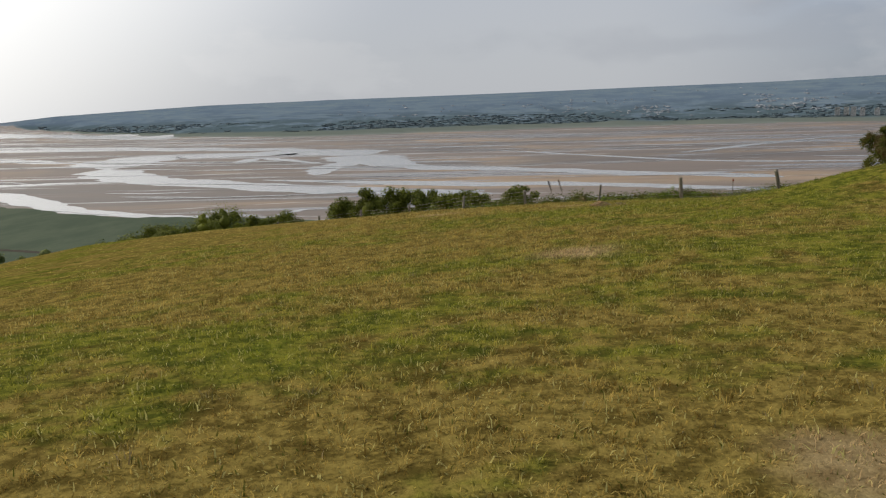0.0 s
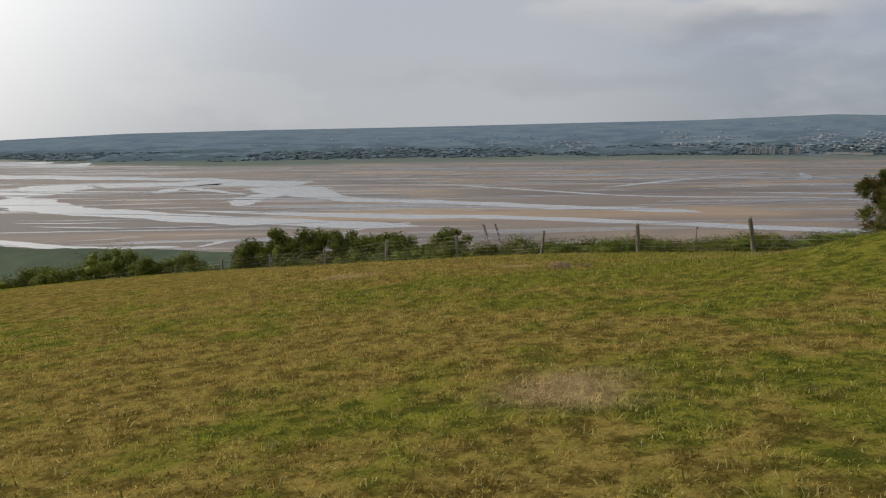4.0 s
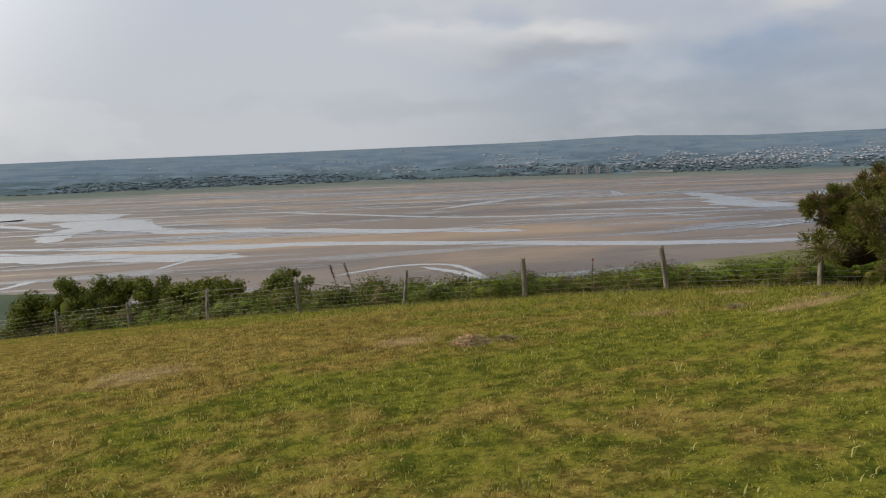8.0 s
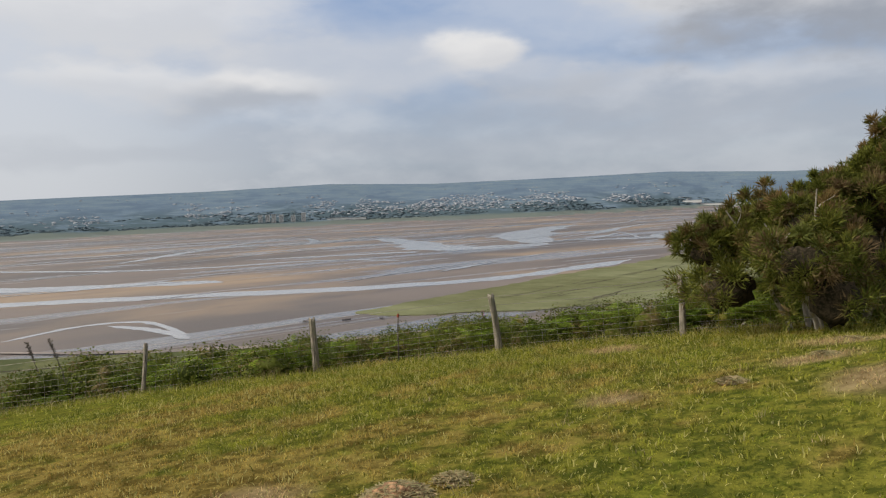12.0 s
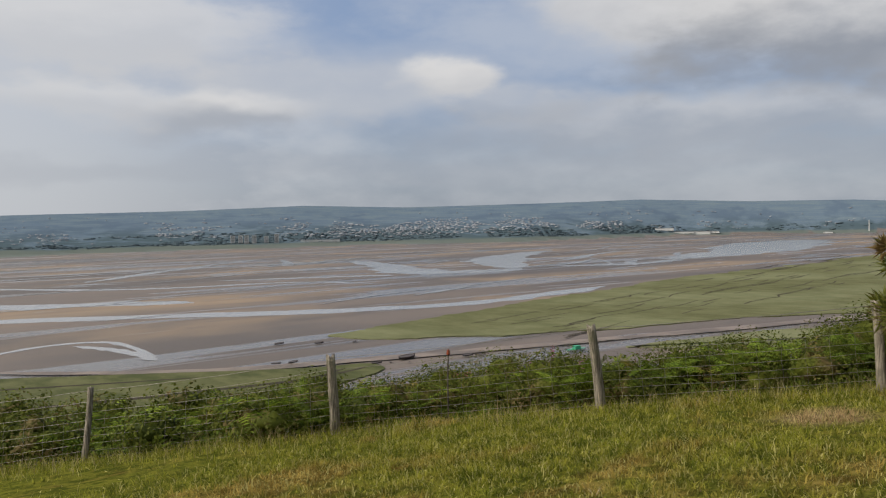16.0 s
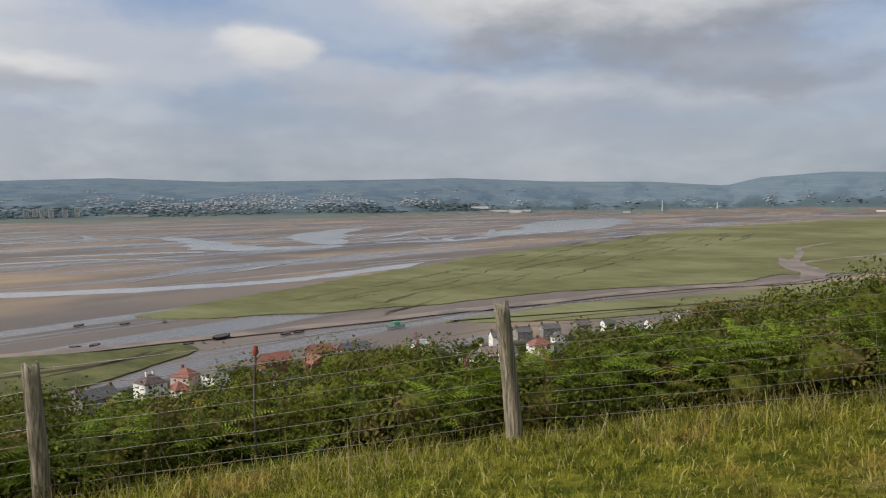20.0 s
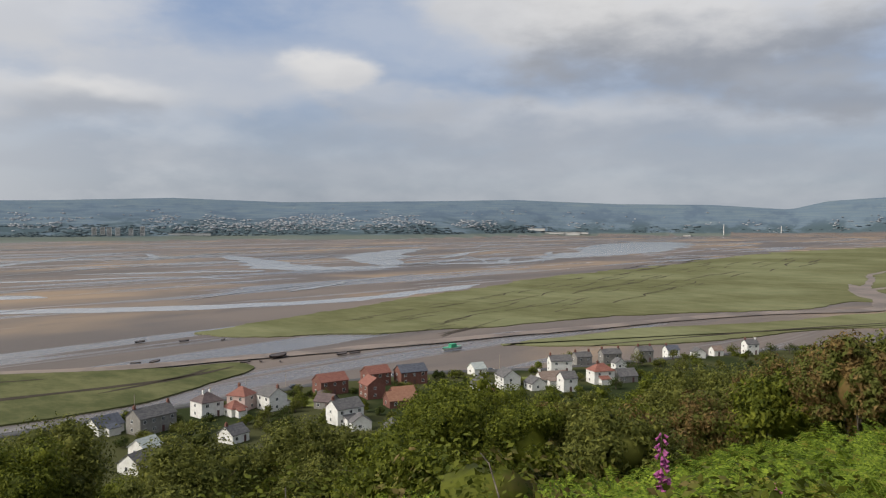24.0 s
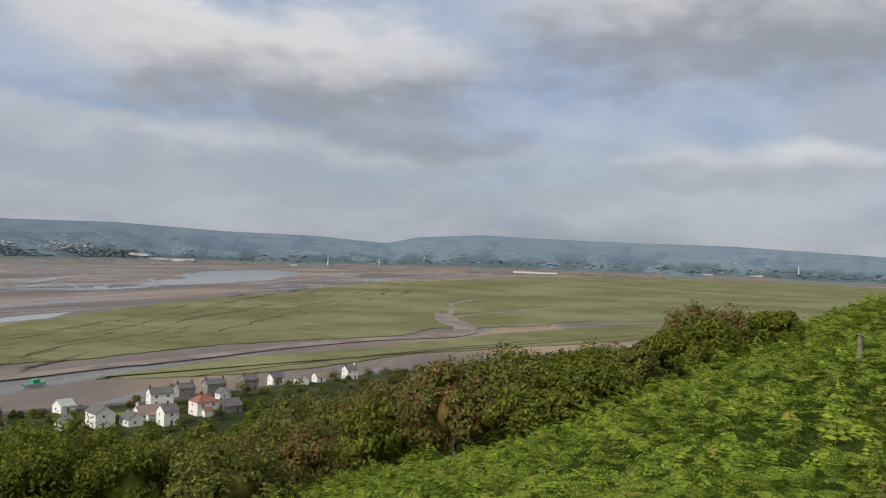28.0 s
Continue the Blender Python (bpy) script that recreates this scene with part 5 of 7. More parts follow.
def foxglove(x, y, top, spike, mat, seed, count, label):
    gen = np.random.default_rng(seed)
    h = max(0.7, top - gz(x, y))
    ob = thing("foxglove", label, "flower", "foxgloves in the bracken", (x, y, gz(x, y)))
    bend = gen.normal(0, 0.05)
    v, f = tube([(bend * u * u, 0, h * u) for u in np.linspace(0, 1, 6)], np.linspace(0.008, 0.003, 6), 6)
    part("stem", mesh_of("stem", v, f, MAT_FOX_STEM, True), ob)
    t = np.linspace(0, 2 * np.pi, 7, endpoint=False)
    rows = [(0.004, 0.0), (0.010, 0.012), (0.013, 0.030), (0.017, 0.044)]
    tv = np.vstack([np.stack([r * np.cos(t), r * np.sin(t), np.full(7, -z)], -1) for r, z in rows])
    tf = tris(np.array([(i * 7 + j, i * 7 + (j + 1) % 7, (i + 1) * 7 + (j + 1) % 7, (i + 1) * 7 + j) for i in range(3) for j in range(7)]))
    for i in range(count):
        u = i / count
        a = gen.uniform(-1.9, 1.9) - 2.2
        r = 0.012
        m = Matrix.Translation((bend * (1 - u * spike / h) ** 2 + r * math.cos(a), r * math.sin(a), h - spike * u)) @ Euler((0, radians(-50), a)).to_matrix().to_4x4() @ Matrix.Scale(0.45 + 0.5 * u, 4)
        part("bell", bell_mesh(tv, tf, mat), ob, "", m)
    return ob


BELLS = {}


def bell_mesh(tv, tf, mat):
    if mat.name not in BELLS:
        BELLS[mat.name] = mesh_of("bell", tv, tf, mat, True)
    return BELLS[mat.name]

for args in [(13.8, 26.76, 66.75, 0.30, MAT_FOX_OLD, 1, 26, "faded pink foxglove spike above the bracken"), (12.47, 26.82, 67.33, 0.26, MAT_FOX, 2, 26, "bright magenta foxglove in flower among bracken"), (11.4, 26.35, 67.22, 0.22, MAT_FOX_OLD, 3, 20, "faded foxglove spike among bracken"),
             (12.5, 27.5, 66.85, 0.16, MAT_FOX_OLD, 4, 16, "faded pink foxglove beside a bright one"), (11.85, 25.65, 67.25, 0.15, MAT_FOX_OLD, 5, 14, "small faded foxglove near the barbed wire"), (12.3, 27.9, 66.75, 0.14, MAT_FOX_OLD, 6, 16, "short pink foxglove just beyond the fence")]:
    foxglove(*args)

# ---- dead branches over the bracken ----
for i, (x, y, z, r, lean) in enumerate([(24.8, 21.2, 67.4, 0.9, -0.3)]):
    gen = np.random.default_rng(900 + i)
    ob = thing("dead_branch", "bare pale dead branch sticking out of the bracken", "branch", "dead branches", (x, y, gz(x, y)))
    h = max(0.7, z - gz(x, y))
    pairs = [tube([(lean * u * 0.6, 0.1 * math.sin(3 * u), h * u) for u in np.linspace(0, 1, 6)], np.linspace(0.022, 0.006, 6), 6)]
    for _ in range(4):
        u0, a = gen.uniform(0.4, 0.85), gen.uniform(0, 6.28)
        pairs.append(tube([(lean * u0 * 0.6 + 0.3 * r * w * math.cos(a), 0.3 * r * w * math.sin(a), h * u0 + 0.35 * r * w) for w in np.linspace(0, 1, 4)], np.linspace(0.012, 0.003, 4), 5))
    v, f = joined(pairs)
    part("limb", mesh_of("limb", v, f, MAT_DEAD, True), ob)

# ---- pasture grass ----
WALK_XY = np.array([(0.4, -1.5), (0.5, 1.0), (0.5, 4.0), (0.8, 8.0), (0.8, 12.0), (1.6, 15.0), (3.0, 18.0), (5.0, 20.5), (7.0, 23.0), (9.0, 25.0)])
WALK_FINE = np.stack([np.interp(np.linspace(0, 9, 60), range(10), WALK_XY[:, k]) for k in (0, 1)], -1)


def grass(name, count, box, tall, wide, seed, mat, label, weight, lean=0.5, clump=0.0):
    gen = np.random.default_rng(seed)
    x, y = gen.uniform(box[0], box[1], count), gen.uniform(box[2], box[3], count)
    # half of the blades stand in tufts, leaning out from the middle of each
    tufts = max(1, count // 24)
    which = gen.integers(0, tufts, count)
    tx, ty, tall_tuft = gen.uniform(box[0], box[1], tufts), gen.uniform(box[2], box[3], tufts), gen.uniform(0.6, 1.3, tufts)
    in_tuft = gen.random(count) < 0.45
    spread = 0.035 if wide[1] < 0.02 else 0.09
    ox, oy = gen.normal(0, spread, count), gen.normal(0, spread, count)
    x, y = np.where(in_tuft, tx[which] + ox, x), np.where(in_tuft, ty[which] + oy, y)
    grow = np.where(in_tuft, tall_tuft[which], 0.7)
    outward = np.where(in_tuft, np.arctan2(oy, ox) + gen.normal(0, 0.7, count), gen.uniform(0, 6.283, count))
    if clump:
        x, y = sv(gen.normal(24.75, clump, count), gen.uniform(box[0], box[1], count))
    ok = gen.random(count) < weight(x, y)
    x, y, grow, outward = x[ok], y[ok], grow[ok], outward[ok]
    n = len(x)
    lush = 0.45 * fbm(x * 1.1, y * 1.1, 91, 3) + 0.55 * fbm(x * 6.5, y * 6.5, 97, 2)
    s = (x + y) * 0.7071
    h = gen.uniform(tall[0], tall[1], n) * (0.25 + 1.5 * lush) * grow * (1 + 0.9 * smooth01(s, 16, 24) * (tall[1] < 0.12))
    w = gen.uniform(wide[0], wide[1], n)
    a, t = gen.uniform(0, 6.283, n), np.abs(gen.normal(0, lean, n))
    b = outward
    z = ground_z(x, y) - 0.008
    dx, dy = np.cos(a) * w * 0.5, np.sin(a) * w * 0.5
    # each blade rises, then bends over to its tip
    bend = t + gen.uniform(0.2, 1.1, n)
    mx, my, mz = x + np.cos(b) * np.sin(t) * h * 0.55, y + np.sin(b) * np.sin(t) * h * 0.55, z + np.cos(t) * h * 0.55
    tip = np.stack([mx + np.cos(b) * np.sin(bend) * h * 0.5, my + np.sin(b) * np.sin(bend) * h * 0.5, np.maximum(mz + np.cos(bend) * h * 0.5, z + 0.01)], -1)
    v = np.stack([np.stack([x - dx, y - dy, z], -1), np.stack([x + dx, y + dy, z], -1), np.stack([mx + 0.8 * dx, my + 0.8 * dy, mz], -1), np.stack([mx - 0.8 * dx, my - 0.8 * dy, mz], -1), tip], 1).reshape(-1, 3)
    if wide[1] > 0.02:
        v = v.reshape(n, 5, 3)[:, [0, 1, 4]].reshape(-1, 3)
        return thing(name, label, "grass", data=mesh_of(name, v, np.arange(3 * n).reshape(-1, 3), mat), kind="stuff")
    k0 = np.arange(n)[:, None] * 5
    f = np.concatenate([k0 + [[0, 1, 2]], k0 + [[0, 2, 3]], k0 + [[3, 2, 4]]], 1).reshape(-1, 3)
    return thing(name, label, "grass", data=mesh_of(name, v, f, mat), kind="stuff")


def path_distance(x, y):
    return np.sqrt(np.min((x[:, None] - WALK_FINE[None, :, 0]) ** 2 + (y[:, None] - WALK_FINE[None, :, 1]) ** 2, axis=1))


def in_field(x, y):
    return (x + y) * 0.7071 < 25.0


def weight_near(x, y):
    return in_field(x, y) * np.clip(1.15 - path_distance(x, y) / 7.0, 0, 1)


def weight_far(x, y):
    return in_field(x, y) * np.clip(path_distance(x, y) / 4.0 - 0.4, 0, 1) * np.clip(1.25 - path_distance(x, y) / 26.0, 0.1, 1)


def weight_corner(x, y):
    return in_field(x, y) * smooth01((x + y) * 0.7071, 19.0, 21.5) * np.clip(1.3 - np.hypot(x - 9, y - 21) / 9.0, 0, 1)


def weight_verge(x, y):
    s = (x + y) * 0.7071
    return np.exp(-((s - 24.6) / 0.95) ** 2) * np.clip(1.3 - path_distance(x, y) / 30, 0.25, 1)


for q in range(4):
    grass("pasture_grass", 175000, (-7.5, 9.5, -4.0 + 7.5 * q, 3.5 + 7.5 * q), (0.030, 0.070), (0.006, 0.013), 70 + q, MAT_BLADE, "short yellow-green pasture grass with dry patches", weight_near, 1.05)
grass("pasture_grass", 230000, (-40, 18, -10, 48), (0.018, 0.042), (0.022, 0.050), 80, MAT_BLADE, "pasture grass falling away down the hill", weight_far, 1.5)
grass("pasture_grass", 130000, (6.5, 17.5, 13.0, 25.0), (0.03, 0.062), (0.006, 0.012), 84, MAT_BLADE, "ankle-high green grass in the corner by the fence", weight_corner, 0.6)
grass("long_grass", 70000, (-1, 44, 0, 0), (0.08, 0.20), (0.006, 0.012), 81, MAT_BLADE, "long uncut grass along the foot of the fence", weight_verge, 0.5, 0.9)
grass("dry_stalks", 8000, (-1, 44, 0, 0), (0.15, 0.42), (0.003, 0.006), 82, MAT_STALK, "dry brown grass stalks along the fence", weight_verge, 0.4, 0.6)
grass("dry_stalks", 10000, (-8, 10, -3, 26), (0.04, 0.08), (0.004, 0.008), 83, MAT_STALK, "straw-coloured stalks scattered in the pasture", lambda x, y: weight_near(x, y) * smooth01(-(x + y), -31, -25), 0.8)

# ---- heaps of dry cuttings and mole-turned soil ----
k = Mat("dry soil", 0.95, 0.1)
MAT_SOIL = k.done(k.mix(k.step(k.noise(25.0, 4), 0.4, 0.6), (0.16, 0.09, 0.05), (0.36, 0.21, 0.11)))
for i, (x, y, r, h) in enumerate([(3.95, 17.65, 0.22, 0.10), (4.4, 17.63, 0.12, 0.05), (7.64, 17.63, 0.12, 0.05), (8.98, 17.45, 0.12, 0.04), (10.9, 18.1, 0.2, 0.04)]):
    gen = np.random.default_rng(950 + i)
    heap = thing("molehill", "low heap of dry soil and brown cut grass in the pasture", "molehill", "heaps in the pasture", (x, y, gz(x, y)))
    rings, sides = 6, 16
    v = [(0, 0, h)]
    for j in range(1, rings + 1):
        for q in range(sides):
            a, rr = 2 * math.pi * q / sides, r * j / rings * (1 + 0.22 * gen.normal())
            v.append((rr * math.cos(a), rr * math.sin(a), h * max(0.0, math.cos(j / rings * 1.45)) * gen.uniform(0.75, 1.2) - (0.03 if j == rings else 0)))
    f = [(0, 1 + q, 1 + (q + 1) % sides) for q in range(sides)]
    f += [t for j in range(rings - 1) for q in range(sides) for a, b, c, d in [(1 + j * sides + q, 1 + (j + 1) * sides + q, 1 + (j + 1) * sides + (q + 1) % sides, 1 + j * sides + (q + 1) % sides)] for t in ((a, b, c), (a, c, d))]
    part("soil", mesh_of("soil", v, f, MAT_SOIL), heap)
    n = 900
    a, rr = gen.uniform(0, 6.28, n), r * 1.15 * np.sqrt(gen.random(n))
    at = np.stack([rr * np.cos(a), rr * np.sin(a), h * np.cos(rr / r * 1.3).clip(0, 1) + 0.005], -1)
    sv_, sf_ = strewn([(-0.5, 0, 0), (0.5, -0.04, 0), (0.5, 0.04, 0.02)], [(0, 1, 2)], at, turned(n, gen.uniform(0, 6.28, n), gen.normal(0, 0.5, n)), gen.uniform(0.05, 0.12, n))
    tagged(part("straw", mesh_of("straw", sv_, sf_, MAT_STALK), heap), "brown dry grass cuttings", kind="stuff")

# ---- the village by the shore ----
def wall_mat(name, a, b, rough=0.8):
    k = Mat(name, rough, 0.2)
    n = k.noise(0.9, 5, 0.6)
    return k.done(k.mix(k.math("MULTIPLY", k.step(n, 0.4, 0.7), 0.6), a, b))


def roof_mat(name, a, b, rough=0.75):
    k = Mat(name, rough, 0.25)
    n = k.noise(1.0, 4, 0.65, k.vec(0.8, 0.8, 3.0))
    k.bump(k.noise(1.0, 2, 0.5, k.vec(0.3, 0.3, 5.0)), 0.5, 0.05)
    return k.done(k.mix(k.step(n, 0.35, 0.65), a, b))


WALLS = {"w": wall_mat("white render", (0.70, 0.69, 0.66), (0.52, 0.50, 0.46)), "g": wall_mat("grey stone", (0.20, 0.19, 0.175), (0.30, 0.28, 0.26)), "p": wall_mat("pinkish render", (0.52, 0.40, 0.36), (0.42, 0.33, 0.30)), "b": wall_mat("red brick", (0.15, 0.070, 0.055), (0.20, 0.10, 0.078))}
ROOFS = {"s": roof_mat("grey slate", (0.075, 0.072, 0.075), (0.125, 0.118, 0.115)), "d": roof_mat("dark tile", (0.075, 0.055, 0.055), (0.12, 0.09, 0.085)), "r": roof_mat("red tile", (0.17, 0.068, 0.052), (0.23, 0.10, 0.075)), "u": roof_mat("blue slate", (0.06, 0.066, 0.085), (0.10, 0.105, 0.125)), "o": roof_mat("orange tile", (0.20, 0.095, 0.06), (0.25, 0.13, 0.085)), "n": roof_mat("brown tile", (0.16, 0.115, 0.095), (0.22, 0.17, 0.14)), "g": roof_mat("pale sheet", (0.28, 0.31, 0.30), (0.38, 0.40, 0.38))}
k = Mat("window glass", 0.08, 0.6)
MAT_PANE = k.done((0.02, 0.024, 0.03))
k = Mat("white window frame", 0.5, 0.3)
MAT_FRAME = k.done((0.72, 0.72, 0.70))
k = Mat("painted door", 0.5, 0.3)
MAT_DOOR = k.done((0.10, 0.05, 0.045))
k = Mat("chimney pot", 0.85, 0.2)
MAT_POT = k.done(k.mix(k.noise(3.0), (0.30, 0.14, 0.08), (0.20, 0.10, 0.07)))
ROOF_NAMES = {"s": "grey slate", "d": "dark tiled", "r": "red tiled", "u": "blue-grey slate", "o": "orange tiled", "n": "brown tiled", "g": "pale sheeted"}
WALL_NAMES = {"w": "white rendered", "g": "grey stone", "p": "pink-washed", "b": "red brick"}


def box_bm(bm, x0, y0, z0, x1, y1, z1):
    vs = [bm.verts.new(p) for p in ((x0, y0, z0), (x1, y0, z0), (x1, y1, z0), (x0, y1, z0), (x0, y0, z1), (x1, y0, z1), (x1, y1, z1), (x0, y1, z1))]
    for q in ((0, 3, 2, 1), (4, 5, 6, 7), (0, 1, 5, 4), (1, 2, 6, 5), (2, 3, 7, 6), (3, 0, 4, 7)):
        bm.faces.new([vs[i] for i in q])


def box_mesh(name, mat, *b):
    bm = bmesh.new()
    box_bm(bm, *b)
    return bm_mesh(name, bm, mat)


WINDOW = {}


def window_on(house, m, w, h):
    key = (round(w, 1), round(h, 1))
    if key not in WINDOW:
        bm = bmesh.new()
        t = 0.07
        for b in ((-w / 2, -0.05, 0, -w / 2 + t, 0.06, h), (w / 2 - t, -0.05, 0, w / 2, 0.06, h), (-w / 2 + t, -0.05, 0, w / 2 - t, 0.06, t), (-w / 2 + t, -0.05, h - t, w / 2 - t, 0.06, h), (-0.03, -0.045, t, 0.03, 0.055, h - t)):
            box_bm(bm, *b)
        WINDOW[key] = (box_mesh("window", MAT_PANE, -w / 2 + 0.02, -0.02, 0.02, w / 2 - 0.02, 0.08, h - 0.02), bm_mesh("frame", bm, MAT_FRAME))
    pane, fr = WINDOW[key]
    win = part("window", pane, house, "", m)
    part("frame", fr, win)


def house(x, y, w, wall, roof, turn, deep=7.0, storeys=2, chimneys=1, hip=0.0, z=None, label=None, windows=True, group="village houses", lean_to=False):
    """A house w metres along its ridge, deep across it."""
    gen = np.random.default_rng(int(abs(x) * 7 + abs(y) * 13))
    eaves = 2.55 * storeys + 0.2
    rise = deep * 0.36
    base = gz(x, y) if z is None else z
    top = thing("house", label or f"{WALL_NAMES[wall]} house with a {ROOF_NAMES[roof]} roof in the shore village", "house", group, (x, y, base - 0.3), turn)
    hw, hd = w / 2, deep / 2
    bm = bmesh.new()
    ring = [(-hw, -hd), (hw, -hd), (hw, hd), (-hw, hd)]
    lo = [bm.verts.new((a, b, 0)) for a, b in ring]
    hi = [bm.verts.new((a, b, eaves + 0.3)) for a, b in ring]
    for i in range(4):
        bm.faces.new((lo[i], lo[(i + 1) % 4], hi[(i + 1) % 4], hi[i]))
    if not hip:
        ga, gb = bm.verts.new((-hw, 0, eaves + 0.3 + rise)), bm.verts.new((hw, 0, eaves + 0.3 + rise))
        bm.faces.new((hi[3], hi[0], ga))
        bm.faces.new((hi[1], hi[2], gb))
    part("wall", bm_mesh("wall", bm, WALLS[wall]), top)
    bm = bmesh.new()
    o, th, e = 0.3, 0.16, eaves + 0.3
    run = hd + o
    drop = rise * o / hd
    r = e + rise + 0.12
    ridge = hw + 0.25 - hip * hd
    for side in (-1, 1):
        a = [(-hw - 0.25, side * run, e - drop + 0.12), (hw + 0.25, side * run, e - drop + 0.12), (ridge, 0, r), (-ridge, 0, r)]
        up = [bm.verts.new(p) for p in a]
        dn = [bm.verts.new((p[0], p[1], p[2] - th)) for p in a]
        bm.faces.new(up if side < 0 else up[::-1])
        bm.faces.new(dn[::-1] if side < 0 else dn)
        for i in range(4):
            bm.faces.new((up[i], dn[i], dn[(i + 1) % 4], up[(i + 1) % 4]))
    if hip:
        for side in (-1, 1):
            vs = [bm.verts.new(p) for p in ((side * (hw + 0.25), -run, e - drop + 0.12), (side * (hw + 0.25), run, e - drop + 0.12), (side * ridge, 0, r))]
            bm.faces.new(vs)
    bmesh.ops.recalc_face_normals(bm, faces=bm.faces)
    part("roof", bm_mesh("roof", bm, ROOFS[roof]), top)
    for c in range(chimneys):
        cx = (-hw + 0.5, hw - 0.5)[c % 2] if not hip else (-hw * 0.3, hw * 0.3)[c % 2]
        ch = part("chimney", box_mesh("chimney", WALLS["b" if wall != "w" or gen.random() < 0.5 else "w"], cx - 0.4, -0.35, e + rise * 0.6, cx + 0.4, 0.35, e + rise + 1.0), top)
        for q in (-0.18, 0.18):
            v, f = tube([(cx + q, 0, e + rise + 0.98), (cx + q, 0, e + rise + 1.35)], [0.13, 0.10], 8)
            part("chimney_pot", mesh_of("chimney_pot", v, f, MAT_POT, True), ch)
    if windows:
        n = max(1, int(w / 3.2))
        for side, ang in ((-1, 0), (1, 180)):
            for s in range(storeys):
                for i in range(n):
                    wx = -hw + w * (i + 0.5) / n
                    if s == 0 and i == n // 2 and side < 0:
                        part("door", box_mesh("door", MAT_DOOR, wx - 0.45, -hd - 0.04, 0.3, wx + 0.45, -hd + 0.06, 2.35), top)
                        continue
                    window_on(top, pose(wx, side * hd, 1.2 + 2.6 * s, 0, 0, ang), 1.15, 1.15)
        for side, ang in ((-1, -90), (1, 90)):
            for s in range(storeys):
                window_on(top, pose(side * hw, 0.6, 1.2 + 2.6 * s, 0, 0, ang), 1.0, 1.1)
    if lean_to:
        bm = bmesh.new()
        box_bm(bm, -hw * 0.6, -hd - 2.6, 0, hw * 0.3, -hd + 0.1, 2.6)
        ext = part("extension", bm_mesh("extension", bm, WALLS[wall]), top)
        bm = bmesh.new()
        v = [bm.verts.new(p) for p in ((-hw * 0.6 - 0.2, -hd - 2.8, 2.55), (hw * 0.3 + 0.2, -hd - 2.8, 2.55), (hw * 0.3 + 0.2, -hd, 3.6), (-hw * 0.6 - 0.2, -hd, 3.6), (-hw * 0.6 - 0.2, -hd - 2.8, 2.70), (hw * 0.3 + 0.2, -hd - 2.8, 2.70), (hw * 0.3 + 0.2, -hd, 3.75), (-hw * 0.6 - 0.2, -hd, 3.75))]
        for q in ((0, 3, 2, 1), (4, 5, 6, 7), (0, 1, 5, 4), (1, 2, 6, 5), (3, 0, 4, 7)):
            bm.faces.new([v[i] for i in q])
        part("extension_roof", bm_mesh("extension_roof", bm, ROOFS[roof]), ext)
    return top


# x, y, length, wall, roof, ridge turn, storeys, chimneys, hip
HOUSES = [
    (129, 275, 11, "w", "u", 10, 1, 0, 0, 1), (140, 266, 16, "g", "s", 8, 2, 2, 0, 0), (125, 242, 8, "w", "g", 15, 1, 0, 0, 0), (116, 229, 9, "w", "s", 20, 1, 0, 0, 0), (163, 271, 10, "w", "d", 0, 2, 2, 1, 0), (170, 265, 7, "w", "r", -5, 1, 0, 1, 1),
    (177, 271, 9, "p", "r", -70, 2, 1, 1, 0), (184, 263, 10, "w", "s", 85, 2, 1, 0, 1), (188, 229, 12, "w", "s", -8, 2, 1, 0, 1), (215, 268, 14, "b", "r", -12, 2, 0, 0, 0), (238, 267, 12, "b", "r", -14, 2, 0, 0, 0), (221, 251, 10, "b", "r", 70, 2, 0, 0, 0), (250, 259, 14, "b", "u", -20, 2, 0, 0, 0),
    (217, 233, 11, "b", "o", -25, 1, 0, 0, 0), (224, 238, 10, "b", "o", -25, 1, 0, 0, 0), (185, 218, 5, "w", "s", 60, 1, 0, 0, 0), (187, 205, 5, "w", "s", 65, 1, 0, 0, 0), (268, 223, 11, "w", "s", 60, 2, 0, 0, 0), (274, 214, 8, "w", "s", 65, 1, 0, 0, 0), (287, 215, 14, "w", "n", -32, 1, 1, 0, 1), (280, 203, 7, "w", "s", -30, 2, 0, 0, 0), (258, 228, 9, "w", "s", 60, 1, 0, 0, 0),
    (338, 233, 11, "g", "s", -30, 2, 2, 0, 0), (348, 224, 13, "g", "s", -33, 2, 2, 0, 0), (303, 202, 11, "w", "r", -30, 2, 1, 1, 1), (337, 213, 6, "w", "s", 60, 1, 0, 0, 0), (390, 214, 9, "w", "u", -35, 2, 1, 0, 0), (390, 200, 8, "w", "s", 50, 1, 0, 0, 0), (417, 185, 9, "w", "s", -35, 2, 2, 0, 0), (402, 196, 7, "w", "n", -35, 1, 0, 0, 0), (284, 252, 7, "w", "g", -20, 1, 0, 0, 0), (312, 196, 10, "g", "s", -30, 1, 0, 0, 0),
    (362, 214, 10, "g", "s", -33, 2, 2, 0, 0), (150, 236, 8, "w", "s", 10, 1, 1, 0, 0), (198, 250, 8, "g", "d", -70, 1, 0, 0, 0),
]
HOUSE_XY = [h[:2] for h in HOUSES] + [(312, 228)]
for x, y, w, wall, roof, turn, storeys, ch, hip, ext in HOUSES:
    house(x, y, w * (0.72 if x > 320 else 0.84), wall, roof, turn, 5.4 if x > 320 else 6.3 if w < 9 else 7.2, storeys, ch, hip, lean_to=bool(ext))
house(312, 228, 9.5, "w", "s", -38, 6.0, 2, 1, label="tall white gable-ended house with a grey slate roof")

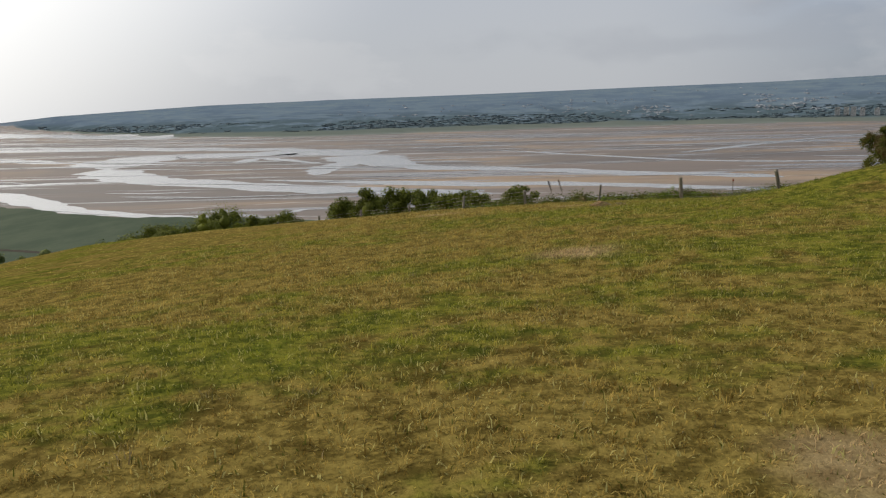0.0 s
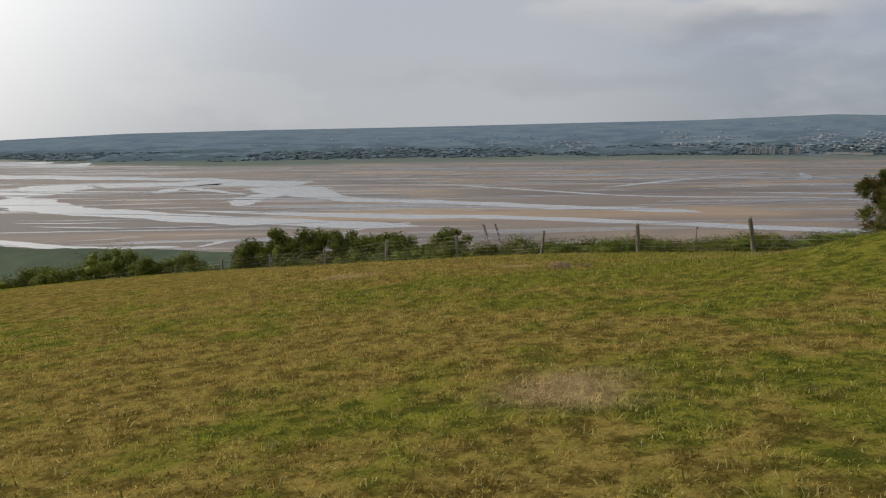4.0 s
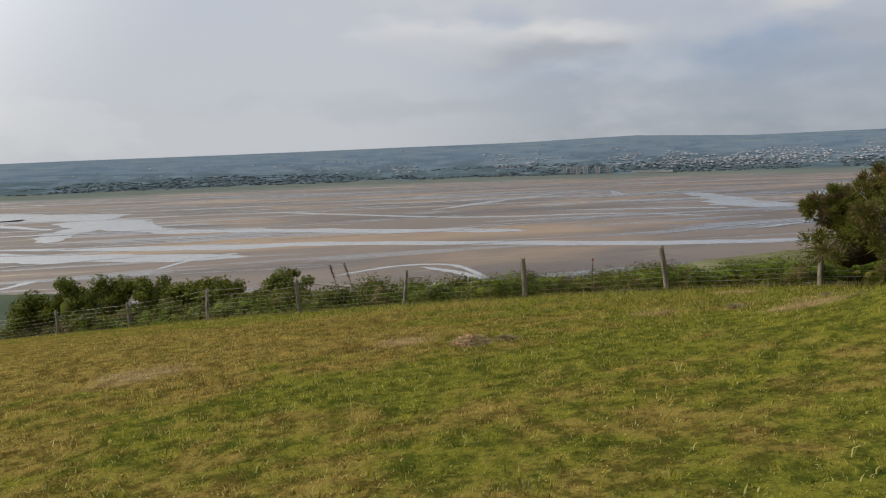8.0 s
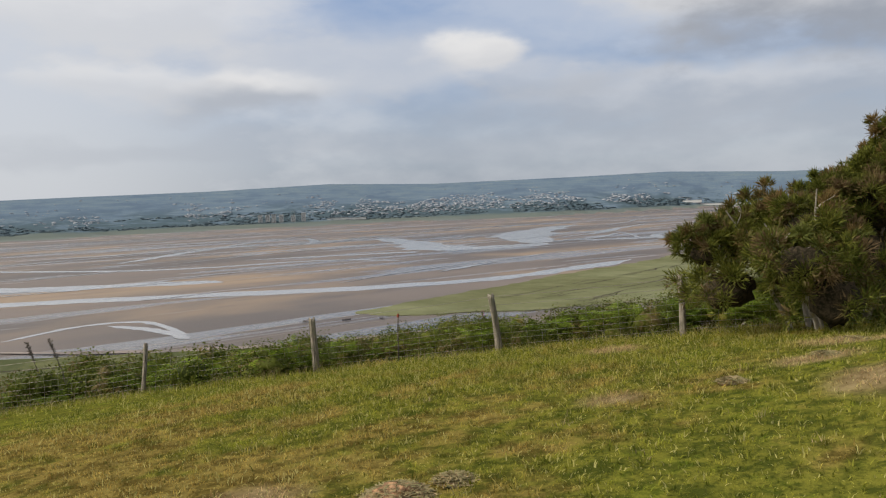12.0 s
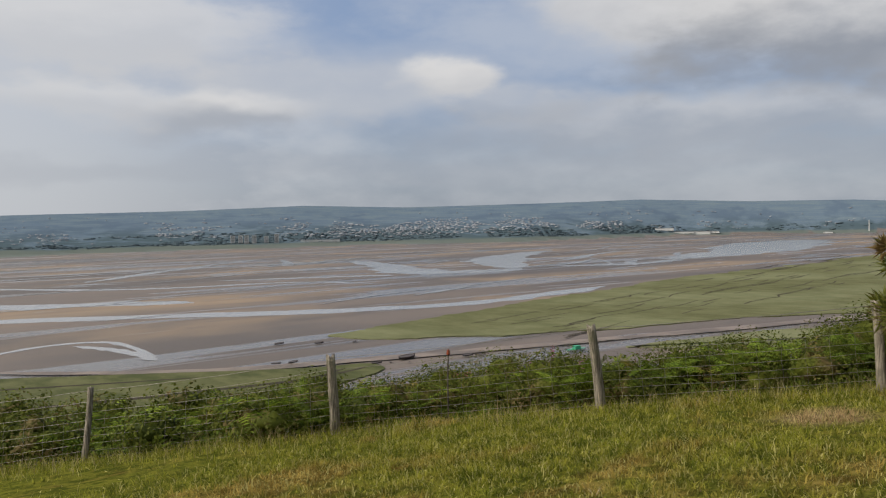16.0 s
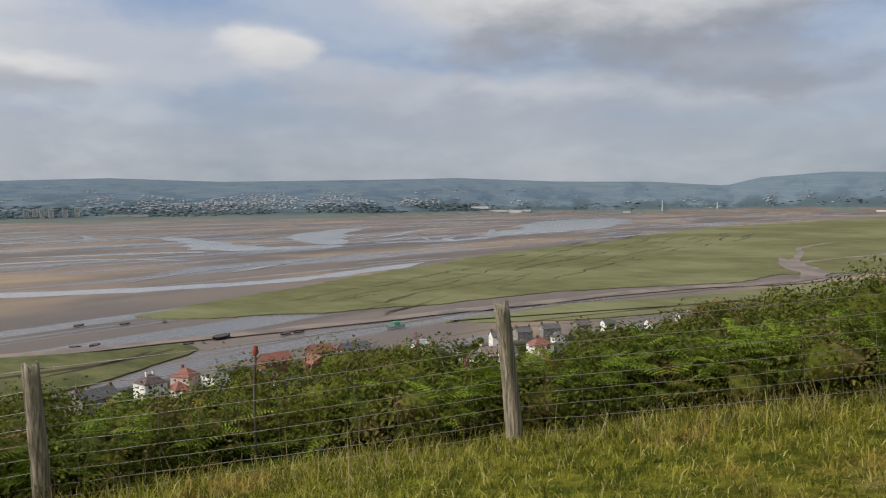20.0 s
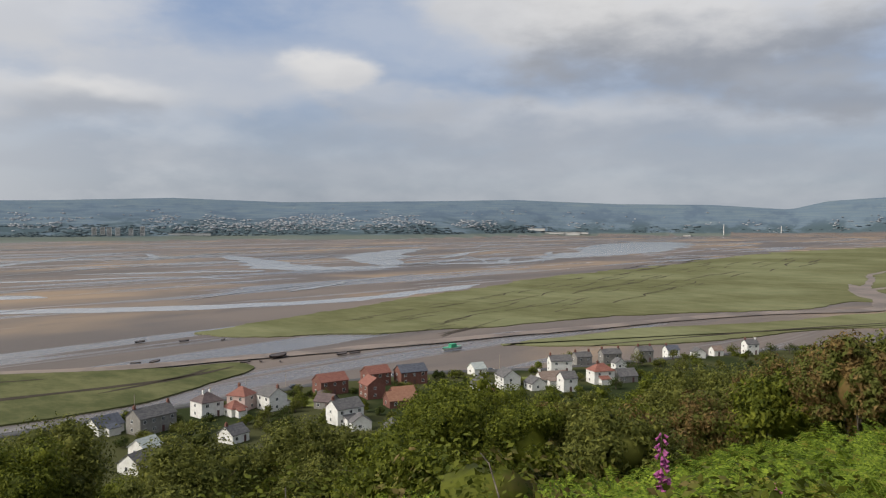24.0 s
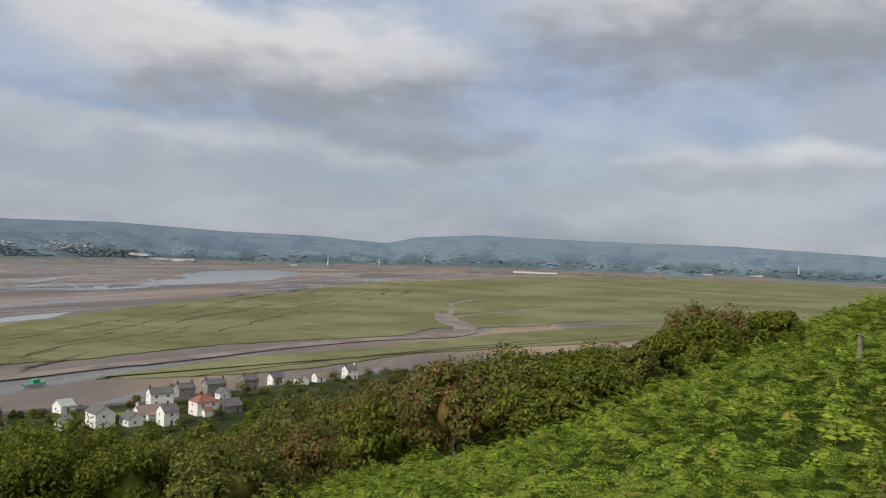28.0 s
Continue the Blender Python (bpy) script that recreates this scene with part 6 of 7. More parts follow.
# garden pavilion with a white frame and dark round roof
pav = thing("summerhouse", "small round white summerhouse with a dark roof", "summerhouse", "", (206, 262, gz(206, 262)))
t = np.linspace(0, 2 * np.pi, 8, endpoint=False)
v, f = tube([(0, 0, 0), (0, 0, 2.3)], [2.3, 2.3], 8)
part("wall", mesh_of("wall", v, f, WALLS["w"]), pav)
v, f = tube([(0, 0, 2.25), (0, 0, 2.5), (0, 0, 3.6)], [2.9, 2.8, 0.1], 8)
part("roof", mesh_of("roof", v, f, ROOFS["d"]), pav)

# shore road with a sea wall
k = Mat("asphalt", 0.85, 0.2)
MAT_ROAD = k.done(k.mix(k.noise(0.6, 4), (0.055, 0.055, 0.057), (0.085, 0.083, 0.08)))


def strip(name, pts, width, mat, lift, label, category, n=120, rise=0.0):
    line = smooth_line([(*p, width) for p in pts], n)
    d = np.gradient(line[:, :2], axis=0)
    d /= np.hypot(d[:, 0], d[:, 1])[:, None]
    side = np.stack([-d[:, 1], d[:, 0]], 1) * width / 2
    z = ground_z(line[:, 0], line[:, 1]) + lift
    l, r = line[:, :2] + side, line[:, :2] - side
    v = np.stack([np.c_[l, z - 0.6], np.c_[l, z + rise], np.c_[r, z + rise], np.c_[r, z - 0.6]], 1).reshape(-1, 3)
    i = np.arange(n - 1)[:, None] * 4 + np.arange(3)[None]
    f = np.stack([i, i + 1, i + 5, i + 4], -1).reshape(-1, 4)
    return thing(name, label, category, data=mesh_of(name, v, f, mat), kind="structure")


ROAD = [(60, 299), (137, 293), (178, 291), (227, 287), (272, 272), (312, 240), (372, 214), (436, 184), (516, 144), (640, 80)]
strip("road", ROAD, 6.0, MAT_ROAD, 0.30, "grey asphalt shore road along the village front", "road")
strip("sea_wall", [(x + 3, y + 7) for x, y in ROAD], 0.8, WALLS["g"], 0.1, "low grey stone wall between road and marsh", "wall", 120, 0.9)
k = Mat("garden lawn", 0.9, 0.1)
MAT_LAWN = k.done(k.mix(k.noise(0.5, 4), (0.12, 0.15, 0.035), (0.19, 0.20, 0.06)))
strip("lawn", [(196, 276), (200, 262), (203, 248)], 13.0, MAT_LAWN, 0.15, "bright mown lawn between village houses", "lawn", 30)
strip("lawn", [(284, 232), (292, 226)], 9.0, MAT_LAWN, 0.15, "small yellow-green lawn in the village", "lawn", 20)

# village trees and garden bushes
vr = np.random.default_rng(44)
spots = [(322, 246, 5, 7), (330, 203, 8, 9), (344, 207, 9, 11), (360, 254, 4, 8), (355, 240, 3.5, 5), (376, 206, 6, 7), (408, 190, 6, 8), (425, 178, 6, 9), (300, 210, 4, 5), (318, 192, 6, 7), (205, 240, 4, 5), (230, 240, 4, 5), (236, 228, 5, 6), (150, 252, 4, 5), (132, 252, 4, 5), (165, 250, 4, 5), (178, 248, 5, 6), (196, 236, 4, 5), (250, 240, 5, 6), (262, 240, 4, 5), (246, 214, 6, 7), (266, 200, 6, 7), (295, 190, 6, 7), (350, 190, 7, 8), (370, 192, 7, 8), (210, 210, 6, 7), (228, 205, 6, 7), (160, 225, 6, 7), (140, 215, 6, 7), (105, 240, 5, 6), (112, 262, 4, 5), (300, 262, 2.5, 4), (210, 282, 2, 3), (192, 284, 2, 3), (430, 170, 7, 9), (400, 170, 7, 9), (460, 160, 6, 8), (268, 258, 3, 4)]
for i in range(250):
    x = vr.uniform(100, 470) if i < 170 else vr.uniform(85, 235)
    y = float(np.interp(x, ROAD_X, ROAD_Y)) - vr.uniform(18, 115)
    if min((x - a) ** 2 + (y - b) ** 2 for a, b in HOUSE_XY) > 70:
        spots.append((x, y, vr.uniform(2.5, 5.5), vr.uniform(3.5, 7)))
for i, (x, y, h, w) in enumerate(spots):
    tree("tree", "green garden tree among the village houses", x, y, h, w, 0.6, (MAT_OAK, MAT_FARWOOD, MAT_OLIVE)[i % 3], 600 + i, 620, "village trees", 0.1, 7, 0.2, "tree", 0.1)

# lamp posts and telegraph poles along the shore
def pole(x, y, h, r, label, arms=True, name="telegraph_pole", lift=0.0):
    ob = thing(name, label, "pole", "poles", (x, y, gz(x, y) + lift))
    v, f = tube([(0, 0, -0.3), (0, 0, h * 0.5), (0, 0, h)], [r, r * 0.85, r * 0.7], 8)
    part("shaft", mesh_of("shaft", v, f, MAT_DEAD, True), ob)
    if arms:
        part("crossarm", box_mesh("crossarm", MAT_BARK, -0.9, -0.07, h - 0.6, 0.9, 0.07, h - 0.45), ob)
    return ob


for x, y in [(196, 296), (212, 292), (228, 290), (330, 236), (352, 224), (300, 252), (150, 296)]:
    pole(x, y, 7.5, 0.11, "pale slender lamp post on the shore road", False, "lamp_post")

# boats on the mud
k = Mat("white hull", 0.4, 0.4)
MAT_HULL = k.done(k.mix(k.noise(2.0), (0.72, 0.74, 0.72), (0.55, 0.58, 0.56)))
k = Mat("green deck", 0.6, 0.3)
MAT_GREEN = k.done(k.mix(k.noise(2.0), (0.03, 0.22, 0.12), (0.05, 0.30, 0.17)))
k = Mat("tarred hull", 0.6, 0.3)
MAT_TAR = k.done(k.mix(k.noise(2.0), (0.05, 0.045, 0.045), (0.11, 0.085, 0.075)))


def boat(x, y, length, turn, hull, deck, label, cabin=True, lean=4.0):
    ob = thing("boat", label, "boat", "boats on the mud", (x, y, 0.35), turn)
    n, rows = 13, []
    for i in range(n):
        u = i / (n - 1)
        half = length * 0.17 * (1 - (2 * abs(u - 0.42)) ** 2.6 if u < 0.42 else 1 - ((u - 0.42) / 0.58) ** 2.2)
        half = max(half, 0.02 if u > 0.5 else length * 0.09)
        xx, sheer = (u - 0.5) * length, length * (0.13 + 0.07 * (u - 0.35) ** 2)
        rows.append([(xx, -half, sheer), (xx, -half * 0.8, sheer * 0.35), (xx, 0, 0), (xx, half * 0.8, sheer * 0.35), (xx, half, sheer)])
    v = np.array(rows).reshape(-1, 3)
    f = np.array([(i * 5 + j, i * 5 + j + 1, i * 5 + 6 + j, i * 5 + 5 + j) for i in range(n - 1) for j in range(4)])
    tilt = pose(0, 0, 0, lean, 0, 0)
    part("hull", mesh_of("hull", v, f, hull, True), ob, "", tilt)
    dv = np.array([[r[0], r[4]] for r in rows]).reshape(-1, 3) - (0, 0, 0.06 * length * 0.3)
    part("deck", mesh_of("deck", dv, np.array([(i * 2, i * 2 + 1, i * 2 + 3, i * 2 + 2) for i in range(n - 1)]), deck), ob, "", tilt)
    if cabin:
        part("cabin", box_mesh("cabin", deck, -length * 0.15, -length * 0.09, length * 0.11, length * 0.14, length * 0.09, length * 0.26), ob, "", tilt)
    return ob


boat(341, 316, 13, -8, MAT_HULL, MAT_GREEN, "white boat with a green deck aground on mud")
boat(264, 366, 12, 12, MAT_TAR, MAT_TAR, "dark old hulk lying on the tidal mud", False, 9)
for x, y, l, turn in [(214, 398, 7, 20), (206, 402, 5, -30), (291, 348, 8, 10), (243, 364, 6, 0), (256, 354, 3, 40), (298, 346, 6, -20), (250, 362, 4, 70), (243, 467, 7, 15), (262, 452, 6, 0), (280, 440, 5, 35)]:
    boat(x, y, l, turn, MAT_TAR, MAT_TAR, "small dark boat or wreck stranded on tidal mud", False, 6)

# parked cars on the shore road
k = Mat("car glass", 0.1, 0.6)
MAT_CARGLASS = k.done((0.03, 0.035, 0.04))
k = Mat("tyre", 0.9, 0.2)
MAT_TYRE = k.done((0.02, 0.02, 0.02))


def car(x, y, turn, colour, word):
    k = Mat(word + " car paint", 0.3, 0.5)
    ob = thing("car", f"{word} car parked beside the shore road", "car", "parked cars", (x, y, gz(x, y) + 0.30), turn)
    prof = [(-2.1, 0.35), (-2.1, 0.85), (-1.3, 0.95), (0.9, 0.95), (2.0, 0.78), (2.1, 0.35)]
    bm = bmesh.new()
    for s in (-0.85, 0.85):
        [bm.verts.new((a, s, b)) for a, b in prof]
    bm.verts.ensure_lookup_table()
    n = len(prof)
    bm.faces.new([bm.verts[i] for i in range(n)])
    bm.faces.new([bm.verts[n + i] for i in reversed(range(n))])
    for i in range(n):
        bm.faces.new((bm.verts[i], bm.verts[(i + 1) % n], bm.verts[n + (i + 1) % n], bm.verts[n + i]))
    bmesh.ops.recalc_face_normals(bm, faces=bm.faces)
    part("body", bm_mesh("body", bm, k.done(colour)), ob)
    bm = bmesh.new()
    lo = [bm.verts.new((a, b, 0.94)) for a, b in ((-1.5, -0.78), (0.85, -0.78), (0.85, 0.78), (-1.5, 0.78))]
    hi = [bm.verts.new((a, b, 1.45)) for a, b in ((-1.15, -0.62), (0.25, -0.62), (0.25, 0.62), (-1.15, 0.62))]
    bm.faces.new(hi)
    for i in range(4):
        bm.faces.new((lo[i], lo[(i + 1) % 4], hi[(i + 1) % 4], hi[i]))
    part("cabin", bm_mesh("cabin", bm, MAT_CARGLASS), ob)
    for a in (-1.3, 1.3):
        for s in (-0.8, 0.8):
            v, f = tube([(a, s - 0.1, 0.32), (a, s + 0.1, 0.32)], [0.32, 0.32], 12)
            part("wheel", mesh_of("wheel", v, f, MAT_TYRE), ob)


for x, y, turn, c, word in [(262, 280, -35, (0.6, 0.6, 0.6), "silver"), (268, 276, -35, (0.7, 0.7, 0.68), "white"), (205, 290, -5, (0.03, 0.03, 0.04), "black"), (214, 289, -8, (0.03, 0.035, 0.05), "dark"), (298, 255, -40, (0.7, 0.7, 0.68), "white"), (322, 238, -30, (0.25, 0.02, 0.02), "red"), (252, 282, -20, (0.05, 0.06, 0.1), "blue")]:
    car(x, y, turn, c, word)

# ---- fields, woods and village to the left ----
# hawthorns along the field edge: x, y, top, width
for i, (x, y, top, w) in enumerate([(-72.7, -18.0, 60.2, 4.2), (-76.1, -15.4, 60.7, 5.0), (-80.5, -13.0, 59.9, 4.6), (-83.2, -9.0, 59.5, 6.0), (-91.8, -0.5, 57.7, 5.2), (-96.8, 4.7, 56.7, 5.6), (-99.5, 8.9, 55.0, 3.2), (-109.3, 11.9, 57.8, 7.5), (-99.1, 13.2, 53.6, 2.0)]):
    h = float(np.clip(top - gz(x, y), 1.8, 6.5))
    tree("hawthorn", "wind-bent dark hawthorn tree along the field edge", x, y, h, w * 1.8, 0.24, MAT_HAWTHORN, 700 + i, 5200, "hawthorns along the field edge", 0.15, 15, 0.13, "tree", 0.14, True)
gen = np.random.default_rng(3)
dead = thing("dead_tree", "bare dead tree among the hawthorns", "tree", "", (-83.4, -5.2, gz(-83.4, -5.2)))
for i, (v, f) in enumerate(limbs(gen, 4.0, 3.6, 0.12, 10)):
    part("limb" if i else "trunk", mesh_of("trunk", v, f, MAT_BARK, True), dead)
pole(-149.0, 15.2, 9.5, 0.15, "wooden telegraph pole standing in the far field")
pole(-139.3, 10.9, 7.5, 0.13, "wooden telegraph pole beside bushes in the far field")
# a low hedge bank and a single gorse clump in the near field
for i, (x, y, r) in enumerate([(-75.0, 24.0, 1.1), (-70.0, 21.5, 0.5), (-72.0, 22.4, 0.5), (-67.5, 20.6, 0.4)]):
    gen = np.random.default_rng(720 + i)
    vv, ff = crown([(0, 0, 0.35 * r, r, r, 0.8 * r), (0.7 * r, 0.2 * r, 0.3 * r, 0.7 * r, 0.7 * r, 0.6 * r)], 700, 0.14, gen, 0.8)
    thing("gorse_clump", "small dark gorse clump in the pasture", "bush", "gorse clumps", (x, y, gz(x, y)), 0, mesh_of("gorse_clump", vv, ff, MAT_FARWOOD))


def wood(name, spots, leaf, leaves, mat, label, seed):
    """A stretch of woodland: many leafy crowns in one mesh. spots: x, y, height, width."""
    gen = np.random.default_rng(seed)
    pairs = []
    for x, y, h, w in spots:
        lobes = [(x + gen.normal(0, 0.22) * w, y + gen.normal(0, 0.22) * w, gz(x, y) + h * gen.uniform(0.35, 0.75), w * gen.uniform(0.28, 0.42), w * gen.uniform(0.28, 0.42), h * gen.uniform(0.2, 0.3)) for _ in range(3)]
        pairs.append(crown(lobes, leaves, leaf, gen, 0.72, 0.35))
    v, f = joined(pairs)
    return thing(name, label, "wood", data=mesh_of(name, v, f, mat), kind="stuff")


def polar_xy(az, r):
    return CX - r * math.sin(radians(az)), CY + r * math.cos(radians(az))


g = np.random.default_rng(15)
scrub = []
for _ in range(1500):
    az, r = g.uniform(43, 72), g.uniform(132, 330)
    if r < 132 + 5.0 * max(0, 55 - az) or (45 < az < 55 and 380 < r < 450):
        continue
    scrub.append((*polar_xy(az, r), g.uniform(2.5, 5.5) * (0.7 + r / 500), g.uniform(4, 7.5)))
wood("scrub", scrub, 0.95, 46, MAT_WOODLAND, "dense dark gorse and thorn scrub below the pasture", 801)
TOWN_AZ = [50, 53, 54.5, 56.4, 60, 63, 65, 69, 73, 79, 85, 90, 95, 103, 110]
TOWN_IN = [560, 590, 580, 560, 600, 650, 690, 790, 820, 860, 850, 890, 940, 900, 880]
TOWN_OUT = [600, 640, 1150, 1440, 1280, 1170, 1060, 1120, 990, 990, 1100, 1180, 1090, 1060, 1060]
trees = []
for _ in range(1700):
    az, r = g.uniform(44, 112), g.uniform(250, 900)
    x, y = polar_xy(az, r)
    if r > np.interp(az, TOWN_AZ, TOWN_IN) - 15 or coast(np.array([x]), np.array([y]))[0] < 10 or (45 < az < 55 and 375 < r < 455):
        continue
    near_town = r > np.interp(az, TOWN_AZ, TOWN_IN) - 250
    if near_town and az > 62 and g.random() < 0.55:
        continue
    trees.append((x, y, g.uniform(4, 7) if near_town else g.uniform(6, 12), g.uniform(8, 15)))
for x, y, h, w in [(-325, 54, 16, 17), (-319, 82, 17, 22), (-315, 98, 18, 13), (-199, 20, 7, 10), (-143, 45, 4, 4.5), (-142, 49, 4, 4.5)]:
    trees += [(x, y, h, w), (x + w * 0.4, y + 2, h * 0.8, w * 0.8)]
wood("woodland", trees, 1.6, 60, MAT_WOODLAND, "dark broadleaved trees between fields and village", 802)
hedge = [(*polar_xy(az, 184 + 6 * math.sin(az)), 2.6, 3.0) for az in np.linspace(74, 112, 150)]
wood("hedge", hedge, 0.4, 60, MAT_HAWTHORN, "clipped dark field hedge crossing the slope", 803)
strip("field", [polar_xy(54, 424), polar_xy(51, 418), polar_xy(48, 410), polar_xy(45.5, 400)], 38.0, MAT_LAWN, 0.4, "bright green meadow between woods and marsh", "field", 40)
strip("bare_path", [(-70, 18), (-40, 12), (-25, 14)], 0.5, MAT_SOIL, -0.02, "narrow worn sheep path in the pasture", "path", 40)
belt = [(*polar_xy(az, r), g.uniform(7, 12), g.uniform(8, 12)) for az, r in zip(np.linspace(28, 56, 46), 392 + 40 * g.random(46))]
belt += [(*polar_xy(az, 470 + 12 * (az - 47) + g.normal(0, 8)), g.uniform(6, 10), g.uniform(8, 12)) for az in np.linspace(44, 54, 40)]
belt += [(*polar_xy(az, 1150 + g.normal(0, 25)), g.uniform(6, 9), g.uniform(9, 14)) for az in np.linspace(54.4, 58, 40)]
wood("tree_belt", belt, 1.0, 160, MAT_WOODLAND, "line of tall trees at the edge of the salt marsh", 804)

# the town to the left: rows of houses beyond the woods
protos = []
for i, (wall, roof, st) in enumerate([("w", "s", 2), ("w", "d", 2), ("g", "s", 2), ("p", "n", 1), ("w", "n", 1)]):
    protos.append((wall, roof, st, 9.0 + i))
placed, tries = [], 0
first = {}
while len(placed) < 295 and tries < 12000:
    tries += 1
    az, u = g.uniform(53, 103), g.random()
    lo, hi = np.interp(az, TOWN_AZ, TOWN_IN), np.interp(az, TOWN_AZ, TOWN_OUT)
    r = lo + (hi - lo) * u
    if az > 88 and g.random() < 0.6:
        continue
    x, y = polar_xy(az, r)
    if fbm(np.array([x * 0.009]), np.array([y * 0.009]), 17, 2)[0] < 0.42 or coast(np.array([x]), np.array([y]))[0] < 20 or any((x - a) ** 2 + (y - b) ** 2 < 330 for a, b in placed):
        continue
    placed.append((x, y))
    kind = int(g.integers(0, 5))
    turn = 25 + 12 * g.normal() + (90 if g.random() < 0.3 else 0)
    if kind not in first:
        wall, roof, st, w = protos[kind]
        first[kind] = house(x, y, w * 0.8, wall, roof, turn, 6.5, st, 1, label=f"{WALL_NAMES[wall]} house with {ROOF_NAMES[roof]} roof in the town below", group="town houses", windows=False)
    else:
        copy_thing(first[kind], pose(x, y, gz(x, y) - 0.3, 0, 0, turn))
k = Mat("pale metal roof", 0.6, 0.3)
MAT_SHED = k.done(k.mix(k.noise(0.2, 3), (0.19, 0.195, 0.20), (0.27, 0.275, 0.28)))
for x, y, l, w, turn in [(-500, 300, 48, 18, 30), (-528, 322, 40, 16, 30), (-470, 300, 26, 14, 25), (-755, 545, 45, 20, 35), (-455, 330, 22, 12, 40), (-600, 400, 30, 14, 30), (-830, 640, 50, 20, 35), (-540, 345, 60, 14, 30), (-880, 430, 60, 16, 25)]:
    shed = thing("factory_shed", "long low works building with a pale metal roof", "building", "works sheds", (x, y, gz(x, y) - 0.2), turn)
    part("wall", box_mesh("wall", WALLS["g"], -l / 2, -w / 2, 0, l / 2, w / 2, 5.0), shed)
    bm = bmesh.new()
    vs = [bm.verts.new(p) for p in ((-l / 2 - 0.4, -w / 2 - 0.4, 4.98), (l / 2 + 0.4, -w / 2 - 0.4, 4.98), (l / 2 + 0.4, 0, 6.6), (-l / 2 - 0.4, 0, 6.6), (l / 2 + 0.4, w / 2 + 0.4, 4.98), (-l / 2 - 0.4, w / 2 + 0.4, 4.98))]
    for q in ((0, 1, 2, 3), (3, 2, 4, 5), (1, 4, 2), (0, 3, 5), (0, 5, 4, 1)):
        bm.faces.new([vs[i] for i in q])
    part("roof", bm_mesh("roof", bm, MAT_SHED), shed)
town_trees = [(x + g.normal(0, 14), y + g.normal(0, 14), g.uniform(6, 11), g.uniform(7, 12)) for x, y in placed]
wood("town_trees", town_trees, 1.4, 60, MAT_WOODLAND, "trees standing between the houses of the town", 805)
# wide dark marsh beyond the town
outer_marsh = marsh([polar_xy(az, r) for az, r in ((56, 1150), (57.5, 1900), (60, 2300), (63, 2700), (66.5, 3200), (69, 4050), (72, 3950), (77, 3700), (82, 3500), (87, 3150), (90, 2450), (94, 1900), (99, 1500), (99, 1000), (90, 900), (79, 900), (66, 950), (60, 1100))],
    MAT_MARSH_GREY, "wide dull salt marsh stretching beyond the town", 79, 0.6, 30.0)
for az, r, run, turn in ((73, 1350, 180, 12), (70, 1500, 150, 8), (80, 1700, 220, 5), (66, 1900, 240, 14), (76, 2300, 330, 4), (69, 2500, 330, 9), (63, 2050, 200, 15)):
    x, y = polar_xy(az, r)
    ux, uy = math.cos(radians(az + turn + 90)), math.sin(radians(az + turn + 90))
    ribbon("marsh_channel", [(x - run * uy, y + run * ux, 4), (x + 12, y - 9, 9 * r / 1800), (x + run * uy, y - run * ux, 4)], MAT_WATER, "", "", 0.72, 60, 0.9, parent=outer_marsh, seed=int(r))
# an old beacon tower out on the sands
beacon = thing("beacon", "dark disused beacon tower out on the tidal flats", "tower", "", (-971, 1402, 0))
v, f = tube([(0, 0, 0), (0, 0, 18), (0, 0, 18.2), (0, 0, 22)], [5.5, 3.6, 4.6, 4.4], 12)
part("tower", mesh_of("tower", v, f, MAT_BANK), beacon)

# ---- the country across the estuary ----
g = np.random.default_rng(23)
spots, cops = [], []
for _ in range(5200):
    az = g.uniform(-104, 26)
    shore = float(np.interp(az, SHORE_AZ, SHORE_R))
    fr = 0.11 + 0.24 * g.random() ** 1.4
    r = shore + 30 + fr * (FAR - shore - 60)
    x, y = polar_xy(az, r)
    thick = fbm(np.array([x * 0.004]), np.array([y * 0.004]), 9, 3)[0]
    if thick < 0.36 + 0.25 * fr or (az < -57 and g.random() < 0.8):
        continue
    cops.append((x, y, g.uniform(3, 6), g.uniform(12, 34)))
c = np.array(cops)
z = ground_z(c[:, 0], c[:, 1])
bv, bf = ball((0, 0, 0), (1, 1, 1), 6, 4)
n = len(c)
rot = turned(n, g.uniform(0, 6.28, n), np.zeros(n))
vv = np.einsum("nij,kj->nki", rot, bv) * np.stack([c[:, 3] * 0.5, c[:, 3] * 0.5, c[:, 2] * 0.42], -1)[:, None, :] * g.uniform(0.75, 1.2, (n, len(bv), 1)) + np.stack([c[:, 0], c[:, 1], z + 0.15 * c[:, 2]], -1)[:, None, :]
ff = bf[None] + (np.arange(n) * len(bv))[:, None, None]
thing("distant_woods", "haze-blue woods and hedgerows on the hills across the estuary", "wood", data=mesh_of("distant_woods", vv.reshape(-1, 3), ff.reshape(-1, 3), MAT_DISTWOOD_HAZE), kind="stuff")

westwoods = []
for _ in range(800):
    az = g.uniform(84, 116)
    shore = float(np.interp(az, SHORE_AZ, SHORE_R))
    x, y = polar_xy(az, shore + 20 + g.uniform(0, 0.55) * (FAR - shore - 60))
    if fbm(np.array([x * 0.005]), np.array([y * 0.005]), 29, 3)[0] > 0.45:
        westwoods.append((x, y, g.uniform(5, 10), g.uniform(12, 26)))
wood("valley_woods", westwoods, 4.0, 26, MAT_WESTWOOD_HAZE, "dark woods on the far side of the valley", 806)

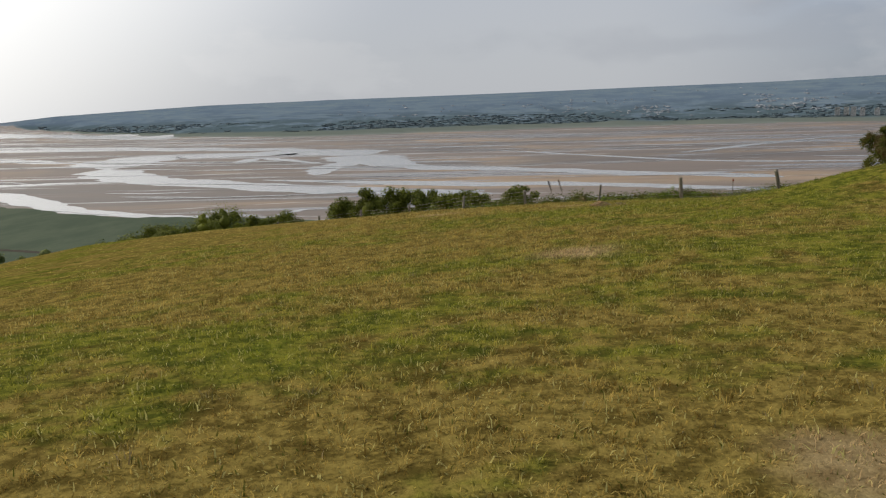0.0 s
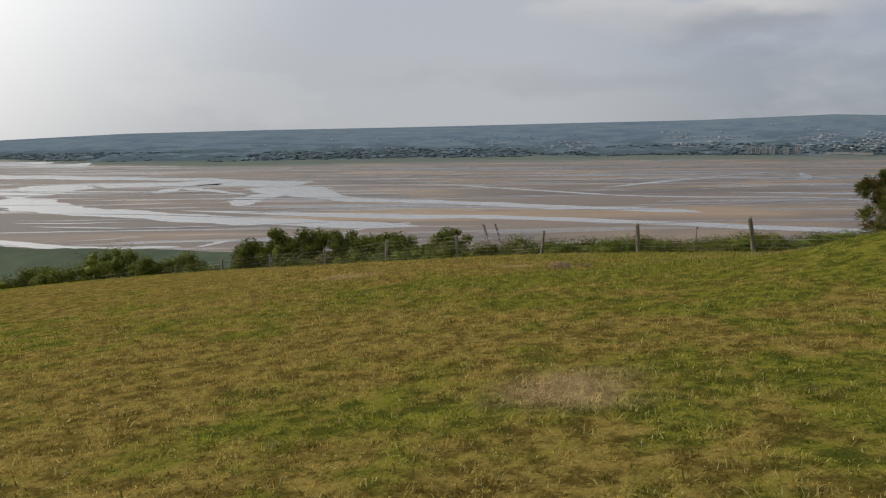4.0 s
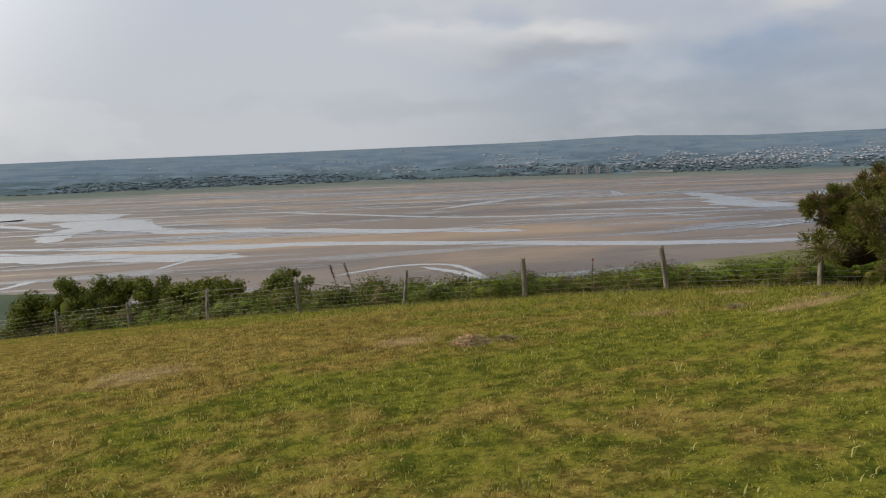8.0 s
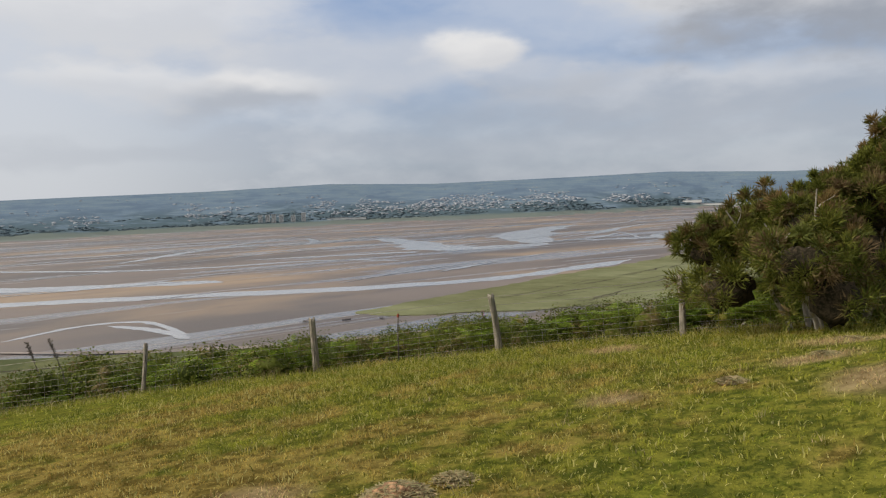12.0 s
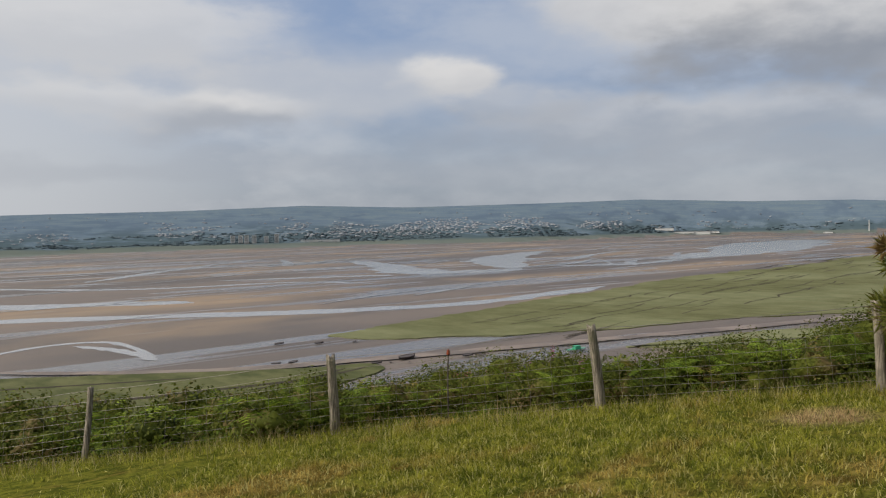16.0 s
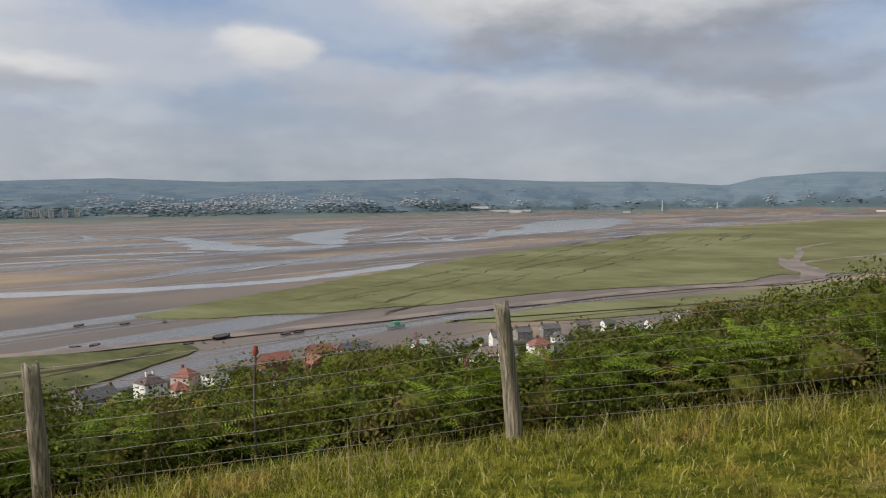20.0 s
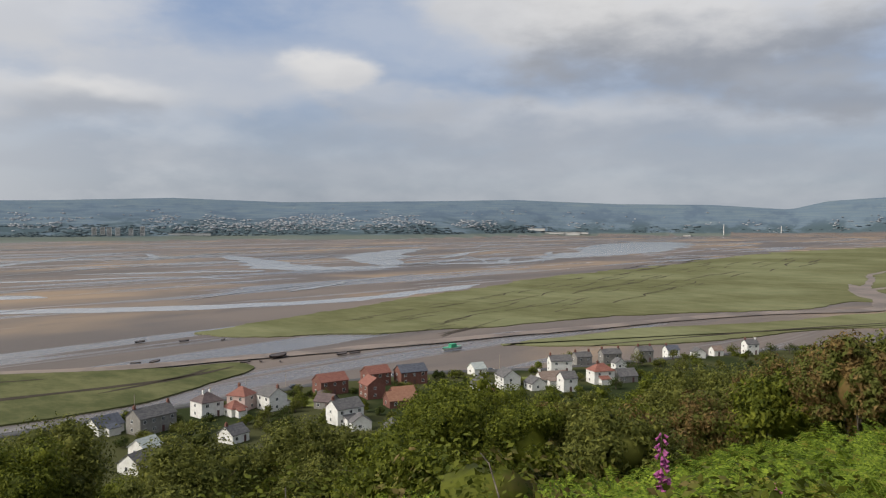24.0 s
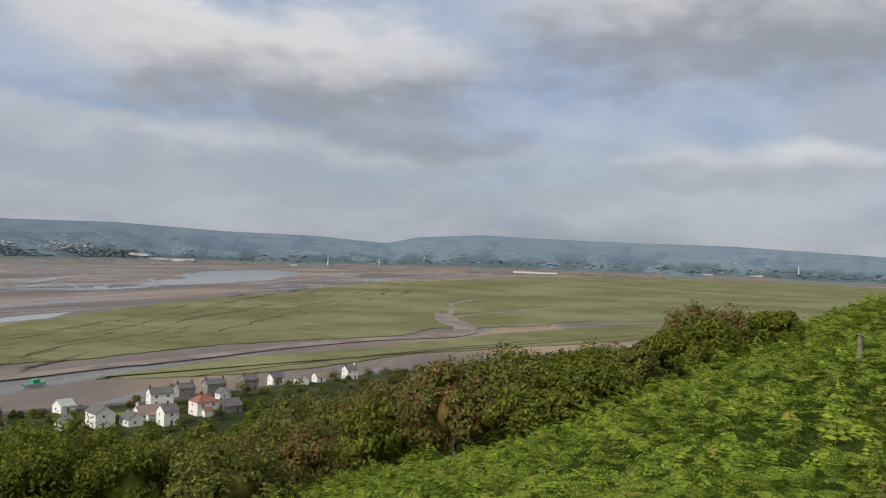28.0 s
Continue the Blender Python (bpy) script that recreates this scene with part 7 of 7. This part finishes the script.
# house tones dulled to bluish grey, carrying haze in the base colour
k = Mat("hazed distant house", 0.8, 0.2)
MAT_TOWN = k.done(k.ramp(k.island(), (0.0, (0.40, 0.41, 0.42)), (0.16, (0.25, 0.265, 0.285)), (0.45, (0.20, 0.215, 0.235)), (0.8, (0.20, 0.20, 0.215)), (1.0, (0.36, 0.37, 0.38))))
rows = []
for _ in range(3400):
    az = g.choice([g.normal(-36, 7), g.normal(-20, 6), g.normal(-50, 6), g.normal(-4, 6), g.uniform(-100, -62)], p=[0.38, 0.24, 0.22, 0.06, 0.10])
    shore = float(np.interp(az, SHORE_AZ, SHORE_R))
    fr = abs(g.normal(0.40, 0.13))
    if fr > 0.85 or fr < 0.2 or az > 8:
        continue
    x, y = polar_xy(az, shore + fr * (FAR - shore))
    if 0.55 * vnoise(np.array([x * 0.0034]), np.array([y * 0.0034]), 14)[0] + 0.45 * vnoise(np.array([x * 0.011]), np.array([y * 0.011]), 15)[0] < 0.50:
        continue
    rows.append((x, y, g.uniform(6, 16) * (1.7 if g.random() < 0.06 else 1.0), g.uniform(5, 7), g.uniform(2.2, 3.4), az))
c = np.array(rows)
z = ground_z(c[:, 0], c[:, 1])
tv = np.array([(-0.5, -0.5, 0), (0.5, -0.5, 0), (0.5, 0.5, 0), (-0.5, 0.5, 0), (-0.5, -0.5, 0.65), (0.5, -0.5, 0.65), (0.5, 0.5, 0.65), (-0.5, 0.5, 0.65), (-0.5, 0, 1.0), (0.5, 0, 1.0)])
tf = tris(np.array([(0, 1, 5, 4), (1, 2, 6, 5), (2, 3, 7, 6), (3, 0, 4, 7), (4, 5, 9, 8), (6, 7, 8, 9), (5, 6, 9, 9), (7, 4, 8, 8)]))
tf = tf[[len(set(t)) == 3 for t in tf.tolist()]]
rot = turned(len(c), np.radians(c[:, 5]) + g.normal(0, 0.35, len(c)), np.zeros(len(c)))
vv = np.einsum("nij,nkj->nki", rot, tv[None] * np.stack([c[:, 2], c[:, 3], c[:, 4]], -1)[:, None, :]) + np.stack([c[:, 0], c[:, 1], z - 0.3 + 3.5], -1)[:, None, :]
ff = tf[None] + (np.arange(len(c)) * len(tv))[:, None, None]
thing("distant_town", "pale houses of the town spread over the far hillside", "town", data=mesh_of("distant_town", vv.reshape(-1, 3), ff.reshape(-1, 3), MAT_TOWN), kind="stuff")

k = Mat("tower block concrete", 0.8, 0.2)
MAT_BLOCK = k.done(k.mix(k.noise(0.05), (0.46, 0.45, 0.43), (0.58, 0.57, 0.55)))
for i, (az, r, h) in enumerate([(-25.2, 3560, 34), (-25.7, 3570, 34), (-26.1, 3560, 36), (-26.6, 3560, 34), (-27.4, 3570, 30), (-28.1, 3580, 38)]):
    x, y = polar_xy(az, r)
    block = thing("tower_block", "pale concrete tower block in the town across the water", "building", "tower blocks", (x, y, gz(x, y) - 1), az)
    part("wall", box_mesh("wall", MAT_BLOCK, -9, -8, 0, 9, 8, h), block)
    for s in range(int(h / 3)):
        part("window_band", box_mesh("window_band", MAT_PANE, -7.5, -8.06, 1.2 + 3 * s, 7.5, -7.94, 2.5 + 3 * s), block)
# long white works and sheds along the far shore
for az, r, l, h in [(-54.5, 4330, 90, 13), (-55.6, 4330, 120, 9), (-56.7, 4340, 110, 16), (-57.6, 4360, 60, 10), (-31.5, 3640, 110, 9), (-30.4, 3630, 90, 8), (-80.3, 4480, 110, 9), (-81.8, 4480, 120, 8), (-86.2, 4500, 40, 5), (-92.5, 4550, 50, 5), (-95.5, 4560, 60, 5), (-64.5, 4480, 40, 6), (-88.0, 4530, 30, 7)]:
    x, y = polar_xy(az, r)
    shed = thing("works_building", "long white works building on the far shore", "building", "works on the far shore", (x, y, gz(x, y) - 0.5), az)
    part("wall", box_mesh("wall", MAT_BLOCK, -l / 2, -12, 0, l / 2, 12, h), shed)
    part("roof", box_mesh("roof", MAT_SHED, -l / 2 - 1, -13, h - 0.1, l / 2 + 1, 13, h + 1.5), shed)
for az, r, h in [(-66.8, 4500, 55), (-70.3, 4550, 40), (-98.0, 4600, 40)]:
    x, y = polar_xy(az, r)
    mast = thing("chimney_stack", "slender pale chimney stack on the far shore", "chimney", "far chimneys", (x, y, gz(x, y) - 1))
    v, f = tube([(0, 0, 0), (0, 0, h)], [3.0, 1.8], 10)
    part("shaft", mesh_of("shaft", v, f, MAT_BLOCK, True), mast)
